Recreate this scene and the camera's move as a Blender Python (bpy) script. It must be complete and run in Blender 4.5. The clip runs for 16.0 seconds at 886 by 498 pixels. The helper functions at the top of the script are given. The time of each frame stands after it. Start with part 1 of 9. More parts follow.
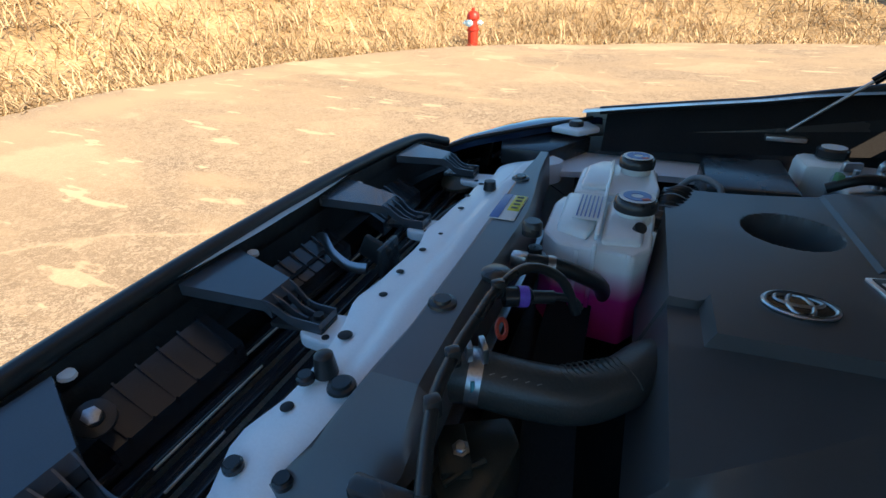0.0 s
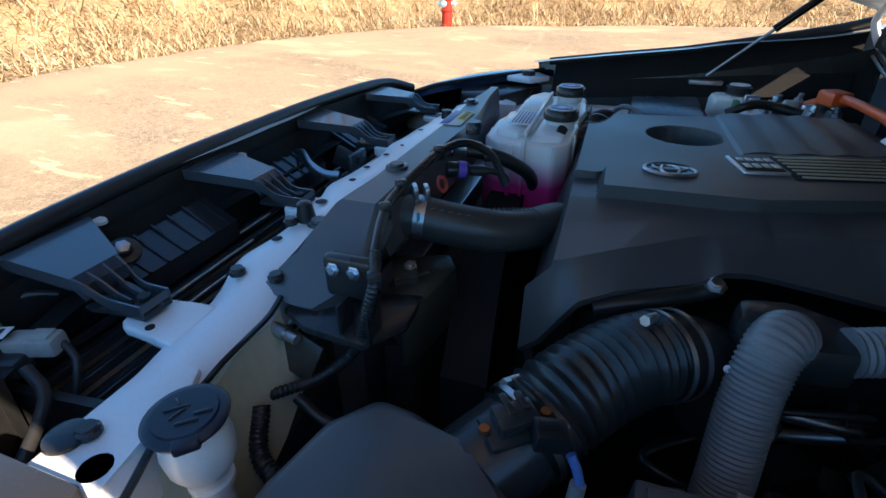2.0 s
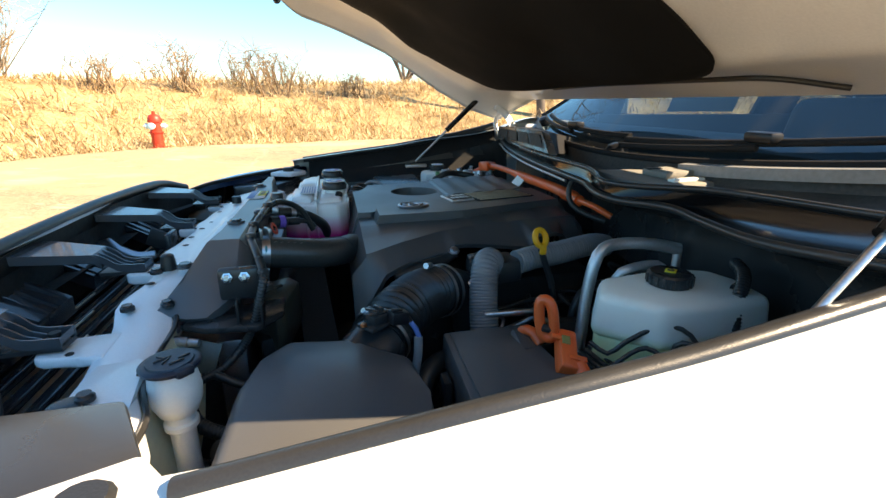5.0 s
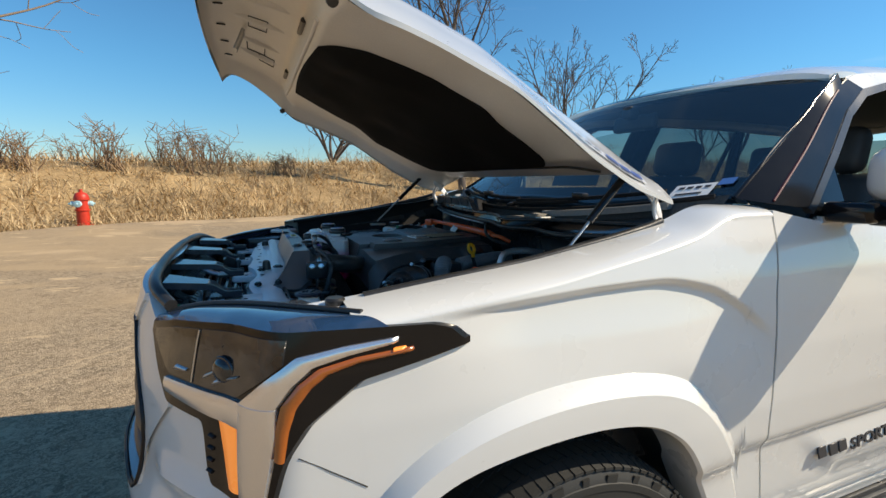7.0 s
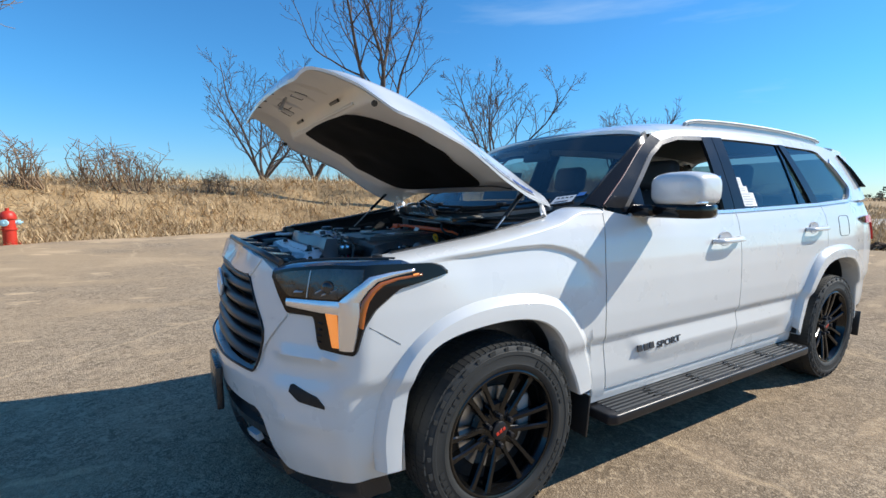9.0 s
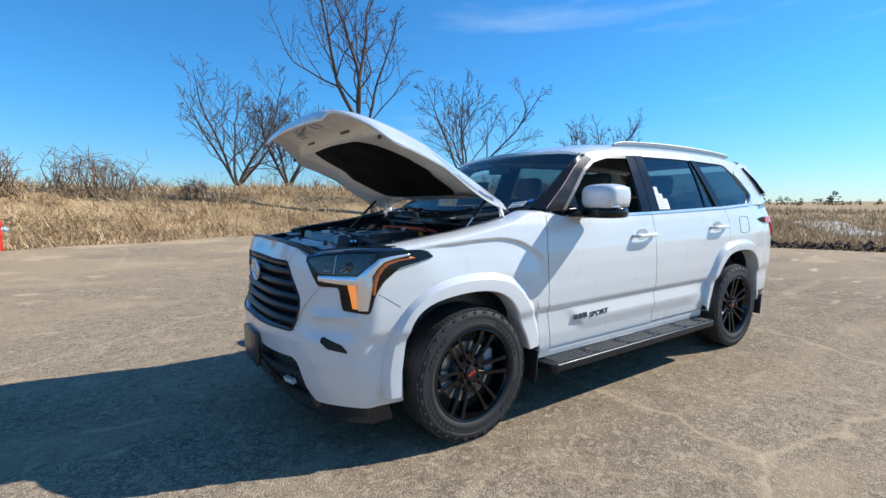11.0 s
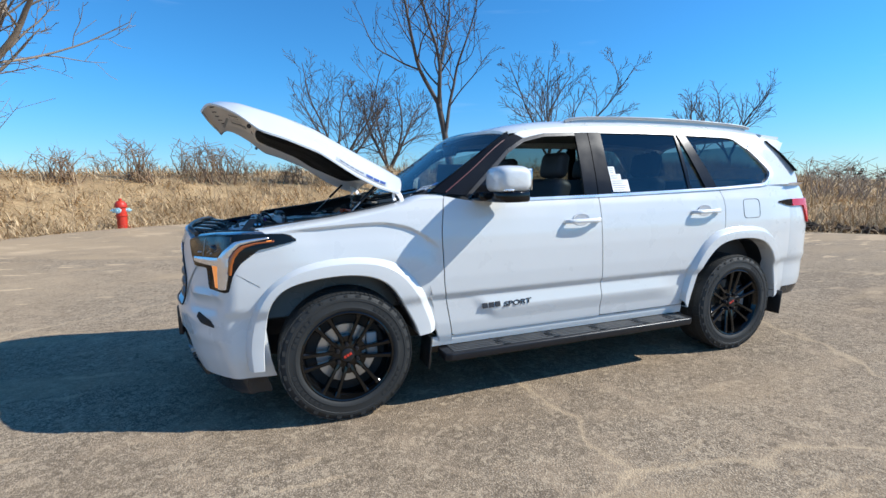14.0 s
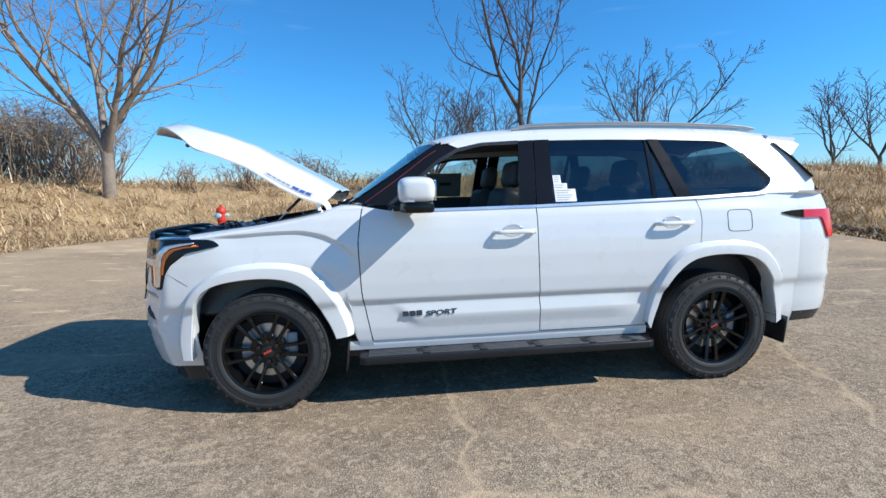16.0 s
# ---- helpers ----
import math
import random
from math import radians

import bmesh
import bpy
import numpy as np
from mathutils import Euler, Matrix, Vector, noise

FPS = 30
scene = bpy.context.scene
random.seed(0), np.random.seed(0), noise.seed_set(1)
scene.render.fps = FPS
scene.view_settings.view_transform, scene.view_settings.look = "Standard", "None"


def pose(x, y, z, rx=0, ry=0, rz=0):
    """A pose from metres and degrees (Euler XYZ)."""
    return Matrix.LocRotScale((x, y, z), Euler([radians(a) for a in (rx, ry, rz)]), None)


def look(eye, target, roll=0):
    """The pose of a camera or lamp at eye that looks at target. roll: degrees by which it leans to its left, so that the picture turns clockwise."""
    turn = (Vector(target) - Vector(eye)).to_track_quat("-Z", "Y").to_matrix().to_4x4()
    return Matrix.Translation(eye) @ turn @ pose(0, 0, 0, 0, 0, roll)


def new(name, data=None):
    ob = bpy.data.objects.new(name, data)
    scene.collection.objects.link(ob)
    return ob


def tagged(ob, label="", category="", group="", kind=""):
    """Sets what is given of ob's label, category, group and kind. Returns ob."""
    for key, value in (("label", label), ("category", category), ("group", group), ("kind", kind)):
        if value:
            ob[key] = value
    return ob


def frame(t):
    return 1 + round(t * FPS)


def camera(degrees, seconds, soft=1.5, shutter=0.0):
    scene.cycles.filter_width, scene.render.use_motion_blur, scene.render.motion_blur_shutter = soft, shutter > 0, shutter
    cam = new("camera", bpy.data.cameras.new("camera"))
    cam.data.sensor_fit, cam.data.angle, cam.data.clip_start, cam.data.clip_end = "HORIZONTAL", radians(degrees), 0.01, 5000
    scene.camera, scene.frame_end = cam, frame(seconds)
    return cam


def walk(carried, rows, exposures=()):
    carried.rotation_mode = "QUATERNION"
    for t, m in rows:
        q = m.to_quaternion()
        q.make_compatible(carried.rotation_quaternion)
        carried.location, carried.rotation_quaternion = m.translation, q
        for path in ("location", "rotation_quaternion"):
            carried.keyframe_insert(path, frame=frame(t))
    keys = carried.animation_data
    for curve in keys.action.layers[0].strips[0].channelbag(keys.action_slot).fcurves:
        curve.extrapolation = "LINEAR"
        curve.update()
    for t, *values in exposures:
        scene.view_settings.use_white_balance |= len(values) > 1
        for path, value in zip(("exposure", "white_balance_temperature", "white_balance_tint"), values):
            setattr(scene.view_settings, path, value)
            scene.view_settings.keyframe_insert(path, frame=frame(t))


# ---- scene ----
cam = camera(87.2, 16.0)
EXPOSURES = [(0, 1.23, 8700, 17), (1.5, 1.28, 7650, 17), (2.5, 1.58, 8250, 18), (3.5, 2.3, 9500, 17), (4.2, 2.65, 10700, 17), (5.4, 1.1, 9600, 12), (6.3, 0.22, 8250, 10), (7.0, 0.30, 7850, 10), (8.2, 0.36, 7000, 10), (9.0, 0.39, 6450, 10), (12, 0.36, 6100, 9), (16, 0.37, 6000, 9)]
PATH = [
    (0, (-0.334, -0.542, 1.457), (-0.998, 1.082, 0.497), -1.1),
    (0.5, (-0.315, -0.597, 1.434), (-1.08, 0.966, 0.448), -1.0),
    (1, (-0.283, -0.635, 1.415), (-1.072, 0.901, 0.406), -0.7),
    (1.5, (-0.253, -0.68, 1.401), (-0.98, 0.883, 0.387), -0.5),
    (2, (-0.231, -0.719, 1.393), (-0.799, 0.912, 0.385), -0.3),
    (2.5, (-0.212, -0.76, 1.39), (-0.552, 0.95, 0.411), -0.2),
    (3, (-0.193, -0.796, 1.381), (-0.297, 0.972, 0.452), -0.2),
    (3.5, (-0.215, -0.816, 1.365), (-0.115, 0.988, 0.508), 0.1),
    (4, (-0.242, -0.864, 1.373), (-0.011, 0.965, 0.597), 0.1),
    (4.2, (-0.247, -0.895, 1.374), (0.027, 0.944, 0.636), 0.2),
    (6.3, (-0.462, -1.463, 1.392), (0.173, 0.397, 1.02), -0.1),
    (6.5, (-0.485, -1.53, 1.377), (0.173, 0.33, 1.045), 0.0),
    (7, (-0.616, -1.698, 1.371), (0.134, 0.134, 1.084), 0.1),
    (7.5, (-0.765, -1.861, 1.373), (0.072, -0.062, 1.124), -0.0),
    (8, (-0.874, -2.086, 1.365), (0.039, -0.321, 1.137), -0.2),
    (8.5, (-0.985, -2.267, 1.356), (-0.018, -0.53, 1.139), -0.3),
    (9, (-1.151, -2.42, 1.353), (-0.135, -0.711, 1.138), -0.2),
    (9.2, (-1.199, -2.469, 1.392), (-0.17, -0.773, 1.142), -0.4),
    (11.3, (-1.59, -3.103, 1.346), (-0.472, -1.456, 1.16), -0.5),
    (11.5, (-1.528, -3.167, 1.342), (-0.412, -1.518, 1.155), -0.7),
    (12, (-1.369, -3.289, 1.338), (-0.28, -1.625, 1.129), -0.8),
    (12.5, (-1.153, -3.307, 1.333), (-0.133, -1.602, 1.099), -0.7),
    (13, (-0.913, -3.342, 1.342), (0.01, -1.583, 1.104), -1.0),
    (13.5, (-0.643, -3.467, 1.346), (0.162, -1.654, 1.093), -1.0),
    (14, (-0.37, -3.609, 1.359), (0.313, -1.748, 1.092), -1.0),
    (14.5, (-0.069, -3.678, 1.36), (0.502, -1.781, 1.083), -1.1),
    (15, (0.22, -3.781, 1.366), (0.669, -1.852, 1.091), -1.2),
    (15.5, (0.492, -3.923, 1.387), (0.842, -1.971, 1.128), -1.2),
    (16, (0.776, -3.949, 1.365), (1.018, -1.977, 1.132), -1.2),
]
walk(cam, [(t, look(eye, target, roll)) for t, eye, target, roll in PATH], EXPOSURES)

# ---- light ----
SUN_WAY = Vector((1.13, -0.487, 1.0)).normalized()
sun = new("sun", bpy.data.lights.new("sun", "SUN"))
sun.data.energy, sun.data.angle, sun.data.color = 4.7, radians(0.55), (1.0, 0.94, 0.84)
sun.rotation_euler = SUN_WAY.to_track_quat("Z", "Y").to_euler()
world = bpy.data.worlds.new("sky")
scene.world = world
world.use_nodes = True
wn = world.node_tree
sky = wn.nodes.new("ShaderNodeTexSky")
sky.sky_type, sky.sun_disc = "NISHITA", False
sky.sun_elevation = math.asin(SUN_WAY.z)
sky.sun_rotation = math.atan2(SUN_WAY.x, SUN_WAY.y)
sky.air_density, sky.dust_density, sky.ozone_density = 1.1, 0.0, 4.0
# thin streaks of high cloud over the blue
wtc = wn.nodes.new("ShaderNodeTexCoord")
wmap = wn.nodes.new("ShaderNodeMapping")
wmap.inputs["Scale"].default_value = (1.6, 1.6, 11.0)
wnoise = wn.nodes.new("ShaderNodeTexNoise")
wnoise.inputs["Scale"].default_value, wnoise.inputs["Detail"].default_value = 1.7, 6.0
wramp = wn.nodes.new("ShaderNodeMapRange")
wramp.inputs["From Min"].default_value, wramp.inputs["From Max"].default_value = 0.60, 0.82
wramp.inputs["To Max"].default_value = 0.25
wmix = wn.nodes.new("ShaderNodeMix")
wmix.data_type = "RGBA"
wmix.inputs["B"].default_value = (6.5, 8.0, 9.4, 1)
wn.links.new(wtc.outputs["Generated"], wmap.inputs["Vector"])
wn.links.new(wmap.outputs["Vector"], wnoise.inputs["Vector"])
wn.links.new(wnoise.outputs["Fac"], wramp.inputs["Value"])
wn.links.new(wramp.outputs["Result"], wmix.inputs["Factor"])
wtint = wn.nodes.new("ShaderNodeMix")
wtint.data_type, wtint.blend_type = "RGBA", "MULTIPLY"
wtint.inputs["Factor"].default_value, wtint.inputs["B"].default_value = 1.0, (0.43, 1.02, 1.38, 1)
wn.links.new(sky.outputs["Color"], wtint.inputs["A"])
# paler, whiter air towards the horizon
wsep = wn.nodes.new("ShaderNodeSeparateXYZ")
whaze = wn.nodes.new("ShaderNodeMapRange")
whaze.interpolation_type = "SMOOTHSTEP"
whaze.inputs["From Min"].default_value, whaze.inputs["From Max"].default_value = 0.24, -0.05
wair = wn.nodes.new("ShaderNodeMix")
wair.data_type, wair.blend_type = "RGBA", "MULTIPLY"
wair.inputs["B"].default_value = (1.50, 0.84, 0.82, 1)
wn.links.new(wtc.outputs["Generated"], wsep.inputs[0])
wn.links.new(wsep.outputs["Z"], whaze.inputs["Value"])
wn.links.new(whaze.outputs["Result"], wair.inputs["Factor"])
wn.links.new(wtint.outputs["Result"], wair.inputs["A"])
wn.links.new(wair.outputs["Result"], wmix.inputs["A"])
wn.links.new(wmix.outputs["Result"], wn.nodes["Background"].inputs["Color"])
wn.nodes["Background"].inputs["Strength"].default_value = 0.095

# ---- materials ----
def mat(name, col, rough=0.5, metal=0.0, vary=0.15, grain=200.0, bump=0.1, patch=6.0, coat=0.0, col2=None, spec=0.5, trans=0.0, sss=0.0, island=0.0):
    """A Principled surface with a fine grain and larger patches in its colour and relief."""
    m = bpy.data.materials.new(name)
    m.use_nodes = True
    nt = m.node_tree
    b = nt.nodes["Principled BSDF"]
    tc = nt.nodes.new("ShaderNodeTexCoord")
    fine, wide = nt.nodes.new("ShaderNodeTexNoise"), nt.nodes.new("ShaderNodeTexNoise")
    for n, s, d in ((fine, grain, 4.0), (wide, patch, 5.0)):
        n.inputs["Scale"].default_value, n.inputs["Detail"].default_value = s, d
        nt.links.new(tc.outputs["Object"], n.inputs["Vector"])
    add = nt.nodes.new("ShaderNodeMath")
    add.operation = "ADD"
    nt.links.new(fine.outputs["Fac"], add.inputs[0])
    nt.links.new(wide.outputs["Fac"], add.inputs[1])
    last = add.outputs[0]
    if island:
        geo = nt.nodes.new("ShaderNodeNewGeometry")
        mul = nt.nodes.new("ShaderNodeMath")
        mul.operation = "MULTIPLY_ADD"
        mul.inputs[1].default_value = island
        nt.links.new(geo.outputs["Random Per Island"], mul.inputs[0])
        nt.links.new(last, mul.inputs[2])
        last = mul.outputs[0]
    rng = nt.nodes.new("ShaderNodeMapRange")
    rng.inputs["From Min"].default_value, rng.inputs["From Max"].default_value = 0.65, 1.35 + island
    nt.links.new(last, rng.inputs["Value"])
    mix = nt.nodes.new("ShaderNodeMix")
    mix.data_type = "RGBA"
    a = [c * (1 - vary) for c in col]
    z = col2 or [min(1, c * (1 + vary)) for c in col]
    mix.inputs["A"].default_value, mix.inputs["B"].default_value = (*a, 1), (*z, 1)
    nt.links.new(rng.outputs["Result"], mix.inputs["Factor"])
    nt.links.new(mix.outputs["Result"], b.inputs["Base Color"])
    rr = nt.nodes.new("ShaderNodeMapRange")
    rr.inputs["From Min"].default_value, rr.inputs["From Max"].default_value = 0.3, 0.7
    rr.inputs["To Min"].default_value, rr.inputs["To Max"].default_value = max(0.02, rough * 0.85), min(1, rough * 1.15)
    nt.links.new(wide.outputs["Fac"], rr.inputs["Value"])
    nt.links.new(rr.outputs["Result"], b.inputs["Roughness"])
    b.inputs["Metallic"].default_value = metal
    b.inputs["Coat Weight"].default_value = coat
    b.inputs["Coat Roughness"].default_value = 0.04
    b.inputs["Specular IOR Level"].default_value = spec
    b.inputs["Transmission Weight"].default_value = trans
    if sss:
        b.inputs["Subsurface Weight"].default_value = sss
        b.inputs["Subsurface Radius"].default_value = (0.03, 0.03, 0.03)
    if bump:
        bp = nt.nodes.new("ShaderNodeBump")
        bp.inputs["Strength"].default_value, bp.inputs["Distance"].default_value = bump, 0.4 / grain
        nt.links.new(fine.outputs["Fac"], bp.inputs["Height"])
        nt.links.new(bp.outputs["Normal"], b.inputs["Normal"])
    return m


def pane(name, tint):
    """Thin glass: it lets tinted light through and mirrors by the Fresnel law."""
    m = bpy.data.materials.new(name)
    m.use_nodes = True
    nt = m.node_tree
    nt.nodes.remove(nt.nodes["Principled BSDF"])
    clear, shine, slant, power, fres, mix = (nt.nodes.new(k) for k in ("ShaderNodeBsdfTransparent", "ShaderNodeBsdfGlossy", "ShaderNodeLayerWeight", "ShaderNodeMath", "ShaderNodeMath", "ShaderNodeMixShader"))
    clear.inputs["Color"].default_value = (*tint, 1)
    shine.inputs["Roughness"].default_value = 0.01
    # Schlick's law, alike from both sides of the sheet
    slant.inputs["Blend"].default_value = 0.5
    power.operation, power.inputs[1].default_value = "POWER", 5.0
    fres.operation, fres.inputs[1].default_value, fres.inputs[2].default_value = "MULTIPLY_ADD", 0.89, 0.10
    nt.links.new(slant.outputs["Facing"], power.inputs[0])
    nt.links.new(power.outputs[0], fres.inputs[0])
    nt.links.new(fres.outputs[0], mix.inputs[0])
    nt.links.new(clear.outputs[0], mix.inputs[1])
    nt.links.new(shine.outputs[0], mix.inputs[2])
    nt.links.new(mix.outputs[0], nt.nodes["Material Output"].inputs["Surface"])
    return m


WHITE = mat("white_paint", (0.700, 0.708, 0.690), 0.30, vary=0.015, grain=900, bump=0.004, coat=0.9)
WHITE_IN = mat("white_primer_paint", (0.86, 0.86, 0.86), 0.38, vary=0.05, grain=400, bump=0.02, coat=0.2)
HOOD_IN = mat("thin_inner_hood_paint", (0.74, 0.71, 0.66), 0.38, vary=0.08, grain=300, bump=0.03, coat=0.2)
BLACK = mat("black_plastic", (0.030, 0.030, 0.031), 0.27, vary=0.25, grain=1400, bump=0.12)
COVER = mat("charcoal_engine_plastic", (0.080, 0.080, 0.081), 0.37, vary=0.15, grain=1600, bump=0.1)
GLOSS = mat("gloss_black", (0.006, 0.006, 0.007), 0.14, vary=0.2, grain=800, bump=0.01, coat=0.15, spec=0.25)
# near-black for deep parts and holes, their shade put into the colour
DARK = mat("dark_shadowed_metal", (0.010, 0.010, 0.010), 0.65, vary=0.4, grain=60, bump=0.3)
RUBBER = mat("rubber", (0.024, 0.024, 0.024), 0.32, vary=0.25, grain=500, bump=0.25)
RIMBLACK = mat("black_alloy_paint", (0.004, 0.004, 0.004), 0.12, vary=0.2, grain=700, bump=0.01, spec=0.45)
TYRE = mat("tyre_rubber", (0.022, 0.023, 0.022), 0.70, vary=0.3, grain=350, bump=0.3)
SATIN = mat("satin_black_trim", (0.016, 0.016, 0.018), 0.32, vary=0.08, grain=900, bump=0.02, spec=0.3)
ALU = mat("cast_aluminium", (0.55, 0.56, 0.57), 0.40, metal=1.0, vary=0.15, grain=300, bump=0.15)
PIPE = mat("drawn_aluminium_pipe", (0.72, 0.72, 0.72), 0.42, metal=0.8, vary=0.08, grain=250, bump=0.04)
STEEL = mat("zinc_steel", (0.50, 0.52, 0.54), 0.35, metal=1.0, vary=0.2, grain=400, bump=0.1)
CHROME = mat("satin_chrome", (0.80, 0.80, 0.81), 0.30, metal=0.75, vary=0.03, grain=500, bump=0.01)
SILVER = mat("brushed_silver_trim", (0.76, 0.76, 0.77), 0.24, metal=0.85, vary=0.08, grain=300, bump=0.03)
ORANGE = mat("orange_cable_plastic", (1.0, 0.125, 0.03), 0.36, vary=0.1, grain=600, bump=0.06)
YELLOW = mat("yellow_plastic", (0.80, 0.34, 0.01), 0.45, vary=0.08, grain=500, bump=0.05)
MILKY = mat("milky_tank_plastic", (0.88, 0.88, 0.83), 0.35, vary=0.04, grain=300, bump=0.03, sss=0.6)
AMBER = mat("amber_lens", (0.34, 0.085, 0.010), 0.18, vary=0.15, grain=300, bump=0.3, coat=1.0)
REDLENS = mat("red_lens", (0.68, 0.018, 0.02), 0.22, vary=0.15, grain=250, bump=0.1, coat=0.3)
PINK = mat("pink_coolant", (0.62, 0.015, 0.16), 0.25, vary=0.1, grain=100, bump=0.0, sss=0.3)
PAPER = mat("white_paper", (0.80, 0.80, 0.78), 0.55, vary=0.03, grain=300, bump=0.02)
INK = mat("black_ink", (0.03, 0.03, 0.035), 0.5, vary=0.1, bump=0.0)
BLUE = mat("blue_print", (0.05, 0.16, 0.42), 0.4, vary=0.1, bump=0.0)
YELLOWPRINT = mat("yellow_print", (0.75, 0.62, 0.05), 0.45, vary=0.05, bump=0.0)
GREYHOSE = mat("grey_corrugated_hose", (0.21, 0.213, 0.22), 0.38, vary=0.12, grain=500, bump=0.1)
INSULATOR = mat("black_felt", (0.010, 0.010, 0.010), 0.95, vary=0.4, grain=700, bump=0.6, spec=0.1)
CABIN = mat("dark_cabin_leather", (0.050, 0.051, 0.054), 0.55, vary=0.2, grain=500, bump=0.15)
WINDSHIELD = pane("windshield_glass", (0.50, 0.61, 0.62))
SIDEGLASS = pane("clear_door_glass", (0.62, 0.68, 0.66))
PRIVACY = pane("privacy_glass", (0.26, 0.31, 0.31))
RED = mat("hydrant_red_paint", (0.55, 0.035, 0.015), 0.42, vary=0.2, grain=80, bump=0.1)
PALEBLUE = mat("pale_blue_paint", (0.42, 0.66, 0.72), 0.45, vary=0.1, grain=80, bump=0.1)
PILLAR = mat("satin_black_pillar_foil", (0.010, 0.010, 0.011), 0.17, vary=0.06, grain=900, bump=0.01, spec=0.22)
# dark seam whose red tint is a reflection put into the colour
SEAM = mat("red_reflection_seam", (0.10, 0.012, 0.02), 0.5, vary=0.1)
COWL = mat("dull_black_cowl", (0.020, 0.020, 0.021), 0.62, vary=0.3, grain=300, bump=0.05, spec=0.08)
# lighter copy of the bark: sunlight on the left tree put into its colour
SUNLIT_BARK = mat("pale_sunlit_bark", (0.24, 0.19, 0.145), 0.9, vary=0.35, grain=30, bump=0.8, patch=3)
BARK = mat("grey_brown_bark", (0.095, 0.075, 0.062), 0.9, vary=0.35, grain=30, bump=0.8, patch=3)
TWIG = mat("bare_twigs", (0.105, 0.082, 0.070), 0.85, vary=0.3, grain=12, bump=0.2, patch=2)
STRAW = mat("dry_grass", (0.46, 0.29, 0.13), 0.85, vary=0.6, grain=3, bump=0.0, patch=0.35, col2=(0.84, 0.62, 0.36), island=1.1, spec=0.2)
WEED = mat("dead_weed_stalks", (0.30, 0.20, 0.12), 0.85, vary=0.3, grain=5, bump=0.0, island=0.5)
THICKET = mat("bare_brush", (0.34, 0.26, 0.185), 0.9, vary=0.35, grain=5, bump=0.0, island=0.6)
EVERGREEN = mat("far_evergreen", (0.060, 0.058, 0.040), 0.9, vary=0.3, grain=5, bump=0.0, island=0.5)

# ---- mesh helpers ----
def link_mesh(name, verts, faces, material, parent=None, label="", smooth=40, mats=None, midx=None):
    me = bpy.data.meshes.new(name)
    me.from_pydata([tuple(v) for v in verts], [], [tuple(f) for f in faces])
    me.materials.append(material)
    for extra in mats or ():
        me.materials.append(extra)
    if midx is not None:
        me.polygons.foreach_set("material_index", midx)
    me.polygons.foreach_set("use_smooth", [True] * len(me.polygons))
    me.update()
    if smooth < 180:
        me.set_sharp_from_angle(angle=radians(smooth))
    ob = new(name, me)
    if parent is not None:
        ob.parent = parent
    if label:
        tagged(ob, label)
    return ob


def part(name, bm, material, parent, label="", smooth=40):
    me = bpy.data.meshes.new(name)
    bmesh.ops.recalc_face_normals(bm, faces=bm.faces)
    bm.to_mesh(me)
    bm.free()
    me.materials.append(material)
    me.polygons.foreach_set("use_smooth", [True] * len(me.polygons))
    me.set_sharp_from_angle(angle=radians(smooth))
    ob = new(name, me)
    if parent is not None:
        ob.parent = parent
    if label:
        tagged(ob, label)
    return ob


def box(bm, c, s, bevel=0.004, rot=None, seg=2, taper=1.0):
    """A bevelled box in bm: centre, size, an optional turn (degrees), the top scaled by taper."""
    m = Matrix.Translation(c)
    if rot:
        m = m @ Euler([radians(a) for a in rot]).to_matrix().to_4x4()
    vs = []
    for z in (-0.5, 0.5):
        k = taper if z > 0 else 1.0
        for x, y in ((-0.5, -0.5), (0.5, -0.5), (0.5, 0.5), (-0.5, 0.5)):
            vs.append(bm.verts.new(m @ Vector((x * s[0] * k, y * s[1] * k, z * s[2]))))
    fs = [bm.faces.new([vs[i] for i in f]) for f in ((3, 2, 1, 0), (4, 5, 6, 7), (0, 1, 5, 4), (1, 2, 6, 5), (2, 3, 7, 6), (3, 0, 4, 7))]
    if bevel:
        es = list({e for f in fs for e in f.edges})
        bmesh.ops.bevel(bm, geom=es, offset=min(bevel, 0.45 * min(s)), segments=seg, affect="EDGES", profile=0.5)


def prism(bm, outline, z0, z1, bevel=0.004, m=None, taper=1.0, seg=2):
    """An outline of (x, y) pulled up from z0 to z1, its top scaled by taper about its middle."""
    m = m or Matrix.Identity(4)
    cx, cy = sum(p[0] for p in outline) / len(outline), sum(p[1] for p in outline) / len(outline)
    lo = [bm.verts.new(m @ Vector((x, y, z0))) for x, y in outline]
    hi = [bm.verts.new(m @ Vector((cx + (x - cx) * taper, cy + (y - cy) * taper, z1))) for x, y in outline]
    n = len(outline)
    fs = [bm.faces.new(lo[::-1]), bm.faces.new(hi)] + [bm.faces.new((lo[i], lo[(i + 1) % n], hi[(i + 1) % n], hi[i])) for i in range(n)]
    if bevel:
        bmesh.ops.bevel(bm, geom=list({e for f in fs for e in f.edges}), offset=bevel, segments=seg, affect="EDGES", profile=0.5)


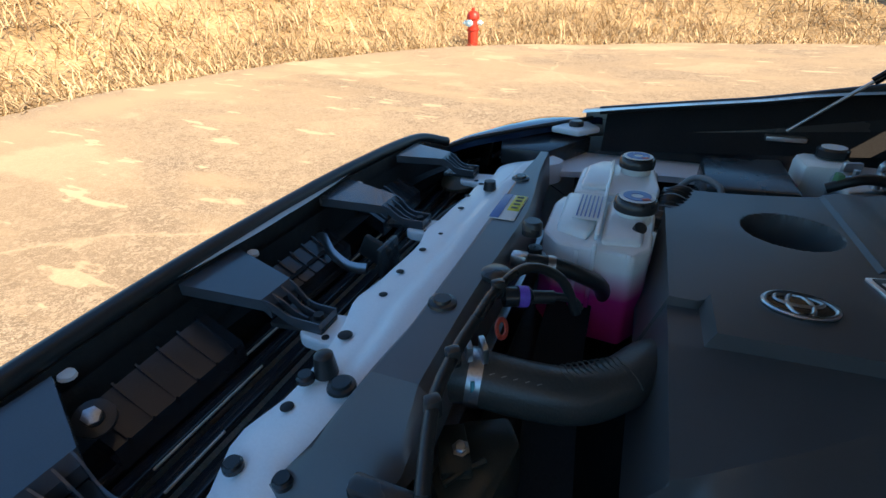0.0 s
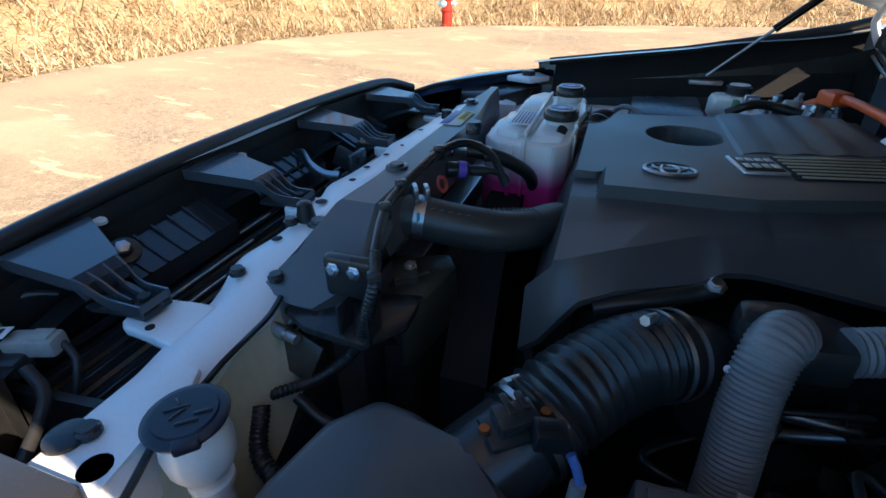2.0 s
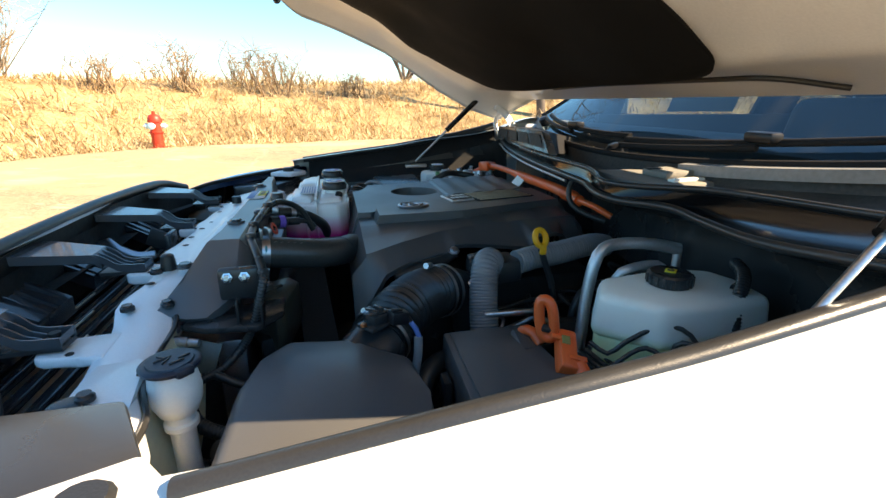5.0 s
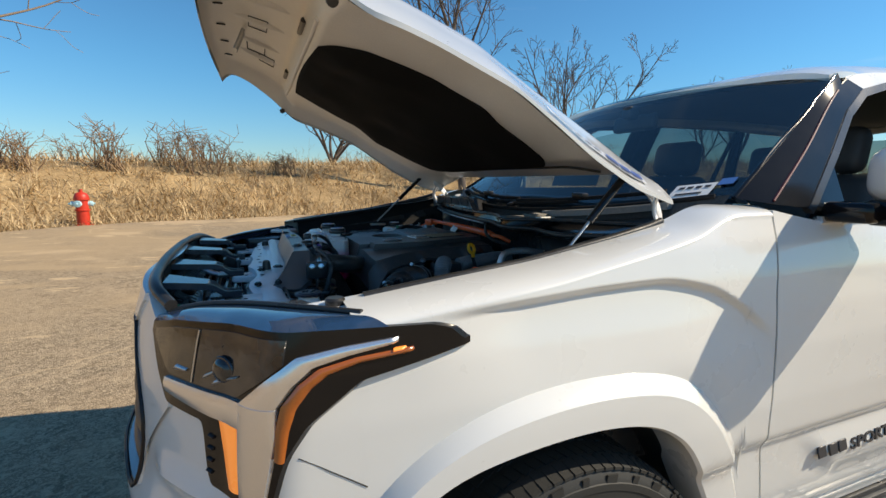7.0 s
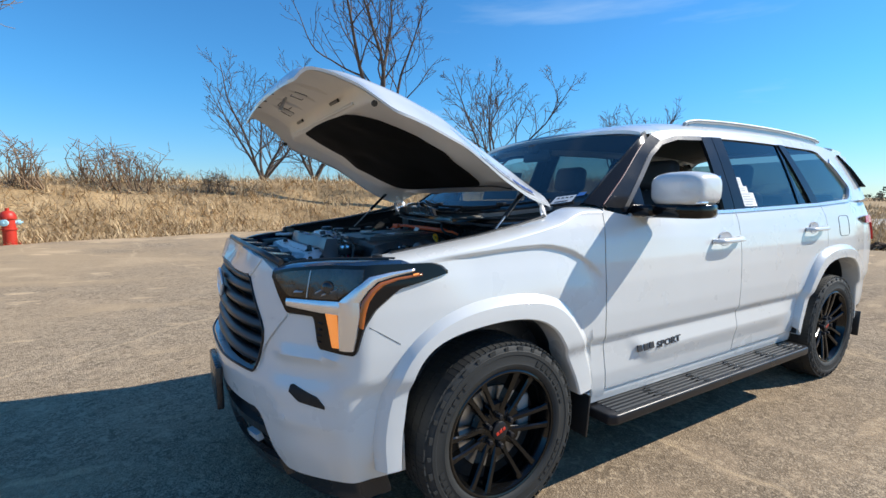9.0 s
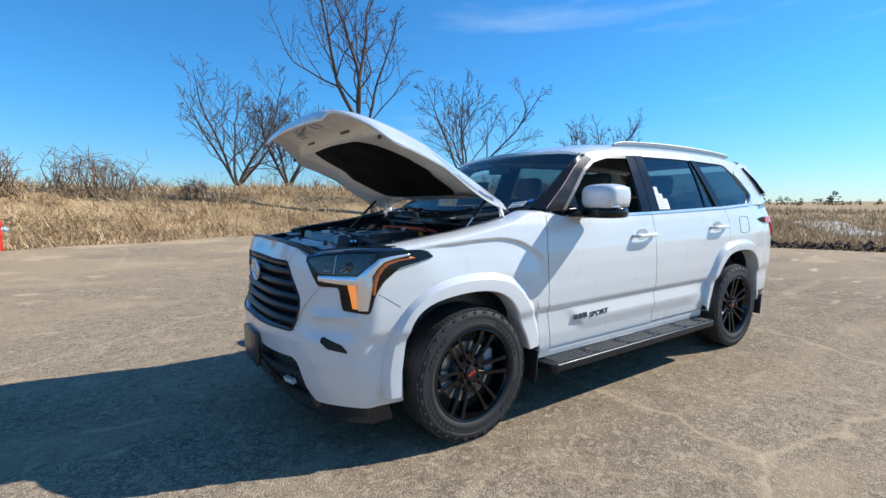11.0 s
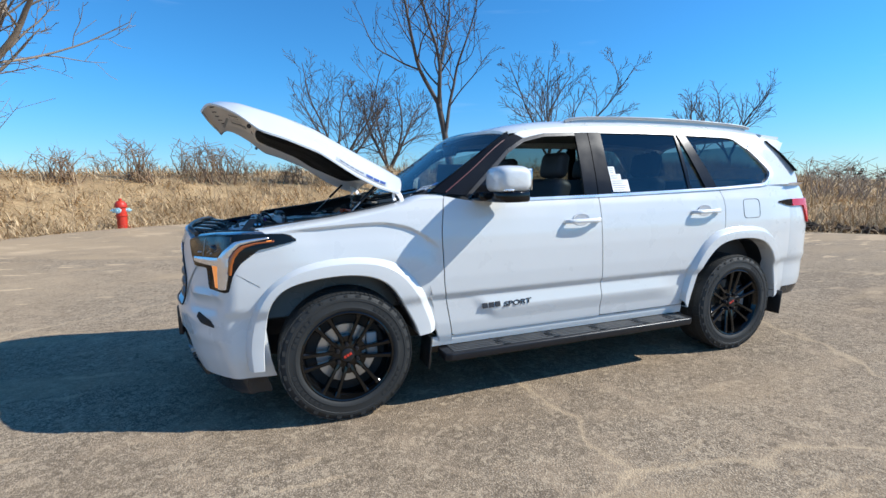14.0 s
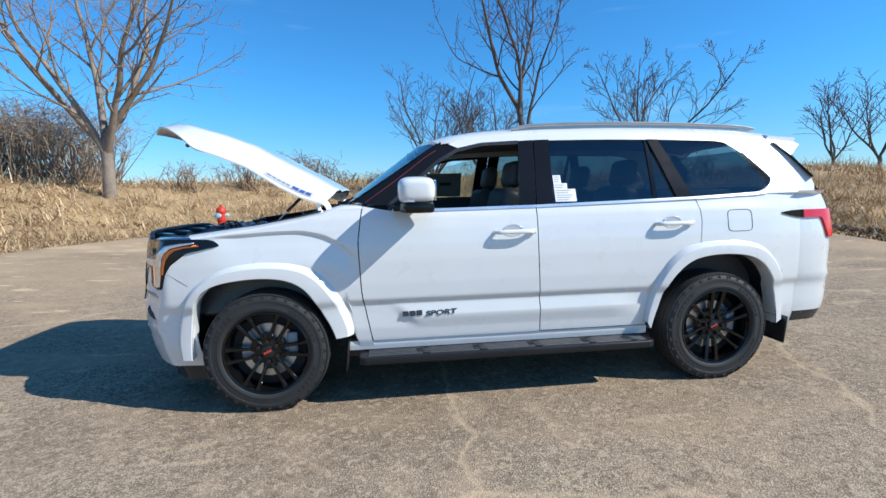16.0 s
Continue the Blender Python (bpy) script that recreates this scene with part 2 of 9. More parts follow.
def lathe(bm, profile, m=None, n=24):
    """A profile of (radius, height) turned about z."""
    m = m or Matrix.Identity(4)
    rings = []
    for r, z in profile:
        if r < 1e-5:
            rings.append([bm.verts.new(m @ Vector((0, 0, z)))])
        else:
            rings.append([bm.verts.new(m @ Vector((r * math.cos(2 * math.pi * i / n), r * math.sin(2 * math.pi * i / n), z))) for i in range(n)])
    for a, b in zip(rings, rings[1:]):
        for i in range(n):
            j = (i + 1) % n
            if len(a) == 1 and len(b) > 1:
                bm.faces.new((a[0], b[i], b[j]))
            elif len(b) == 1 and len(a) > 1:
                bm.faces.new((a[i], a[j], b[0]))
            elif len(a) > 1:
                bm.faces.new((a[i], a[j], b[j], b[i]))


def spline(pts, step=0.012):
    """Points along a smooth curve through pts."""
    p = [Vector(q) for q in pts]
    p = [2 * p[0] - p[1]] + p + [2 * p[-1] - p[-2]]
    out = []
    for a, b, c, d in zip(p, p[1:], p[2:], p[3:]):
        n = max(2, int((c - b).length / step))
        for i in range(n):
            t = i / n
            out.append(0.5 * (2 * b + (c - a) * t + (2 * a - 5 * b + 4 * c - d) * t * t + (3 * b - a - 3 * c + d) * t ** 3))
    return out + [p[-2]]


def tube(bm, pts, r, n=12, step=0.012, ribs=0.0, pitch=0.008, caps=True, smooth_path=True, flat=1.0):
    """A round bar along pts; r is a number or a function of the way gone (0 to 1); ribs: depth of rings every pitch metres."""
    path = spline(pts, pitch / 4 if ribs else step) if smooth_path else [Vector(p) for p in pts]
    total = sum((b - a).length for a, b in zip(path, path[1:]))
    up, gone, rings = None, 0.0, []
    for i, p in enumerate(path):
        tan = (path[min(i + 1, len(path) - 1)] - path[max(i - 1, 0)]).normalized()
        if up is None:
            up = tan.orthogonal().normalized()
        up = (up - tan * up.dot(tan)).normalized()
        side = tan.cross(up)
        if i:
            gone += (p - path[i - 1]).length
        rad = r(gone / total) if callable(r) else r
        if ribs:
            rad += ribs * (0.5 + 0.5 * math.cos(2 * math.pi * gone / pitch)) - ribs
        rings.append([bm.verts.new(p + rad * (math.cos(a) * up + flat * math.sin(a) * side)) for a in (2 * math.pi * k / n for k in range(n))])
    for a, b in zip(rings, rings[1:]):
        for k in range(n):
            bm.faces.new((a[k], a[(k + 1) % n], b[(k + 1) % n], b[k]))
    if caps:
        bm.faces.new(rings[0][::-1])
        bm.faces.new(rings[-1])


def rod(name, pts, r, material, parent, label="", **k):
    bm = bmesh.new()
    tube(bm, pts, r, **k)
    return part(name, bm, material, parent, label, smooth=60)


def along(way, at, spin=0.0):
    """A pose at a place whose z axis points along way."""
    return Matrix.Translation(at) @ Vector(way).to_track_quat("Z", "Y").to_matrix().to_4x4() @ Matrix.Rotation(radians(spin), 4, "Z")


def eased(xs, ys, sigma=0.02):
    """A rounded curve through a few (x, y)."""
    grid = np.linspace(xs[0], xs[-1], 600)
    val = np.interp(grid, xs, ys)
    if sigma:
        step = grid[1] - grid[0]
        n = max(1, int(3 * sigma / step))
        k = np.exp(-0.5 * (np.arange(-n, n + 1) * step / sigma) ** 2)
        padded = np.r_[2 * val[0] - val[n:0:-1], val, 2 * val[-1] - val[-2:-n - 2:-1]]
        val = np.convolve(padded, k / k.sum(), "same")[n:-n]
    return lambda x: float(np.interp(x, grid, val))


def sheet(name, fn, nu, nv, material, parent, label="", skirt=None, smooth=35, flip=False):
    """A curved panel: fn(u, v) in 0 to 1 gives its places; skirt: the way and length by which its rim is turned back, to give it body."""
    verts = [Vector(fn(i / nu, j / nv)) for i in range(nu + 1) for j in range(nv + 1)]
    idx = lambda i, j: i * (nv + 1) + j  # noqa: E731
    faces = [(idx(i, j), idx(i + 1, j), idx(i + 1, j + 1), idx(i, j + 1)) for i in range(nu) for j in range(nv)]
    if skirt:
        rim = [idx(i, 0) for i in range(nu)] + [idx(nu, j) for j in range(nv)] + [idx(i, nv) for i in range(nu, 0, -1)] + [idx(0, j) for j in range(nv, 0, -1)]
        base = len(verts)
        verts += [verts[k] + Vector(skirt) for k in rim]
        n = len(rim)
        faces += [(rim[k], base + k, base + (k + 1) % n, rim[(k + 1) % n]) for k in range(n)]
    if flip:
        faces = [f[::-1] for f in faces]
    return link_mesh(name, verts, faces, material, parent, label, smooth)


def between(a, b):
    """fn(u, v) for sheet: from curve a to curve b, each a function of 0 to 1."""
    return lambda u, v: Vector(a(u)).lerp(Vector(b(u)), v)


def line(*pts):
    """A function of 0 to 1 along a broken line, even in length."""
    p = [Vector(q) for q in pts]
    d = np.r_[0, np.cumsum([(b - a).length for a, b in zip(p, p[1:])])]
    d = d / d[-1]
    cols = list(zip(*p))
    return lambda t: Vector([float(np.interp(t, d, c)) for c in cols])


def bend(*pts):
    """The same along a smooth curve."""
    return line(*spline(pts, 0.02))

# ---- ground, pavement, field ----
MID = Vector((2.4, 1.6))


def step_up(v):
    v = min(1.0, max(0.0, v))
    return v * v * (3 - 2 * v)


def northness(x, y):
    """1 where the grassy bank stands, 0 where the field lies low."""
    az = math.degrees(math.atan2(x - MID.x, y - MID.y))
    return (1 - step_up((az - 54) / 24)) * step_up((az + 150) / 40)


def edge_radius(az):
    """How far the pavement reaches from MID, by bearing (degrees from +y, clockwise)."""
    az = (az + 180) % 360 - 180
    r = np.interp(az, [-180, -140, -110, -85, -60, -40, -20, 5, 30, 50, 75, 100, 140, 180], [16, 14, 11.0, 9.6, 10.3, 10.6, 10.0, 9.9, 9.6, 9.4, 9.6, 11.5, 14, 16])
    return float(r) + 0.18 * noise.noise((az * 0.11, 0, 0)) + 0.10 * noise.noise((az * 0.5, 3, 0))


def height(x, y):
    d = math.hypot(x - 1.5, y + 0.3)
    n = northness(x, y)
    h = (0.015 + 0.043 * n) * max(0.0, d - 3.3) ** 1.0 * step_up((d - 3.0) / 2.0) if d < 13 else (0.015 + 0.043 * n) * 9.7
    out = math.hypot(x - MID.x, y - MID.y) - edge_radius(math.degrees(math.atan2(x - MID.x, y - MID.y)))
    if out > -0.2:
        h += (0.12 + 1.40 * n) * step_up((out - 0.4) / 7.0) - 0.05 * step_up((out + 0.2) / 0.3)
        h += 0.10 * noise.noise((x * 0.5, y * 0.5, 0)) * step_up(out / 2) + 0.25 * noise.noise((x * 0.12, y * 0.12, 5)) * step_up((out - 2) / 8)
        if out > 12:
            h -= 1.4 * n * step_up((out - 12) / 60)
    return h


def field_material():
    m = mat("dry_field_soil", (0.32, 0.205, 0.10), 0.95, vary=0.45, grain=14, bump=0.9, patch=0.45, col2=(0.60, 0.42, 0.22), spec=0.15)
    return m


def asphalt_material():
    """Worn asphalt: fine stones, pale silt drifted towards its edge, a few sealed cracks."""
    m = bpy.data.materials.new("worn_asphalt")
    m.use_nodes = True
    nt = m.node_tree
    b = nt.nodes["Principled BSDF"]
    tc = nt.nodes.new("ShaderNodeTexCoord")

    def noise_node(scale, detail=5.0, stretch=None):
        n = nt.nodes.new("ShaderNodeTexNoise")
        n.inputs["Scale"].default_value, n.inputs["Detail"].default_value = scale, detail
        src = tc.outputs["Object"]
        if stretch:
            mp = nt.nodes.new("ShaderNodeMapping")
            mp.inputs["Scale"].default_value = stretch
            nt.links.new(src, mp.inputs["Vector"])
            src = mp.outputs["Vector"]
        nt.links.new(src, n.inputs["Vector"])
        return n.outputs["Fac"]

    def ramp(src, lo, hi, a=0.0, z=1.0):
        r = nt.nodes.new("ShaderNodeMapRange")
        r.inputs["From Min"].default_value, r.inputs["From Max"].default_value = lo, hi
        r.inputs["To Min"].default_value, r.inputs["To Max"].default_value = a, z
        nt.links.new(src, r.inputs["Value"])
        return r.outputs["Result"]

    def blend(fac, a, z):
        x = nt.nodes.new("ShaderNodeMix")
        x.data_type = "RGBA"
        nt.links.new(fac, x.inputs["Factor"])
        for key, val in (("A", a), ("B", z)):
            if isinstance(val, tuple):
                x.inputs[key].default_value = (*val, 1)
            else:
                nt.links.new(val, x.inputs[key])
        return x.outputs["Result"]

    def times(a, z, op="MULTIPLY"):
        x = nt.nodes.new("ShaderNodeMath")
        x.operation = op
        for k, val in enumerate((a, z)):
            if isinstance(val, float):
                x.inputs[k].default_value = val
            else:
                nt.links.new(val, x.inputs[k])
        return x.outputs[0]

    stones = noise_node(100.0, 4.0)
    vor = nt.nodes.new("ShaderNodeTexVoronoi")
    vor.inputs["Scale"].default_value = 120.0
    nt.links.new(tc.outputs["Object"], vor.inputs["Vector"])
    def curl_node(scale, detail, twist):
        n = nt.nodes.new("ShaderNodeTexNoise")
        n.inputs["Scale"].default_value, n.inputs["Detail"].default_value, n.inputs["Distortion"].default_value = scale, detail, twist
        nt.links.new(tc.outputs["Object"], n.inputs["Vector"])
        return n.outputs["Fac"]

    base = blend(ramp(stones, 0.42, 0.58), (0.151, 0.117, 0.080), (0.505, 0.399, 0.280))
    pebble = blend(ramp(vor.outputs["Distance"], 0.14, 0.30), (0.707, 0.564, 0.395), (0.212, 0.164, 0.112))
    base = blend(ramp(noise_node(60.0, 4.0), 0.42, 0.62), base, pebble)
    wide = noise_node(0.55, 6.0)
    base = blend(ramp(wide, 0.42, 0.68, 0.0, 0.5), base, (0.363, 0.268, 0.172))
    base = blend(ramp(noise_node(0.45, 5.0, (0.5, 1.0, 1)), 0.50, 0.64, 0.0, 0.35), base, (0.127, 0.092, 0.062))
    # short curled smears where grit has been rubbed about
    base = blend(ramp(curl_node(16.0, 3.0, 1.6), 0.53, 0.62, 0.0, 0.50), base, (0.525, 0.409, 0.275))
    base = blend(ramp(curl_node(13.0, 3.0, 1.8), 0.54, 0.63, 0.0, 0.50), base, (0.116, 0.086, 0.059))
    base = blend(ramp(curl_node(3.2, 5.0, 0.8), 0.54, 0.66, 0.0, 0.28), base, (0.505, 0.376, 0.245))
    # silt: towards the rim of the turning place, in smeared patches
    sep = nt.nodes.new("ShaderNodeSeparateXYZ")
    nt.links.new(tc.outputs["Object"], sep.inputs[0])
    dx, dy = times(sep.outputs["X"], -2.4, "ADD"), times(sep.outputs["Y"], -1.6, "ADD")
    far = times(times(times(dx, dx), times(dy, dy), "ADD"), 0.5, "POWER")
    smear = noise_node(1.0, 5.0, (0.45, 0.9, 1.0))
    silt = times(ramp(far, 4.2, 9.0), ramp(smear, 0.33, 0.56))
    thin = times(ramp(noise_node(1.3, 7.0, (0.35, 1.3, 1)), 0.53, 0.66), ramp(far, 2.5, 6.0, 0.12, 0.85))
    dusty = times(silt, thin, "MAXIMUM")
    col = blend(dusty, base, (0.430, 0.315, 0.195))
    # dry puddles of pale sand with sharp rims, most of them near the edge
    pool = times(ramp(noise_node(0.62, 7.0, (0.8, 1.5, 1.0)), 0.565, 0.615), ramp(far, 5.2, 8.6, 0.0, 0.55))
    col = blend(pool, col, (0.600, 0.440, 0.275))
    drip = times(ramp(noise_node(2.3, 6.0, (0.6, 1.9, 1.0)), 0.635, 0.66), ramp(far, 3.0, 7.0, 0.15, 0.8))
    col = blend(drip, col, (0.626, 0.461, 0.284))
    # thin cracks
    warp = nt.nodes.new("ShaderNodeTexVoronoi")
    warp.feature = "DISTANCE_TO_EDGE"
    warp.inputs["Scale"].default_value = 0.17
    wob = nt.nodes.new("ShaderNodeTexNoise")
    wob.inputs["Scale"].default_value, wob.inputs["Detail"].default_value = 2.2, 6.0
    nt.links.new(tc.outputs["Object"], wob.inputs["Vector"])
    addv = nt.nodes.new("ShaderNodeMixRGB")
    addv.blend_type, addv.inputs["Fac"].default_value = "LINEAR_LIGHT", 0.22
    nt.links.new(tc.outputs["Object"], addv.inputs[1])
    nt.links.new(wob.outputs["Color"], addv.inputs[2])
    nt.links.new(addv.outputs[0], warp.inputs["Vector"])
    crack = ramp(warp.outputs["Distance"], 0.0, 0.0045, 1.0, 0.0)
    col = blend(times(crack, 0.55), col, (0.565, 0.423, 0.266))
    nt.links.new(col, b.inputs["Base Color"])
    b.inputs["Roughness"].default_value = 0.88
    b.inputs["Specular IOR Level"].default_value = 0.06
    bp = nt.nodes.new("ShaderNodeBump")
    bp.inputs["Strength"].default_value, bp.inputs["Distance"].default_value = 0.5, 0.008
    nt.links.new(times(stones, vor.outputs["Distance"], "ADD"), bp.inputs["Height"])
    nt.links.new(bp.outputs["Normal"], b.inputs["Normal"])
    return m


def disc_sheet(name, radii, n, zoff, material, label):
    """Rings about MID; radii(az) gives the list of ring distances at a bearing."""
    verts, faces = [(MID.x, MID.y, height(MID.x, MID.y) + zoff)], []
    for k in range(n):
        az = 360.0 * k / n
        for r in radii(az):
            x, y = MID.x + r * math.sin(radians(az)), MID.y + r * math.cos(radians(az))
            verts.append((x, y, height(x, y) + zoff))
    m = len(radii(0))
    for k in range(n):
        a, b = 1 + k * m, 1 + ((k + 1) % n) * m
        faces.append((0, b, a))
        faces += [(a + i, b + i, b + i + 1, a + i + 1) for i in range(m - 1)]
    return tagged(link_mesh(name, verts, faces, material, None, label, 180), kind="structure", category="ground")


FAR_RINGS = [8, 8.6, 9.2, 9.6, 10, 10.4, 10.8, 11.3, 12, 12.7, 13.4, 14.2, 15, 16, 17, 18, 19, 20, 22, 24, 27, 30, 35, 42, 55, 80, 130, 250, 600, 1600]
disc_sheet("ground", lambda az: [2, 4, 6] + FAR_RINGS, 300, -0.035, field_material(), "tan dry field soil under matted dead grass")
disc_sheet("pavement", lambda az: [edge_radius(az) * k for k in (0.15, 0.3, 0.45, 0.6, 0.7, 0.8, 0.88, 0.94, 0.98, 1.0)], 300, 0.0, asphalt_material(), "worn grey-brown asphalt turning circle with drifted pale silt")


def straw_field():
    """Matted dead grass: bent blades lying every way, in uneven tufts."""
    rng = np.random.default_rng(4)
    verts, faces = [], []
    tries = 0
    while len(faces) < 190000 and tries < 90000:
        tries += 1
        az = rng.uniform(-128, 118)
        e = edge_radius(az)
        out = 0.05 + 16.0 * rng.random() ** 1.7
        r = e + out
        x, y = MID.x + r * math.sin(radians(az)), MID.y + r * math.cos(radians(az))
        thick = 0.5 + 0.5 * noise.noise((x * 0.8, y * 0.8, 2)) + 0.35 * noise.noise((x * 0.25, y * 0.25, 7))
        if rng.random() > 0.35 + thick:
            continue
        near = min(1.0, out / 1.5)
        g = height(x, y) - 0.04
        for _ in range(int(3 + 4 * max(0, thick))):
            px, py = x + rng.normal(0, 0.14), y + rng.normal(0, 0.14)
            length = (0.14 + 0.42 * rng.random() * (0.4 + max(0, thick))) * (0.45 + 0.55 * near) * (1.0 + 0.02 * out)
            lean = rng.uniform(0.45, 1.65)
            turn = rng.uniform(0, 2 * math.pi)
            w = rng.uniform(0.005, 0.015) * (1.0 + 0.05 * out)
            c, s = math.cos(turn), math.sin(turn)
            base = len(verts)
            z = g + rng.uniform(0, 0.05)
            for q, bendk in ((0.0, 0.5), (0.5, 0.9), (1.0, 1.25)):
                reach, rise = length * q * math.sin(min(1.7, lean * bendk)), length * q * math.cos(min(1.7, lean * bendk))
                ww = w * (1 - 0.8 * q)
                verts.append((px + c * reach - s * ww, py + s * reach + c * ww, z + max(rise, 0.01)))
                verts.append((px + c * reach + s * ww, py + s * reach - c * ww, z + max(rise, 0.01)))
            faces += [(base, base + 1, base + 3, base + 2), (base + 2, base + 3, base + 5, base + 4)]
    tagged(link_mesh("dry_grass", verts, faces, STRAW, None, "matted tan dead grass covering the field bank", 180), category="grass", kind="stuff")


def weed_stalks():
    """Thin dead stalks with side twigs that stand above the matted grass."""
    rng = np.random.default_rng(9)
    bm = bmesh.new()
    for k in range(620):
        az = rng.uniform(-110, 100)
        out = rng.uniform(2.5, 13) if k % 4 else rng.uniform(0.6, 4)
        r = edge_radius(az) + out
        x, y = MID.x + r * math.sin(radians(az)), MID.y + r * math.cos(radians(az))
        h = rng.uniform(0.3, 0.75) * (1.9 if rng.random() < 0.10 else 1.0)
        g = height(x, y) - 0.05
        top = Vector((x + rng.normal(0, 0.14), y + rng.normal(0, 0.14), g + h))
        root = Vector((x, y, g))
        tube(bm, [root, top], lambda t: 0.006 * (1 - 0.6 * t), n=3, smooth_path=False, caps=False)
        for _ in range(int(rng.integers(2, 6))):
            q = rng.uniform(0.4, 0.95)
            a = root.lerp(top, q)
            tube(bm, [a, a + Vector((rng.normal(0, 0.13), rng.normal(0, 0.13), rng.uniform(0.05, 0.25)))], 0.0032, n=3, smooth_path=False, caps=False)
    ob = part("weed_stalks", bm, WEED, None, "thin dead brown weed stalks standing in the grass", smooth=180)
    tagged(ob, category="weeds", kind="stuff")


def field_weeds():
    """Knee-high tangled dead weeds over the low field, thinning with distance, and a dark row of turned clods by the pavement."""
    rng = np.random.default_rng(23)
    verts, faces = [], []
    for _ in range(15000):
        az = rng.uniform(38, 122)
        out = 1.2 + 48.0 * rng.random() ** 1.5
        r = edge_radius(az) + out
        x, y = MID.x + r * math.sin(radians(az)), MID.y + r * math.cos(radians(az))
        thick = noise.noise((x * 0.3, y * 0.3, 4)) + 0.6 * noise.noise((x * 0.9, y * 0.9, 8))
        if rng.random() > 0.55 + thick:
            continue
        g = height(x, y) - 0.05
        for _ in range(5):
            h = rng.uniform(0.10, 0.42) * (1 + 0.6 * max(0, thick)) * (1 + 0.012 * out)
            w = rng.uniform(0.006, 0.013) * (1 + 0.05 * out)
            px, py = x + rng.normal(0, 0.22), y + rng.normal(0, 0.22)
            turn, lean = rng.uniform(0, 6.28), rng.uniform(0.1, 1.3)
            c, sn = math.cos(turn), math.sin(turn)
            base = len(verts)
            for q in (0.0, 0.55, 1.0):
                rx, rz = h * q * math.sin(lean * (0.6 + 0.6 * q)), h * q * math.cos(lean * (0.6 + 0.5 * q))
                ww = w * (1 - 0.75 * q)
                verts += [(px + c * rx - sn * ww, py + sn * rx + c * ww, g + max(0.01, rz)), (px + c * rx + sn * ww, py + sn * rx - c * ww, g + max(0.01, rz))]
            faces += [(base, base + 1, base + 3, base + 2), (base + 2, base + 3, base + 5, base + 4)]
    tagged(link_mesh("field_weeds", verts, faces, STRAW, None, "tangled tan dead weeds over the low field", 180), category="weeds", kind="stuff")
    verts, faces = [], []
    for _ in range(900):
        az = rng.uniform(52, 110)
        r = edge_radius(az) + 0.25 + abs(rng.normal(0, 0.45))
        x, y = MID.x + r * math.sin(radians(az)), MID.y + r * math.cos(radians(az))
        c = Vector((x, y, height(x, y) + rng.uniform(-0.03, 0.10)))
        base = len(verts)
        size = rng.uniform(0.03, 0.11)
        verts += [c + size * Vector((sx, sy, sz)) + Vector(rng.normal(0, 0.3 * size, 3)) for sx, sy, sz in ((1, 0, 0), (-1, 0, 0), (0, 1, 0), (0, -1, 0), (0, 0, 0.8), (0, 0, -0.8))]
        faces += [tuple(base + i for i in f) for f in ((0, 2, 4), (2, 1, 4), (1, 3, 4), (3, 0, 4), (2, 0, 5), (1, 2, 5), (3, 1, 5), (0, 3, 5))]
    tagged(link_mesh("soil_clods", verts, faces, mat("turned_soil", (0.10, 0.068, 0.045), 0.95, vary=0.5, grain=25, bump=0.6, island=0.5, spec=0.1), None, "dark turned soil clods along the pavement edge", 30), category="soil", kind="stuff")


straw_field()
weed_stalks()
field_weeds()


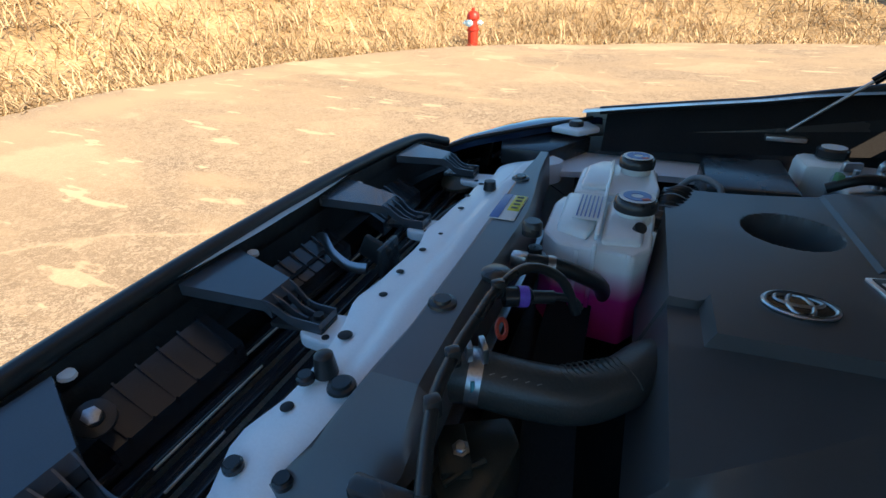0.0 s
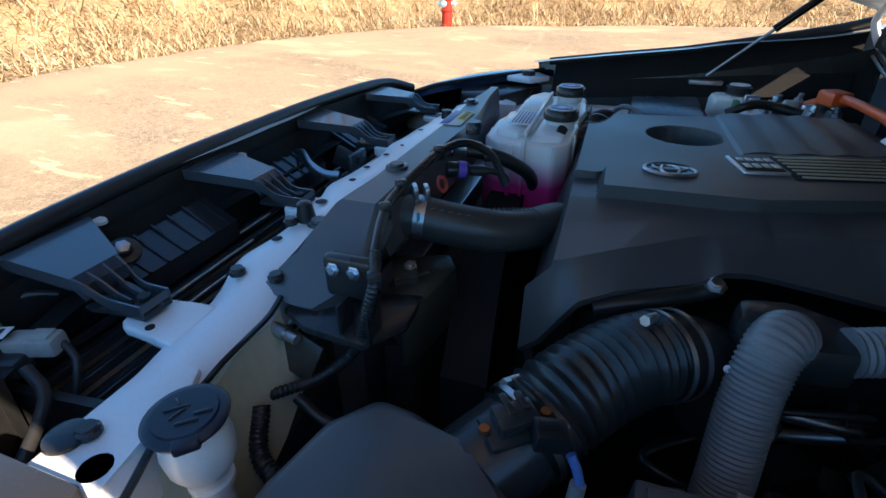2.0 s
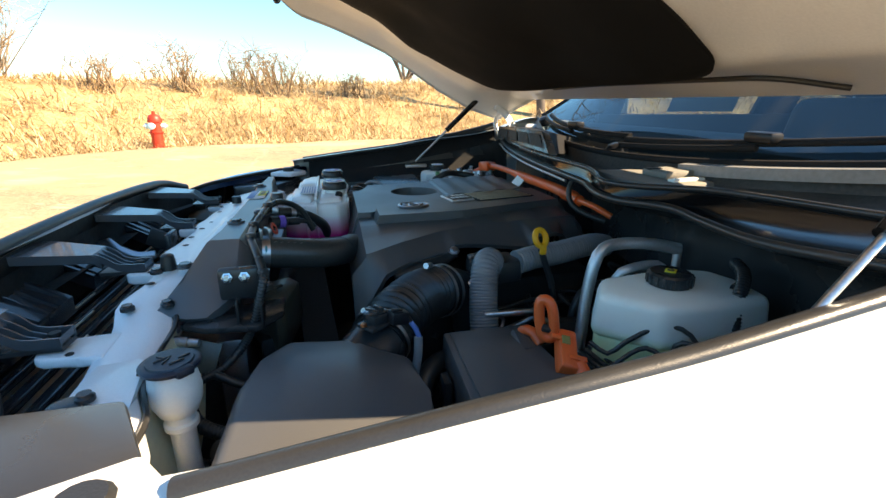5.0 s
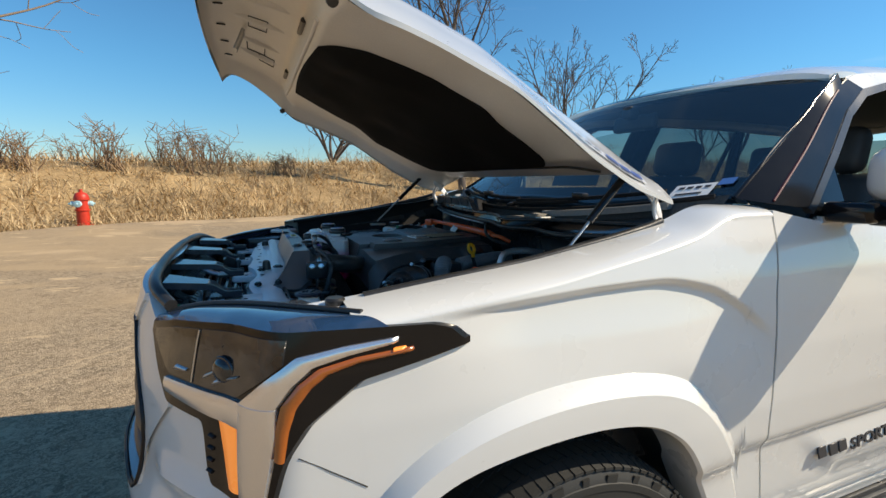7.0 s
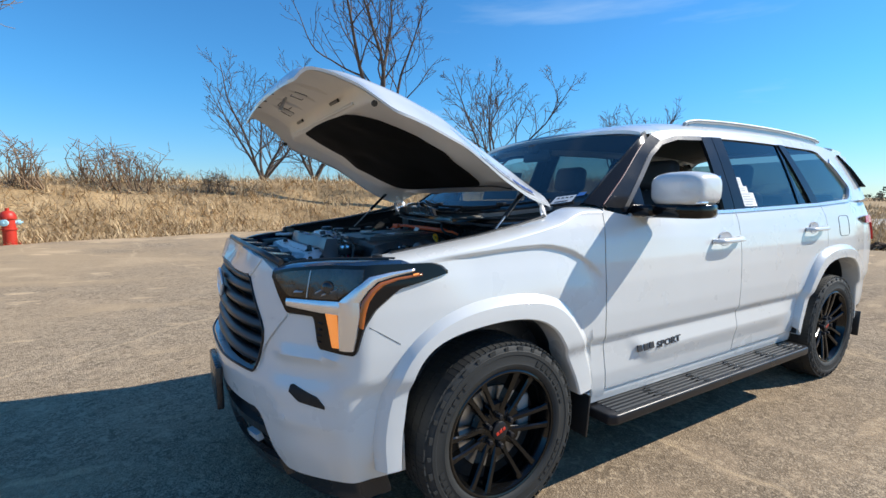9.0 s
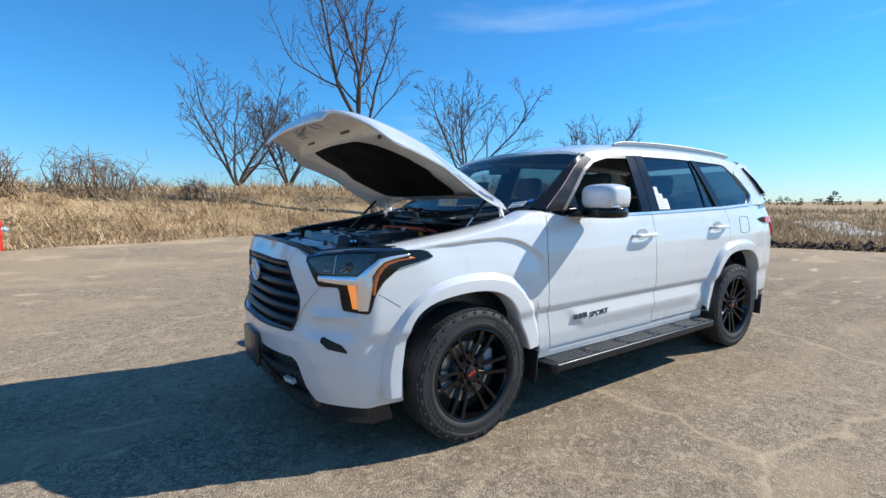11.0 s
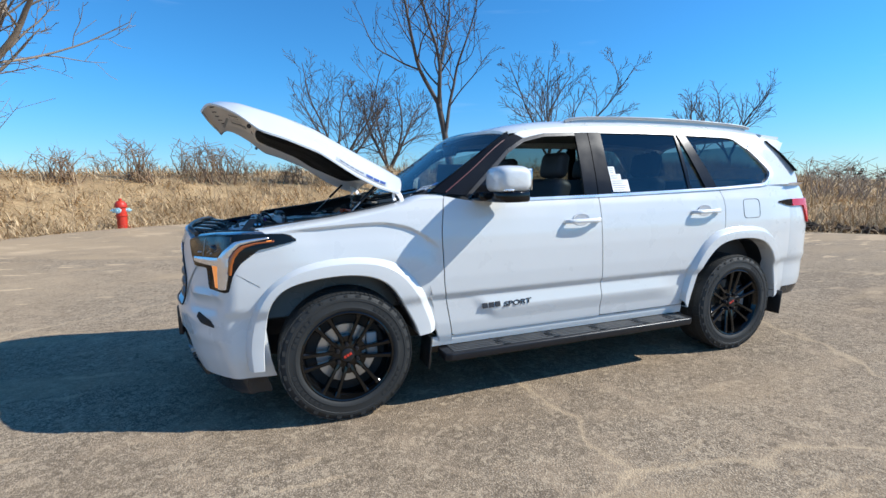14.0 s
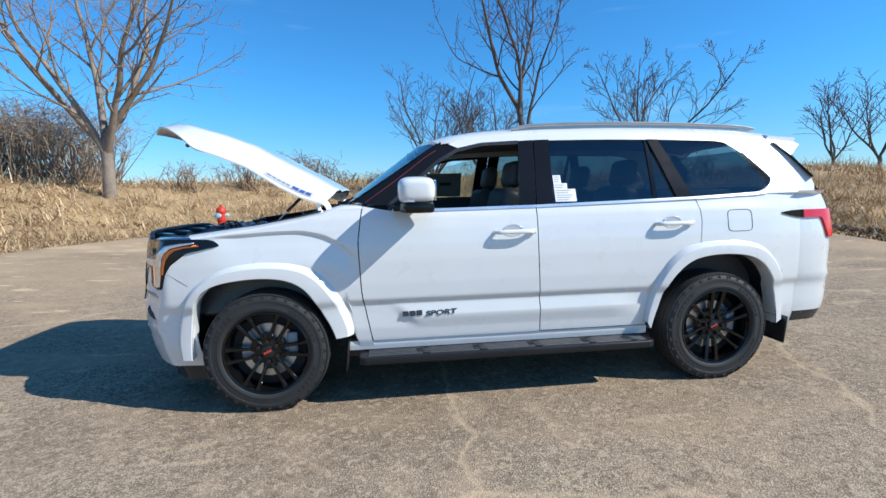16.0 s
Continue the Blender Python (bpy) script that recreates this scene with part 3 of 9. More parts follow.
# ---- trees ----
def tree(x, y, tall, trunk, seed, leaders=3, spread=0.5, fork=0.2, label="bare leafless tree standing on the grassy bank", group="bare trees", twig=0.009, levels=4, bark=None):
    """A tapered trunk that forks into steep leaders, each with side branches along its length."""
    rng = random.Random(seed)
    thing = tagged(new("tree"), label, "tree", group)
    thing.location = (x, y, height(x, y) - 0.1)
    wood, crown = bmesh.new(), bmesh.new()

    def limb(p, way, length, r, level):
        n = (7, 8, 6, 4, 3)[min(level, 4)]
        pts, w = [p], way.copy()
        for _ in range(n):
            w = (w + Vector((rng.gauss(0, 1), rng.gauss(0, 1), rng.gauss(0.35, 0.6))) * (0.05, 0.12, 0.17, 0.2, 0.22)[min(level, 4)]).normalized()
            pts.append(pts[-1] + w * length / n)
        tip = max(twig, r * (0.72 if level == 0 else 0.22))
        tube(wood if level < 2 else crown, pts, lambda t: max(twig, r + (tip - r) * t), n=9 if level == 0 else (6 if level == 1 else (4 if level == 2 else 3)), step=length / (2 * n), caps=False)
        if level >= levels:
            return pts, w
        if level:
            kids = (0, 8, 5, 3)[min(level, 3)]
            turn = rng.uniform(0, 6.28)
            for k in range(kids):
                q = 0.16 + 0.80 * (k + rng.uniform(0.1, 0.9)) / kids
                i = min(n - 1, int(q * n))
                at = pts[i].lerp(pts[i + 1], q * n - i)
                d = (pts[i + 1] - pts[i]).normalized()
                side = d.orthogonal().normalized()
                turn += rng.uniform(1.8, 3.4)
                side.rotate(Matrix.Rotation(turn, 3, d))
                slant = rng.uniform(0.65, 1.25)
                limb(at, (d + side * slant + Vector((0, 0, 0.12))).normalized(), length * (0.20 + 0.42 * (1 - q)) * rng.uniform(0.75, 1.25), max(twig, (r + (tip - r) * q) * rng.uniform(0.42, 0.62)), level + 1)
        return pts, w

    pts, w = limb(Vector((0, 0, 0)), Vector((rng.gauss(0, 0.04), rng.gauss(0, 0.04), 1)).normalized(), tall * fork, trunk, 0)
    for k in range(leaders):
        turn = 2 * math.pi * (k + rng.uniform(-0.3, 0.3)) / leaders + seed
        lean = spread * rng.uniform(0.45, 1.15)
        start = pts[-1] if k < 2 else pts[-1].lerp(pts[len(pts) // 2], rng.uniform(0.1, 0.9))
        limb(start, (w + lean * Vector((math.cos(turn), math.sin(turn), 0))).normalized(), tall * (1 - fork) * rng.uniform(0.72, 1.0), trunk * rng.uniform(0.50, 0.66), 1)
    part("trunk", wood, bark or BARK, thing, smooth=180)
    part("crown", crown, bark or TWIG, thing, "bare branching twigs", smooth=180)
    return thing


tree(6.5, 13.8, 10.0, 0.15, 3, leaders=4, spread=0.34, fork=0.38, label="tall bare leafless tree standing on the grassy bank")
tree(11.2, 14.3, 6.6, 0.11, 8, leaders=5, spread=0.72, fork=0.14)
tree(4.3, 29.0, 8.4, 0.17, 21, leaders=7, spread=0.80, fork=0.06, twig=0.012)
tree(8.6, 33.0, 8.8, 0.18, 34, leaders=7, spread=0.75, fork=0.10, twig=0.013)
tree(-8.1, 12.6, 9.6, 0.21, 44, leaders=6, spread=0.75, fork=0.20, label="large bare tree with a thick trunk coloured as sunlit on the bank", bark=SUNLIT_BARK)
tree(26.0, 19.8, 5.6, 0.11, 51, leaders=4, spread=0.45, levels=3, twig=0.013)
tree(28, 19, 6.2, 0.12, 61, leaders=4, spread=0.45, levels=3, twig=0.013)


def brush(x, y, wide, tall, n, seed, name, label, material, category):
    """A tangle of thin stems."""
    rng = random.Random(seed)
    bm = bmesh.new()
    for _ in range(n):
        px, py = x + rng.uniform(-1, 1) * wide, y + rng.uniform(-1, 1) * wide * 0.4
        p = Vector((px, py, height(px, py) - 0.1))
        h = tall * rng.uniform(0.5, 1.0)
        q = p + Vector((rng.gauss(0, 0.3) * h, rng.gauss(0, 0.3) * h, h))
        mid = p.lerp(q, 0.5) + Vector((rng.gauss(0, 0.15), rng.gauss(0, 0.15), 0.1)) * h
        tube(bm, [p, mid, q], lambda t: 0.024 * (1.15 - t), n=3, step=h / 5, caps=False)
        for _ in range(5):
            a = mid.lerp(q, rng.random())
            tube(bm, [a, a + Vector((rng.gauss(0, 0.35), rng.gauss(0, 0.35), rng.uniform(0, 0.45))) * h * 0.5], 0.0085, n=3, smooth_path=False, caps=False)
    tagged(part(name, bm, material, None, label, smooth=180), category=category, kind="stuff")


brush(-13.6, 16.0, 3.6, 3.2, 700, 2, "thicket", "grey-brown leafless brush thicket behind the trees", THICKET, "brush")
for bx, by, bw, bt in ((-4.6, 15.6, 0.5, 1.5), (-2.2, 16.0, 0.6, 1.6), (-6.5, 14.5, 0.4, 1.1), (0.6, 16.5, 0.4, 1.0), (12.5, 12.5, 0.6, 1.1)):
    brush(bx, by, bw, bt, 26, int(bx * 10 + 90), "weed_clump", "tall clump of dead weeds on the bank", WEED, "weeds")
wr = random.Random(77)
for k in range(22):
    az, far_out = wr.uniform(-80, 42), wr.uniform(6.5, 11)
    rr_ = edge_radius(az) + far_out
    brush(MID.x + rr_ * math.sin(radians(az)), MID.y + rr_ * math.cos(radians(az)), wr.uniform(0.3, 0.7), wr.uniform(0.7, 1.35), 16, 300 + k, "weed_clump", "tall clump of dead weeds on the bank", WEED, "weeds")
brush(20.0, 8.0, 2.6, 1.5, 90, 15, "brush_row", "low bare brush on the bank beyond the pavement", THICKET, "brush")
brush(22, 40, 16.0, 3.0, 160, 6, "brush_row", "low bare brush along the far field", THICKET, "brush")


def far_trees():
    """A distant row of dark evergreens and bare crowns, each a heap of small ragged tufts."""
    rng = random.Random(12)
    verts, faces = [], []
    for k in range(200):
        az = rng.uniform(46, 120)
        d = rng.uniform(150, 230)
        x, y = d * math.sin(radians(az)), d * math.cos(radians(az))
        h = rng.uniform(1.8, 4.4) * (0.55 if k % 3 else 1.0)
        wide = h * rng.uniform(0.35, 0.8)
        g = height(x, y) - 0.3
        for _ in range(60):
            q = rng.random()
            a, rr = rng.uniform(0, 6.28), wide * (1 - 0.75 * q) * rng.random() ** 0.5
            c = Vector((x + rr * math.cos(a), y + rr * math.sin(a), g + h * (0.12 + 0.88 * q)))
            size = h * rng.uniform(0.05, 0.11)
            base = len(verts)
            verts += [c + size * Vector((rng.gauss(0, 1), rng.gauss(0, 1), rng.gauss(0, 0.6))) for _ in range(4)]
            faces += [(base, base + 1, base + 2), (base, base + 2, base + 3), (base + 1, base + 3, base + 2)]
    tagged(link_mesh("far_woods", verts, faces, EVERGREEN, None, "dark distant tree line beyond the field", 180), category="woods", kind="stuff")


far_trees()


def sand_strip():
    """A pale bare strip in the low field."""
    verts, faces = [], []
    for i in range(13):
        t = i / 12
        x, y = 19 + 8 * t, 2.0 + 4.5 * t
        for w in (-0.9, 0.9):
            px, py = x - 0.5 * w, y + 0.9 * w * (0.5 + 0.5 * math.sin(3 * t + 0.3))
            verts.append((px, py, height(px, py) + 0.06))
    faces = [(2 * i, 2 * i + 2, 2 * i + 3, 2 * i + 1) for i in range(12)]
    tagged(link_mesh("concrete_slab", verts, faces, mat("pale_concrete", (0.5, 0.45, 0.38), 0.9, vary=0.15, grain=8, bump=0.2), None, "pale bare concrete strip in the low field", 180), category="slab", kind="structure")


sand_strip()


# ---- hydrant ----
def hydrant(x, y):
    thing = tagged(new("fire_hydrant"), "red fire hydrant with pale blue bonnet and caps on the verge", "hydrant")
    thing.location = (x, y, height(x, y) - 0.02)
    thing.scale = (1.12, 1.12, 1.10)
    bm = bmesh.new()
    lathe(bm, [(0, 0), (0.15, 0), (0.15, 0.03), (0.10, 0.035), (0.10, 0.30), (0.12, 0.31), (0.12, 0.335), (0.10, 0.34), (0.10, 0.50), (0.125, 0.51), (0.125, 0.54), (0, 0.54)], n=20)
    part("barrel", bm, RED, thing)
    bm = bmesh.new()
    lathe(bm, [(0.118, 0.54), (0.115, 0.58), (0.09, 0.63), (0.05, 0.655), (0.03, 0.66), (0.03, 0.71), (0, 0.71)], n=20)
    part("bonnet", bm, RED, thing)
    for way in ((1, 0.2, 0), (-1, -0.2, 0), (-0.2, -1, 0)):
        bm = bmesh.new()
        big = 0.062 if way[1] == -1 else 0.05
        lathe(bm, [(big * 0.8, 0.08), (big * 0.8, 0.12), (big, 0.125), (big, 0.165), (big * 0.6, 0.17), (0.018, 0.17), (0.018, 0.20), (0, 0.20)], along(way, (0, 0, 0.44)), n=14)
        part("outlet_cap", bm, PALEBLUE, thing, "pale blue outlet cap")
    for k in range(6):
        bm = bmesh.new()
        box(bm, (0.135 * math.cos(k * 1.047), 0.135 * math.sin(k * 1.047), 0.045), (0.022, 0.022, 0.024), 0.004)
        part("bolt", bm, RED, thing)
    return thing


hydrant(-3.88, 10.1)

# ---- the car: front towards -x, driver's side towards -y ----
car = tagged(new("sport_utility_vehicle"), "white full-size sport utility vehicle with its hood propped open", "car")

HALF = eased([0.25, 0.36, 0.42, 0.50, 0.60, 0.665, 0.695, 0.80, 0.95, 1.05, 1.15, 1.22, 1.28, 1.40], [0.86, 0.905, 0.925, 0.936, 0.938, 0.940, 0.962, 0.968, 0.968, 0.962, 0.948, 0.932, 0.908, 0.87], 0.010)
FRONT_TAPER = eased([-1.0, -0.65, -0.45, -0.2, 0.3], [0.10, 0.040, 0.022, 0.006, 0.0], 0.06)
REAR_TAPER = eased([3.2, 3.5, 3.75, 3.95, 4.2], [0.0, 0.012, 0.045, 0.085, 0.16], 0.06)
BELT = eased([0.6, 0.81, 1.2, 1.79, 2.4, 2.94, 3.40, 4.1], [1.30, 1.262, 1.262, 1.270, 1.285, 1.300, 1.322, 1.34], 0.05)
FENDER_TOP = eased([-0.62, -0.459, -0.25, -0.048, 0.20, 0.351, 0.40, 0.46, 0.65], [1.115, 1.141, 1.168, 1.192, 1.236, 1.268, 1.292, 1.312, 1.312], 0.025)


CREASE = eased([-0.45, -0.2, 0.05, 0.25, 0.40, 0.52, 0.65], [1.125, 1.142, 1.158, 1.162, 1.128, 1.055, 0.94], 0.04)


def half_width(x, z):
    w = HALF(z)
    w -= FRONT_TAPER(x) if x < 0.3 else 0.0
    w -= REAR_TAPER(x) if x > 3.2 else 0.0
    if -0.36 < x < 0.62:
        d = CREASE(x) - z
        if d > 0:
            w -= 0.017 * step_up(d / 0.022) * (1 - step_up((d - 0.024) / 0.20)) * step_up((x + 0.36) / 0.25) * step_up((0.62 - x) / 0.12)
    if 0.70 < x < 2.9 and 0.46 < z < 0.668:
        rise = (0.668 - z) / 0.09 if z > 0.578 else 1 - step_up((0.578 - z) / 0.10)
        w += 0.017 * rise * step_up((x - 0.78 - 0.9 * (0.64 - z)) / 0.10) * (1 - step_up((x - 2.30) / 0.32))
    return w


# openings of the wheel arches (x, z), from the front lip over the top to the rear lip
ARCH_F = bend((-0.455, 0, 0.36), (-0.445, 0, 0.52), (-0.400, 0, 0.735), (-0.265, 0, 0.838), (0.04, 0, 0.866), (0.245, 0, 0.795), (0.385, 0, 0.575), (0.435, 0, 0.455))
FLARE_F = bend((-0.54, 0, 0.36), (-0.548, 0, 0.50), (-0.512, 0, 0.66), (-0.413, 0, 0.825), (-0.215, 0, 0.938), (0.056, 0, 0.966), (0.30, 0, 0.915), (0.466, 0, 0.743), (0.545, 0, 0.545), (0.548, 0, 0.470))
ARCH_R = bend((2.60, 0, 0.40), (2.64, 0, 0.53), (2.712, 0, 0.715), (2.872, 0, 0.868), (3.106, 0, 0.910), (3.36, 0, 0.872), (3.508, 0, 0.724), (3.575, 0, 0.50), (3.59, 0, 0.38))
FLARE_R = bend((2.565, 0, 0.46), (2.575, 0, 0.56), (2.664, 0, 0.801), (2.846, 0, 0.968), (3.16, 0, 1.006), (3.44, 0, 0.955), (3.615, 0, 0.765), (3.655, 0, 0.56), (3.66, 0, 0.42))


def arch_floor(x):
    """The lowest z of the body skin over a wheel opening, hidden under the flare."""
    low = 0.40 if 0.6 < x < 2.6 else 0.36
    for inner, outer, x0, x1 in ((ARCH_F, FLARE_F, -0.50, 0.512), (ARCH_R, FLARE_R, 2.585, 3.625)):
        if x0 < x < x1:
            c, a = (x0 + x1) / 2, (x1 - x0) / 2
            top = 0.915 if x0 < 0 else 0.955
            return max(low, 0.36 + (top - 0.36) * (1 - abs((x - c) / a) ** 2.4) ** (1 / 2.2))
    return low


def side_panel(name, left, right, zlow, ztop, sgn, parent, label="", nu=40, nv=34, roll=None, material=None, wgt=half_width, off=0.0):
    """A body panel between two cut lines x(z), from zlow(x) to ztop(x); roll(x): y to which its top edge is rolled in."""
    def fn(u, v):
        uu = u
        xm = left(0.9) + (right(0.9) - left(0.9)) * uu
        lo, hi = zlow(xm), ztop(xm)
        wall = 0.80 if roll else 1.0
        if v <= wall:
            z = lo + (hi - (0.03 if roll else 0) - lo) * v / wall
            x = left(z) + (right(z) - left(z)) * uu
            return (x, sgn * (wgt(x, z) + off), z)
        t = (v - wall) / (1 - wall) * math.pi / 2
        x = left(hi) + (right(hi) - left(hi)) * uu
        w0, w1 = wgt(x, hi - 0.03) + off, roll(x)
        q = math.sin(t) ** 1.0
        return (x, sgn * (w0 + (w1 - w0) * (1 - math.cos(t))), hi - 0.03 + 0.03 * q)
    return sheet(name, fn, nu, nv, material or WHITE, parent, label, skirt=(0, -sgn * 0.022, 0), flip=sgn > 0, smooth=30)


CUT_A = eased([0.3, 0.417, 0.736, 1.07, 1.25, 1.4], [0.70, 0.668, 0.610, 0.597, 0.622, 0.655], 0.03)
CUT_B = eased([0.3, 0.43, 0.99, 1.27, 1.4], [1.818, 1.809, 1.787, 1.785, 1.785], 0.03)
CUT_C = eased([0.3, 0.70, 0.95, 1.15, 1.22, 1.30, 1.4], [2.955, 2.955, 2.955, 2.972, 2.968, 2.945, 2.93], 0.015)
GAP = 0.0035


def flare(inner, outer, sgn, name="wheel_arch_flare"):
    """A painted lip round a wheel opening that stands out from the side."""
    def fn(u, v):
        a, b = inner(u), outer(u)
        prof = ((0.0, -0.004), (0.02, 0.003), (0.27, 0.034), (0.33, 0.039), (0.60, 0.041), (0.95, 0.042), (1.0, 0.034), (1.0, -0.06))
        k = v * (len(prof) - 1)
        i = min(int(k), len(prof) - 2)
        f = k - i
        s = prof[i][0] * (1 - f) + prof[i + 1][0] * f
        o = prof[i][1] * (1 - f) + prof[i + 1][1] * f
        p = b.lerp(a, s)
        return (p.x, sgn * (half_width(p.x, max(0.50, p.z)) + o), p.z)
    return sheet(name, fn, 84, 14, WHITE, car, "white painted wheel arch flare", skirt=(0, -sgn * 0.01, 0), smooth=24, flip=sgn > 0)


def make_side(sgn):
    top_in = lambda x: 0.815 - 0.02 * step_up((-0.3 - x) / 0.3)  # noqa: E731
    fender_top = FENDER_TOP if sgn < 0 else (lambda x: FENDER_TOP(x) + 0.030 - 0.018 * step_up(x / 0.3))
    side_panel("front_fender", lambda z: -0.462, lambda z: CUT_A(z) - GAP, arch_floor, fender_top, sgn, car, "white front fender", nu=150, nv=150, roll=top_in)
    fd = side_panel("front_door", lambda z: CUT_A(z) + GAP, lambda z: CUT_B(z) - GAP, lambda x: 0.415, BELT, sgn, car, "white front door panel", nu=60, nv=150)
    rd = side_panel("rear_door", lambda z: CUT_B(z) + GAP, lambda z: CUT_C(z) - GAP, lambda x: max(0.42, arch_floor(x)), BELT, sgn, car, "white rear door panel", nu=90, nv=150)
    side_panel("rear_quarter_panel", lambda z: CUT_C(z) + GAP, lambda z: 3.80, arch_floor, BELT, sgn, car, "white rear quarter panel", nu=60, nv=50)
    side_panel("rocker_panel", lambda z: 0.50, lambda z: 2.60, lambda x: 0.28, lambda x: 0.352, sgn, car, "black lower sill under the doors", nu=10, nv=8, wgt=lambda x, z: half_width(x, z) - 0.05, material=RUBBER)
    side_panel("door_sill", lambda z: 0.515, lambda z: 2.60, lambda x: 0.350, lambda x: 0.411, sgn, car, "white painted sill under the doors", nu=30, nv=8, wgt=lambda x, z: half_width(x, 0.40) - 0.006 - 0.25 * max(0.0, 0.385 - z))
    flare(ARCH_F, FLARE_F, sgn)
    flare(ARCH_R, FLARE_R, sgn)
    return fd, rd


left_front_door, left_rear_door = make_side(-1)
make_side(1)

# rear end: corner, bumper, tailgate in one wrapped skin
REAR_DX = eased([0.3, 0.42, 0.52, 0.70, 0.76, 1.0, 1.25, 1.45, 1.74, 1.9], [-0.06, -0.02, 0.0, 0.0, -0.03, -0.02, -0.05, -0.12, -0.27, -0.33], 0.02)


def rear_at(s, z):
    """s: 0 at the driver's side, 1 at the other."""
    plan = REAR_PLAN(abs(2 * s - 1))
    w = half_width(3.80, z) / half_width(3.80, 0.95) if z < 1.33 else (glass_half(z) - 0.0) / half_width(3.80, 0.95)
    return Vector((3.80 + (plan.x - 3.80) * (1.0 + REAR_DX(z) / 0.43), (-1 if s < 0.5 else 1) * plan.y * w, z))


def glass_half(z):
    return float(np.interp(z, [1.25, 1.30, 1.45, 1.60, 1.73, 1.78], [0.912, 0.900, 0.842, 0.778, 0.715, 0.690]))


REAR_PLAN = bend((4.265, 0.0, 0), (4.255, 0.35, 0), (4.215, 0.64, 0), (4.165, 0.79, 0), (4.06, 0.874, 0), (3.92, 0.906, 0), (3.80, 0.9165, 0))
sheet("tailgate", lambda u, v: rear_at(u, 0.44 + 0.90 * v), 60, 30, WHITE, car, "white tailgate and rear bumper skin", skirt=(-0.03, 0, 0), flip=True)
sheet("rear_valance", lambda u, v: rear_at(u, 0.36 + 0.08 * v) - Vector((0.01, 0, 0)), 40, 4, BLACK, car, "black lower rear valance", flip=True)

# ---- greenhouse ----
ROOF_Z = eased([1.0, 1.15, 1.3, 1.6, 1.9, 2.4, 2.9, 3.3, 3.6, 3.8, 3.95], [1.69, 1.755, 1.795, 1.823, 1.838, 1.848, 1.845, 1.832, 1.810, 1.786, 1.762], 0.08)
EDGE_DROP = 0.075


def roof_at(u, v):
    x = 1.14 + (3.93 - 1.14) * u
    front = 0.10 * (1 - (2 * v - 1) ** 2) * max(0, 1 - u * 6)
    s = 2 * v - 1
    half = 0.715 - 0.015 * step_up(u / 0.1) - 0.02 * u
    z = ROOF_Z(x) - (0.030 + (EDGE_DROP - 0.030) * step_up(u / 0.12)) * abs(s) ** 9.0 + 0.020 * (1 - s * s) * step_up(u / 0.15)
    return (x - front, half * s, z)


sheet("roof", roof_at, 60, 40, WHITE, car, "white roof skin", skirt=(0, 0, -0.02), smooth=50)


def on_glass(x, z, sgn, out=0.0):
    return Vector((x, sgn * (glass_half(z) + out - (REAR_TAPER(x) * 0.5 if x > 3.2 else 0.0)), z))


def band(name, low, high, sgn, material, label="", out=0.0, n=40, parent=None, nv=3, thick=0.02, turn=False):
    """A strip of the upper side between two lines of (x, z)."""
    def fn(u, v):
        a, b = low(u), high(u)
        p = a.lerp(b, v)
        return on_glass(p.x, p.z, sgn, out)
    return sheet(name, fn, n, nv, material, parent or car, label, skirt=(0, -sgn * thick, 0) if thick else None, flip=(sgn > 0) != turn, smooth=40)


WIN_TOP = bend((0.80, 0, 1.30), (0.98, 0, 1.455), (1.145, 0, 1.592), (1.28, 0, 1.672), (1.45, 0, 1.710), (1.72, 0, 1.724), (2.2, 0, 1.732), (2.63, 0, 1.730), (3.00, 0, 1.722), (3.27, 0, 1.706), (3.40, 0, 1.62), (3.52, 0, 1.50), (3.585, 0, 1.425))
ROOF_EDGE = bend((0.64, 0, 1.315), (0.86, 0, 1.468), (1.08, 0, 1.630), (1.26, 0, 1.722), (1.45, 0, 1.750), (1.72, 0, 1.768), (2.2, 0, 1.782), (2.63, 0, 1.782), (3.00, 0, 1.775), (3.40, 0, 1.752), (3.70, 0, 1.722), (3.86, 0, 1.70), (3.93, 0, 1.69))


def belt_line(x0, x1, up=0.0):
    return lambda t: Vector((x0 + (x1 - x0) * t, 0, BELT(x0 + (x1 - x0) * t) + up))


def windshield_at(u, v):
    s = 2 * u - 1
    half = 0.840 - 0.118 * v
    bow = 0.20 * (1 - s * s)
    return Vector((0.57 + 0.60 * v - bow * (1 - 0.5 * v), s * half, 1.328 + 0.394 * v + 0.045 * (1 - s * s) * v - 0.075 * (1 - s * s) * (1 - v)))


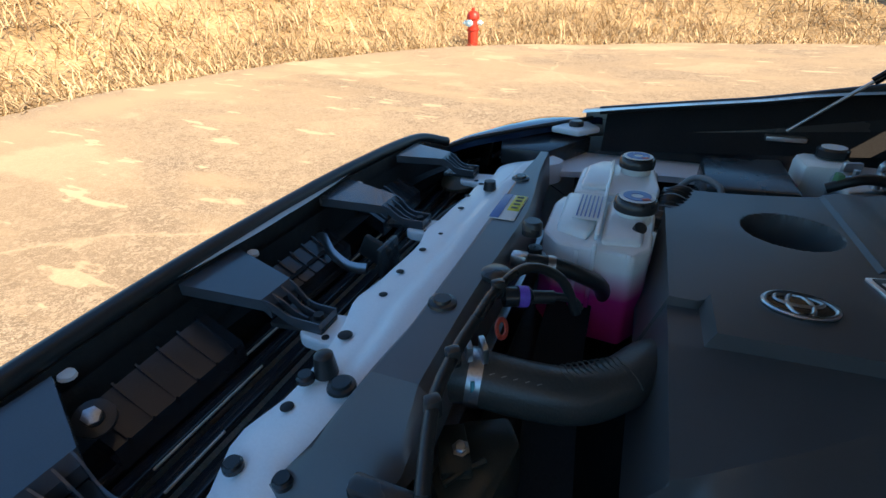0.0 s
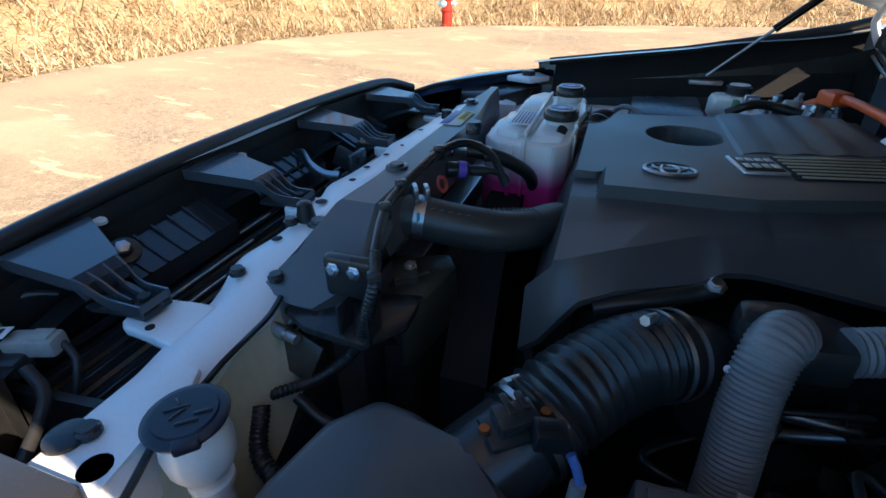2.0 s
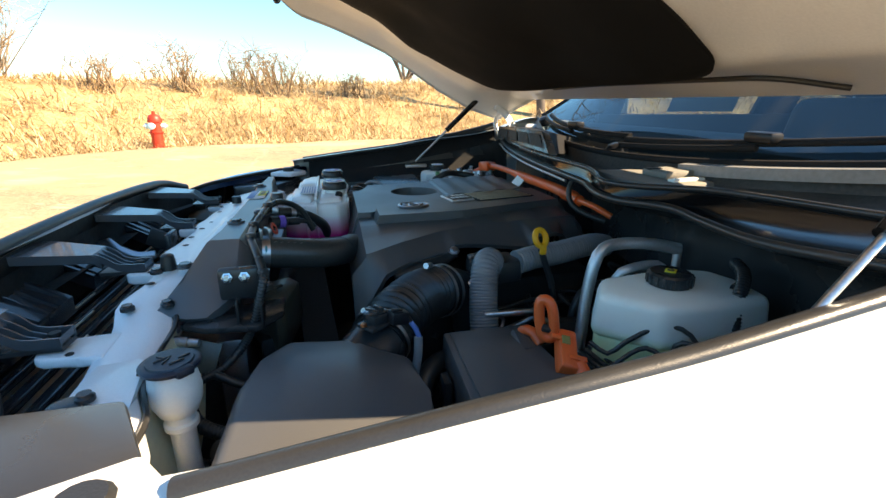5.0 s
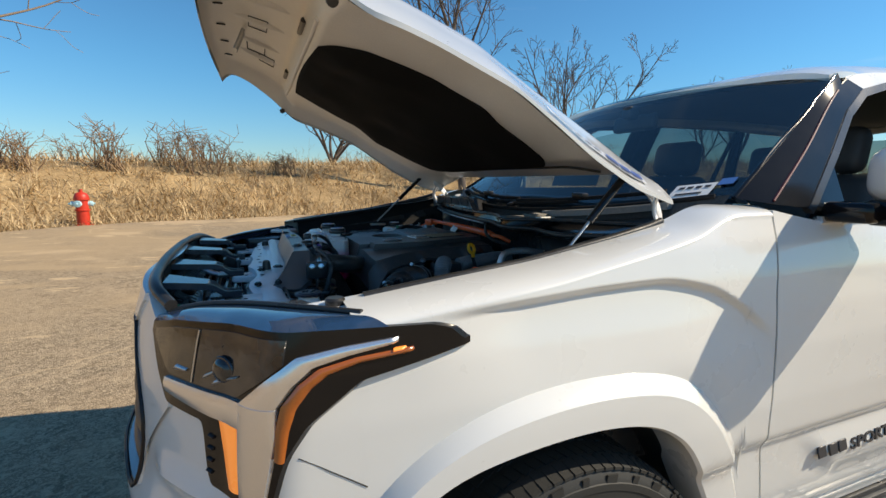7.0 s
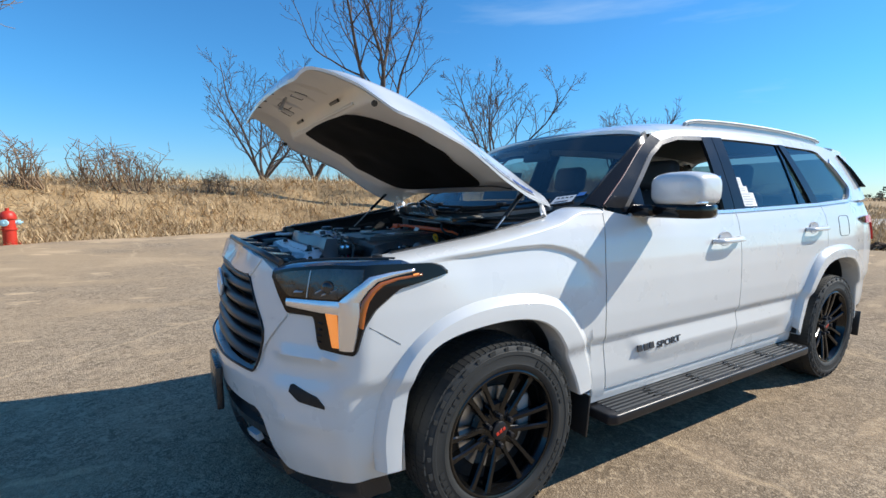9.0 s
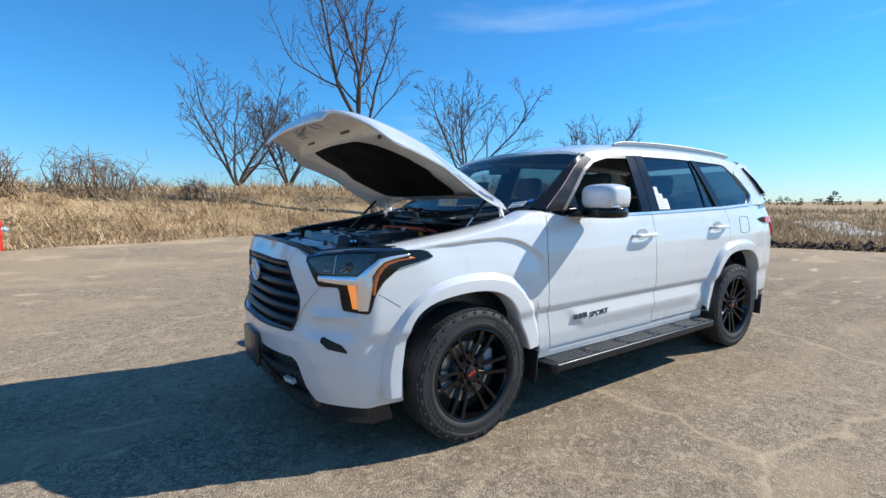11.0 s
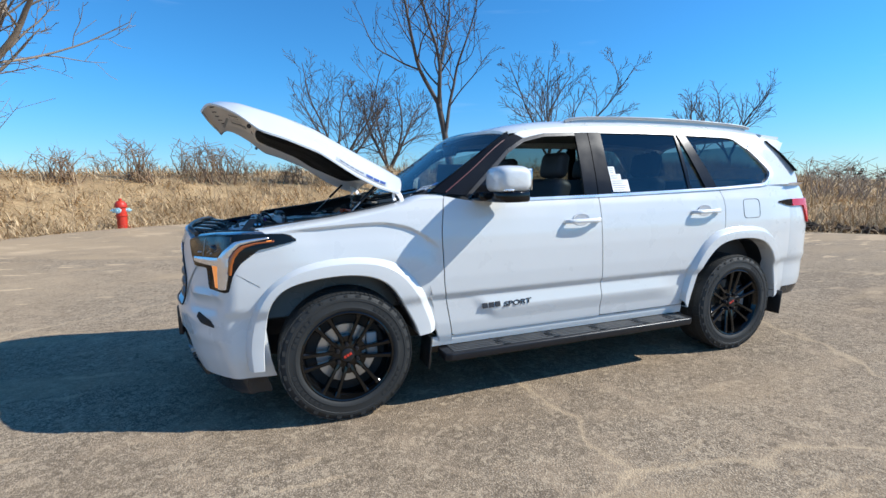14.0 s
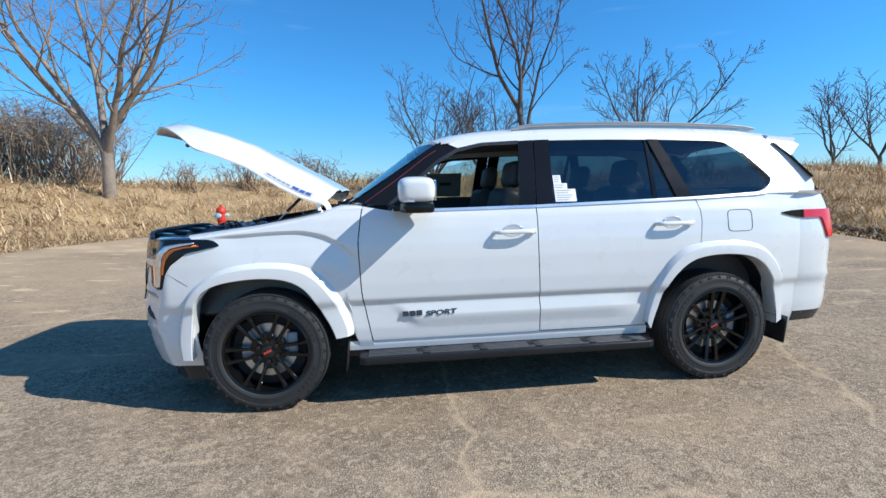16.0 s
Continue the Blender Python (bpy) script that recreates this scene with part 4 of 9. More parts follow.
def make_greenhouse(sgn):
    cut = 0.205
    band("front_pillar_frame", lambda t: WIN_TOP(cut * t), lambda t: ROOF_EDGE(cut * t), sgn, PILLAR, "satin black front door window frame", n=24, nv=5)
    band("roof_side_frame", lambda t: WIN_TOP(cut + (1 - cut) * t), lambda t: ROOF_EDGE(cut + (1 - cut) * t), sgn, WHITE, "white roof side and door frame", n=80, nv=5)
    # dark front pillar between windshield and door frame
    sheet("front_pillar_trim", between(lambda t: windshield_at(0.5 + sgn * 0.5, t) + Vector((0, 0, 0.001)), lambda t: on_glass(ROOF_EDGE(0.19 * t).x, ROOF_EDGE(0.19 * t).z, sgn, 0.0)), 24, 6, PILLAR, car, "satin black front pillar trim", flip=sgn < 0, smooth=60)
    rod("pillar_seam", [on_glass(ROOF_EDGE(0.004 + 0.172 * k / 12).x, ROOF_EDGE(0.004 + 0.172 * k / 12).z, sgn, 0.001) for k in range(13)], 0.0036, SEAM, car, "thin dark seam along the front pillar, tinted with a red reflection", smooth_path=False, n=5)
    rod("windshield_edge", [windshield_at(0.5 + sgn * 0.5, 0.096 * k) + Vector((0, 0, 0.002)) for k in range(11)], 0.006, GLOSS, car, "black edge strip of the windshield", smooth_path=False, n=6)
    # rear pillar: white, behind the last pane
    band("rear_pillar", line((3.40, 0, 1.327), (3.50, 0, 1.345), (3.585, 0, 1.425), (3.585, 0, 1.425), (3.52, 0, 1.50), (3.40, 0, 1.62), (3.285, 0, 1.702)), line((3.42, 0, 1.324), (3.93, 0, 1.33), (3.955, 0, 1.38), (3.935, 0, 1.45), (3.80, 0, 1.60), (3.70, 0, 1.69), (3.66, 0, 1.724)), sgn, WHITE, "white rear roof pillar", n=50, nv=6)
    band("middle_pillar", line((1.672, 0, 1.262), (1.714, 0, 1.726)), line((1.783, 0, 1.268), (1.822, 0, 1.732)), sgn, PILLAR, "satin black middle pillar", 0.004, n=8)
    band("middle_pillar", line((1.790, 0, 1.268), (1.829, 0, 1.732)), line((1.905, 0, 1.275), (1.938, 0, 1.735)), sgn, PILLAR, "satin black middle pillar", 0.004, n=8)
    band("rear_pillar_trim", line((2.815, 0, 1.292), (2.675, 0, 1.732)), line((2.935, 0, 1.297), (2.758, 0, 1.730)), sgn, PILLAR, "satin black rear pillar trim", 0.005, n=8)
    # bright strip along the belt that sweeps up behind the last pane
    band("belt_moulding", belt_line(0.82, 3.44, -0.004), belt_line(0.82, 3.44, 0.014), sgn, CHROME, "satin chrome belt moulding", 0.012, n=60)
    band("window_surround", bend((3.43, 0, 1.320), (3.53, 0, 1.335), (3.628, 0, 1.425), (3.56, 0, 1.53), (3.43, 0, 1.655)), bend((3.43, 0, 1.336), (3.50, 0, 1.358), (3.572, 0, 1.425), (3.515, 0, 1.505), (3.40, 0, 1.625)), sgn, CHROME, "satin chrome window surround", 0.010, n=30)
    pieces = (
        ("rear_door_glass", line((1.905, 0, 1.27), (1.938, 0, 1.738)), line((2.640, 0, 1.28), (2.662, 0, 1.735)), PRIVACY, "dark tinted rear door window"),
        ("quarter_glass", line((2.665, 0, 1.28), (2.675, 0, 1.735)), line((2.825, 0, 1.29), (2.69, 0, 1.735)), PRIVACY, "dark tinted triangular window"),
        ("cargo_glass", line((2.925, 0, 1.295), (2.75, 0, 1.732)), line((3.59, 0, 1.34), (3.60, 0, 1.43), (3.27, 0, 1.712)), PRIVACY, "dark tinted cargo window"),
    )
    for name, a, b, material, label in pieces:
        ob = band(name, a, b, sgn, material, label, -0.012, n=16, thick=0.0, turn=True)
    band("window_divider", line((2.635, 0, 1.28), (2.655, 0, 1.735)), line((2.668, 0, 1.28), (2.680, 0, 1.735)), sgn, GLOSS, "black window divider", -0.004, n=8)
    band("window_seal", line((1.145, 0, 1.575), (1.28, 0, 1.652), (1.45, 0, 1.692), (1.715, 0, 1.705)), line((1.140, 0, 1.600), (1.28, 0, 1.678), (1.45, 0, 1.716), (1.715, 0, 1.730)), sgn, BLACK, "black window seal", 0.002, n=30)
    band("window_seal", line((0.80, 0, 1.285), (0.98, 0, 1.435), (1.145, 0, 1.575)), line((0.785, 0, 1.30), (0.96, 0, 1.45), (1.135, 0, 1.598)), sgn, BLACK, "black window seal", 0.003, n=30)
    band("mirror_sail", line((0.80, 0, 1.272), (0.83, 0, 1.30), (0.95, 0, 1.42)), line((0.955, 0, 1.265), (0.960, 0, 1.30), (0.965, 0, 1.425)), sgn, GLOSS, "black triangular mirror mount panel", -0.002, n=10)


make_greenhouse(-1)
make_greenhouse(1)
band("door_glass", line((0.96, 0, 1.265), (0.96, 0, 1.44), (1.15, 0, 1.585)), line((1.69, 0, 1.268), (1.71, 0, 1.55), (1.72, 0, 1.715)), 1, SIDEGLASS, "clear front door window", -0.012, n=14, thick=0.0, turn=True)
sheet("rear_window", lambda u, v: Vector((4.065 - 0.235 * v - 0.05 * (2 * u - 1) ** 2, (2 * u - 1) * (0.80 - 0.10 * v), 1.345 + 0.34 * v)), 16, 10, PRIVACY, car, "dark tinted rear window")
# spoiler over the rear window
sheet("roof_spoiler", lambda u, v: Vector((3.70 + 0.26 * v - 0.03 * (2 * u - 1) ** 2, (2 * u - 1) * (0.685 - 0.03 * v), 1.800 - 0.012 * v - 0.045 * abs(2 * u - 1) ** 5)), 30, 8, WHITE, car, "white roof spoiler", skirt=(-0.012, 0, -0.035))

for sgn in (-1, 1):
    sheet("rear_window_edge", between(line((3.675, sgn * 0.730, 1.700), (3.80, sgn * 0.786, 1.590), (3.925, sgn * 0.848, 1.440)), line((3.80, sgn * 0.655, 1.715), (3.92, sgn * 0.672, 1.595), (4.02, sgn * 0.72, 1.435))), 12, 3, GLOSS, car, "dark wrapped edge of the rear window", skirt=(0, -sgn * 0.03, 0), flip=sgn < 0)

sheet("windshield", windshield_at, 30, 18, WINDSHIELD, car, "raked clear windshield", flip=True)
sheet("windshield_band", lambda u, v: windshield_at(u, 0.945 + 0.055 * v) + Vector((0.006, 0, -0.006)), 30, 2, GLOSS, car, "black shaded strip along the windshield top")
for sgn in (-1, 1):
    bm = bmesh.new()
    tube(bm, [(1.70, sgn * 0.615, 1.818), (1.82, sgn * 0.615, 1.843), (2.3, sgn * 0.612, 1.859), (2.9, sgn * 0.608, 1.857), (3.45, sgn * 0.600, 1.836), (3.62, sgn * 0.597, 1.814)], 0.0115, n=10, step=0.05, flat=1.2)
    part("roof_rail", bm, mat("silver_rail", (0.42, 0.43, 0.44), 0.38, metal=0.8, vary=0.05), car, "silver roof rail")
    sheet("rail_foot", lambda u, v, sgn=sgn: Vector((1.76 + 1.82 * u, sgn * (0.612 - 0.012 * u), ROOF_Z(1.76 + 1.82 * u) - 0.035 + (0.052 - 0.024 * abs(2 * u - 1) ** 3) * v)), 30, 2, bpy.data.materials["silver_rail"], car, "grey foot under the roof rail", skirt=(0, -sgn * 0.02, 0), flip=sgn > 0)

# cabin: floor, seats, dashboard, far side trim
bm = bmesh.new()
box(bm, (2.2, 0, 0.50), (3.0, 1.66, 0.08), 0.02)
part("cabin_floor", bm, CABIN, car)
bm = bmesh.new()
box(bm, (3.2, 0, 1.0), (0.9, 1.5, 0.75), 0.05)
part("cargo_bulkhead", bm, CABIN, car, "dark rear seats and cargo trim")
sheet("headliner", lambda u, v: Vector(roof_at(0.03 + 0.94 * u, 0.06 + 0.88 * v)) - Vector((0, 0, 0.045)), 20, 12, mat("grey_headliner", (0.17, 0.17, 0.16), 0.95, vary=0.05, bump=0.2), car, "grey cloth headliner")
sheet("door_trim", lambda u, v: Vector((0.80 + 1.0 * u, 0.800 - 0.03 * v, 0.95 + 0.385 * v)), 12, 6, CABIN, car, "dark passenger door trim", skirt=(0, 0.03, 0))
sheet("dashboard", lambda u, v: Vector((0.62 + 0.42 * v, (2 * u - 1) * 0.74, 1.235 + 0.07 * math.sin(math.pi * min(1, 0.2 + v)) - (0.3 * max(0, v - 0.8)))), 20, 16, CABIN, car, "dark dashboard top", skirt=(0, 0, -0.25))


def seat(x, y, reclined=0.0):
    s = new("front_seat" if x < 2 else "rear_seat")
    s.parent = car
    s.location = (x, y, 0.54)
    bm = bmesh.new()
    box(bm, (0, 0, 0.24), (0.52, 0.52, 0.16), 0.06, seg=4)
    part("seat_cushion", bm, CABIN, s)
    bm = bmesh.new()
    box(bm, (0.33, 0, 0.56), (0.15, 0.50, 0.62), 0.06, (0, 16, 0), seg=4)
    part("seat_back", bm, CABIN, s)
    bm = bmesh.new()
    box(bm, (0.46, 0, 0.965), (0.11, 0.29, 0.20), 0.05, (0, 10, 0), seg=4)
    part("headrest", bm, CABIN, s)
    for dy in (-0.06, 0.06):
        rod("headrest_post", [(0.43, dy, 0.84), (0.45, dy, 0.93)], 0.006, STEEL, s, n=6, smooth_path=False)


for sx, sy in ((1.30, -0.40), (1.30, 0.40), (2.20, -0.42), (2.20, 0.42)):
    seat(sx, sy)
bm = bmesh.new()
tube(bm, [Vector((1.02, -0.40, 1.16)) + 0.185 * (math.cos(a) * Vector((0, 1, 0)) + math.sin(a) * Vector((0.35, 0, 0.94))) for a in np.linspace(0, 2 * math.pi, 25)], 0.014, n=8, smooth_path=False)
part("steering_wheel", bm, CABIN, car)

block_mirror = bmesh.new()
box(block_mirror, (1.03, 0.0, 1.635), (0.04, 0.25, 0.075), 0.018, (0, 12, 0), 3)
box(block_mirror, (1.00, 0.0, 1.680), (0.06, 0.06, 0.06), 0.015, seg=3)
part("rear_view_mirror", block_mirror, CABIN, car, "dark rear-view mirror behind the windshield")

# ---- nose ----
NOSE_PLAN = bend((-0.965, 0.0, 0), (-0.955, 0.25, 0), (-0.915, 0.46, 0), (-0.845, 0.63, 0), (-0.77, 0.75, 0), (-0.69, 0.845, 0), (-0.60, 0.905, 0), (-0.45, 0.935, 0), (-0.20, 0.955, 0))
NOSE_DX = eased([0.2, 0.30, 0.40, 0.55, 0.66, 0.74, 0.85, 1.0, 1.10, 1.16], [0.10, 0.055, 0.02, -0.005, -0.015, 0.012, 0.018, 0.035, 0.055, 0.075], 0.018)


def nose_at(s, z, out=0.0):
    """s: 0 in the middle of the grille, 1 (or -1) at the side by the fender."""
    t = min(1.0, abs(s))
    p, q = NOSE_PLAN(t), NOSE_PLAN(min(1.0, t + 0.01))
    if t > 0.98:
        p, q = NOSE_PLAN(t), NOSE_PLAN(t) + (NOSE_PLAN(1.0) - NOSE_PLAN(0.97))
    tan = (q - p).normalized()
    nrm = Vector((-tan.y, tan.x, 0))
    scoop = step_up((t - 0.44) / 0.06) * step_up((0.695 - t) / 0.06)
    if scoop and z < 0.9:
        out += scoop * (0.016 * math.exp(-((z - 0.792) / 0.020) ** 2) - 0.014 * math.exp(-((z - 0.71) / 0.045) ** 2) + 0.006 * math.exp(-((z - 0.535) / 0.03) ** 2))
    fade = max(0.0, 1 - max(0.0, (t - 0.62) / 0.38)) ** 0.7
    w = p.y + (HALF(z) - 0.962) * max(0, t - 0.5) * 2
    x = p.x + NOSE_DX(z) * fade
    x += 0.05 * step_up((z - 1.0) / 0.13) * (1 - step_up(t / 0.36))
    side = step_up((t - 0.62) / 0.12)
    w = w * (1 - side) + half_width(x, z) * side
    return Vector((x + nrm.x * out, (-1 if s < 0 else 1) * (w + nrm.y * out), z))


def columns(name, low, high, s0, s1, material, label, out=0.0, nu=90, nv=10, parent=None, depth=0.03):
    """A nose patch of upright columns: low(s) and high(s) give its z; s runs over one side or across the middle."""
    def fn(u, v):
        s = s0 + (s1 - s0) * u
        a, b = low(abs(s)), high(abs(s))
        return nose_at(s, a + (b - a) * v, out)
    mid = (s0 + s1) / 2
    back = Vector((1, 0.7 if mid < -0.3 else (-0.7 if mid > 0.3 else 0), 0)).normalized() * depth
    return sheet(name, fn, nu, nv, material, parent or car, label, skirt=back, smooth=35, flip=True)


B_TOP = eased([0, 0.36, 0.385, 0.398, 0.412, 0.425, 0.50, 0.60, 0.69, 0.715, 0.735, 0.80, 0.83], [0.690, 0.690, 0.694, 0.73, 0.87, 0.925, 0.935, 0.94, 0.90, 0.94, 1.02, 1.06, 1.07], 0.003)
B_LOW = eased([0, 0.38, 0.405, 0.425, 0.45, 0.83], [0.548, 0.545, 0.52, 0.36, 0.305, 0.292], 0.004)
bumper = columns("front_bumper", B_LOW, B_TOP, -0.816, 0.816, WHITE, "white front bumper", nu=240, nv=34)
# white frame above and beside the grille
TOP_IN = eased([0, 0.30, 0.325, 0.345, 0.36, 0.45], [1.062, 1.058, 1.050, 1.075, 1.11, 1.12], 0.004)
nose_top = eased([0, 0.25, 0.36, 0.45, 0.6], [1.150, 1.145, 1.128, 1.085, 1.08], 0.01)
columns("grille_frame_top", lambda s: TOP_IN(s), nose_top, -0.365, 0.365, WHITE, "white frame over the grille", out=0.012, nu=90, nv=8)
for sg in (-1, 1):
    inner = line((sg * 0.296, 0, 1.066), (sg * 0.325, 0, 1.05), (sg * 0.372, 0, 0.955), (sg * 0.417, 0, 0.86), (sg * 0.408, 0, 0.78), (sg * 0.397, 0, 0.70))
    outer = line((sg * 0.335, 0, 1.133), (sg * 0.362, 0, 1.128), (sg * 0.43, 0, 1.085), (sg * 0.50, 0, 0.945), (sg * 0.50, 0, 0.928), (sg * 0.43, 0, 0.926))
    def fr(u, v, inner=inner, outer=outer):
        p = inner(u).lerp(outer(u), v)
        return nose_at(p.x, p.z, 0.006)
    sheet("grille_frame", fr, 40, 10, WHITE, car, "white frame beside the grille", skirt=(0.03, 0, 0), flip=sg > 0)
    rim = spline([nose_at(*q, 0.008) for q in ((sg * 0.0, 1.058), (sg * 0.16, 1.057), (sg * 0.30, 1.056), (sg * 0.325, 1.045), (sg * 0.372, 0.955), (sg * 0.415, 0.86), (sg * 0.408, 0.78), (sg * 0.394, 0.705), (sg * 0.36, 0.692), (sg * 0.18, 0.688), (0, 0.688))], 0.03)
    rod("grille_trim", rim, 0.005, SATIN, car, "thin black grille edging", smooth_path=False, n=6)

# grille: dark backing and broad rounded bars
GRILLE = mat("grille_black_plastic", (0.016, 0.016, 0.018), 0.38, vary=0.1, grain=900, bump=0.03)
grille = tagged(new("front_grille"), "black front grille with broad horizontal bars")
grille.parent = car
# near-black sheet, painted as the shade behind the bars
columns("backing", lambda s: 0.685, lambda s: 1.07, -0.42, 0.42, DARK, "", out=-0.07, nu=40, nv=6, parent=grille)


def grille_edge(z):
    return float(np.interp(z, [0.69, 0.72, 0.86, 1.045], [0.385, 0.398, 0.414, 0.325]))


for z in (0.735, 0.800, 0.865, 0.930, 0.995, 1.040):
    w = grille_edge(z) - 0.004
    def bar(u, v, z=z, w=w):
        s = -w + 2 * w * u
        a = v * 2 * math.pi
        return nose_at(s, z + 0.021 * math.sin(a), -0.028 + 0.026 * math.cos(a))
    sheet("grille_bar", bar, 40, 14, GRILLE, grille, smooth=60)
    def nub(u, v, z=z, w=w):
        s = -w + 2 * w * u
        a = v * 2 * math.pi
        return nose_at(s, z - 0.030 + 0.006 * math.sin(a), -0.045 + 0.01 * math.cos(a))
    sheet("grille_slat", nub, 40, 8, SATIN, grille, smooth=60)


def oval(bm, c, a, b, r, m, n=32):
    pts = [m @ Vector((c[0] + a * math.cos(t), c[1] + b * math.sin(t), 0)) for t in np.linspace(0, 2 * math.pi, n + 1)]
    tube(bm, pts, r, n=8, smooth_path=False, caps=False)


def badge(parent, m, k, material, back=None):
    """A plain oval ring with two crossed smaller ovals, k times life size."""
    bm = bmesh.new()
    oval(bm, (0, 0), 0.075 * k, 0.052 * k, 0.0065 * k, m)
    oval(bm, (0, 0), 0.026 * k, 0.047 * k, 0.0055 * k, m)
    oval(bm, (0, 0.020 * k), 0.050 * k, 0.024 * k, 0.0055 * k, m)
    ob = part("oval_badge", bm, material, parent, "chrome oval badge")
    if back:
        bm = bmesh.new()
        lathe(bm, [(0, 0), (0.073 * k, 0), (0.073 * k, -0.004), (0, -0.004)], m @ Matrix.Diagonal((1, 0.70, 1, 1)), n=30)
        part("badge_backing", bm, back, parent)
    return ob


badge(grille, Matrix.Translation((-0.945, 0, 0.965)) @ Matrix(((0, 0, -1, 0), (-1, 0, 0, 0), (0, 1, 0, 0), (0, 0, 0, 1))), 1.15, CHROME, GLOSS)

# lower black intake, lip, plate holder, fog lamps
columns("lower_intake", lambda s: 0.29, lambda s: 0.56, -0.44, 0.44, BLACK, "black lower bumper intake", out=-0.035, nu=50, nv=8)
columns("bumper_lip", lambda s: 0.262, lambda s: 0.335, -0.43, 0.43, BLACK, "black bumper lip", out=0.005, nu=50, nv=6)
columns("intake_bar", lambda s: 0.43, lambda s: 0.465, -0.42, 0.42, BLACK, "black intake bar", out=-0.005, nu=50, nv=4)
columns("air_dam", lambda s: 0.175, lambda s: 0.30, -0.76, 0.76, BLACK, "black air dam under the bumper", out=-0.05, nu=60, nv=6)
bm = bmesh.new()
box(bm, (-0.985, 0, 0.50), (0.03, 0.32, 0.20), 0.008)
part("plate_holder", bm, BLACK, car, "black empty plate holder")
for sg in (-1, 1):
    columns("fog_lamp", lambda s: 0.372, lambda s: 0.400, *sorted((sg * 0.285, sg * 0.345)), mat("fog_lamp_lens", (0.75, 0.82, 0.85), 0.15, vary=0.1, coat=1), "small clear fog lamp", out=0.002, nu=8, nv=3)
    columns("bumper_slot", eased([0.52, 0.535, 0.56, 0.64], [0.655, 0.65, 0.622, 0.606], 0.003), eased([0.52, 0.535, 0.62, 0.64], [0.665, 0.682, 0.648, 0.612], 0.003), *sorted((sg * 0.53, sg * 0.637)), DARK, "black slot in the bumper", out=0.003, nu=20, nv=4)
    rod("bumper_seam", [(-0.566, sg * 0.9345, 0.908), (-0.540, sg * 0.9370, 0.892), (-0.515, sg * 0.9398, 0.875), (-0.48, sg * 0.9428, 0.852), (-0.452, sg * 0.9452, 0.833)], 0.0014, DARK, car, "thin seam between bumper and fender", n=5)
    bm = bmesh.new()
    lathe(bm, [(0, 0.003), (0.011, 0.002), (0.011, -0.004), (0, -0.004)], along(nose_at(sg * 0.5, 0.5, 0.01) - nose_at(sg * 0.5, 0.5), nose_at(sg * 0.50, 0.545)), n=14)
    part("parking_sensor", bm, WHITE, bumper)

# ---- headlamps ----
SIGNAL = mat("pale_amber_lens", (0.95, 0.28, 0.05), 0.3, vary=0.15, grain=300, bump=0.2, coat=1.0)
# the amber lamp is lit
SIGNAL.node_tree.nodes["Principled BSDF"].inputs["Emission Color"].default_value = (1.0, 0.30, 0.05, 1)
SIGNAL.node_tree.nodes["Principled BSDF"].inputs["Emission Strength"].default_value = 0.45
BRONZE = mat("smoked_reflector", (0.030, 0.025, 0.020), 0.10, vary=0.6, grain=40, bump=0.1, coat=0.5, patch=18)
BOWL = mat("grey_lamp_bowl", (0.030, 0.031, 0.033), 0.07, metal=0.2, vary=0.6, grain=30, bump=0.15, coat=0.6, patch=25)
L_LOW = eased([0.42, 0.43, 0.500, 0.588, 0.606, 0.698, 0.710, 0.735, 0.80, 0.94, 0.96], [1.075, 1.065, 0.942, 0.938, 0.826, 0.812, 0.905, 0.965, 1.035, 1.074, 1.078], 0.004)
L_TOP = eased([0.42, 0.43, 0.50, 0.607, 0.73, 0.89, 0.925, 0.94, 0.96], [1.08, 1.083, 1.105, 1.122, 1.126, 1.120, 1.108, 1.088, 1.08], 0.006)


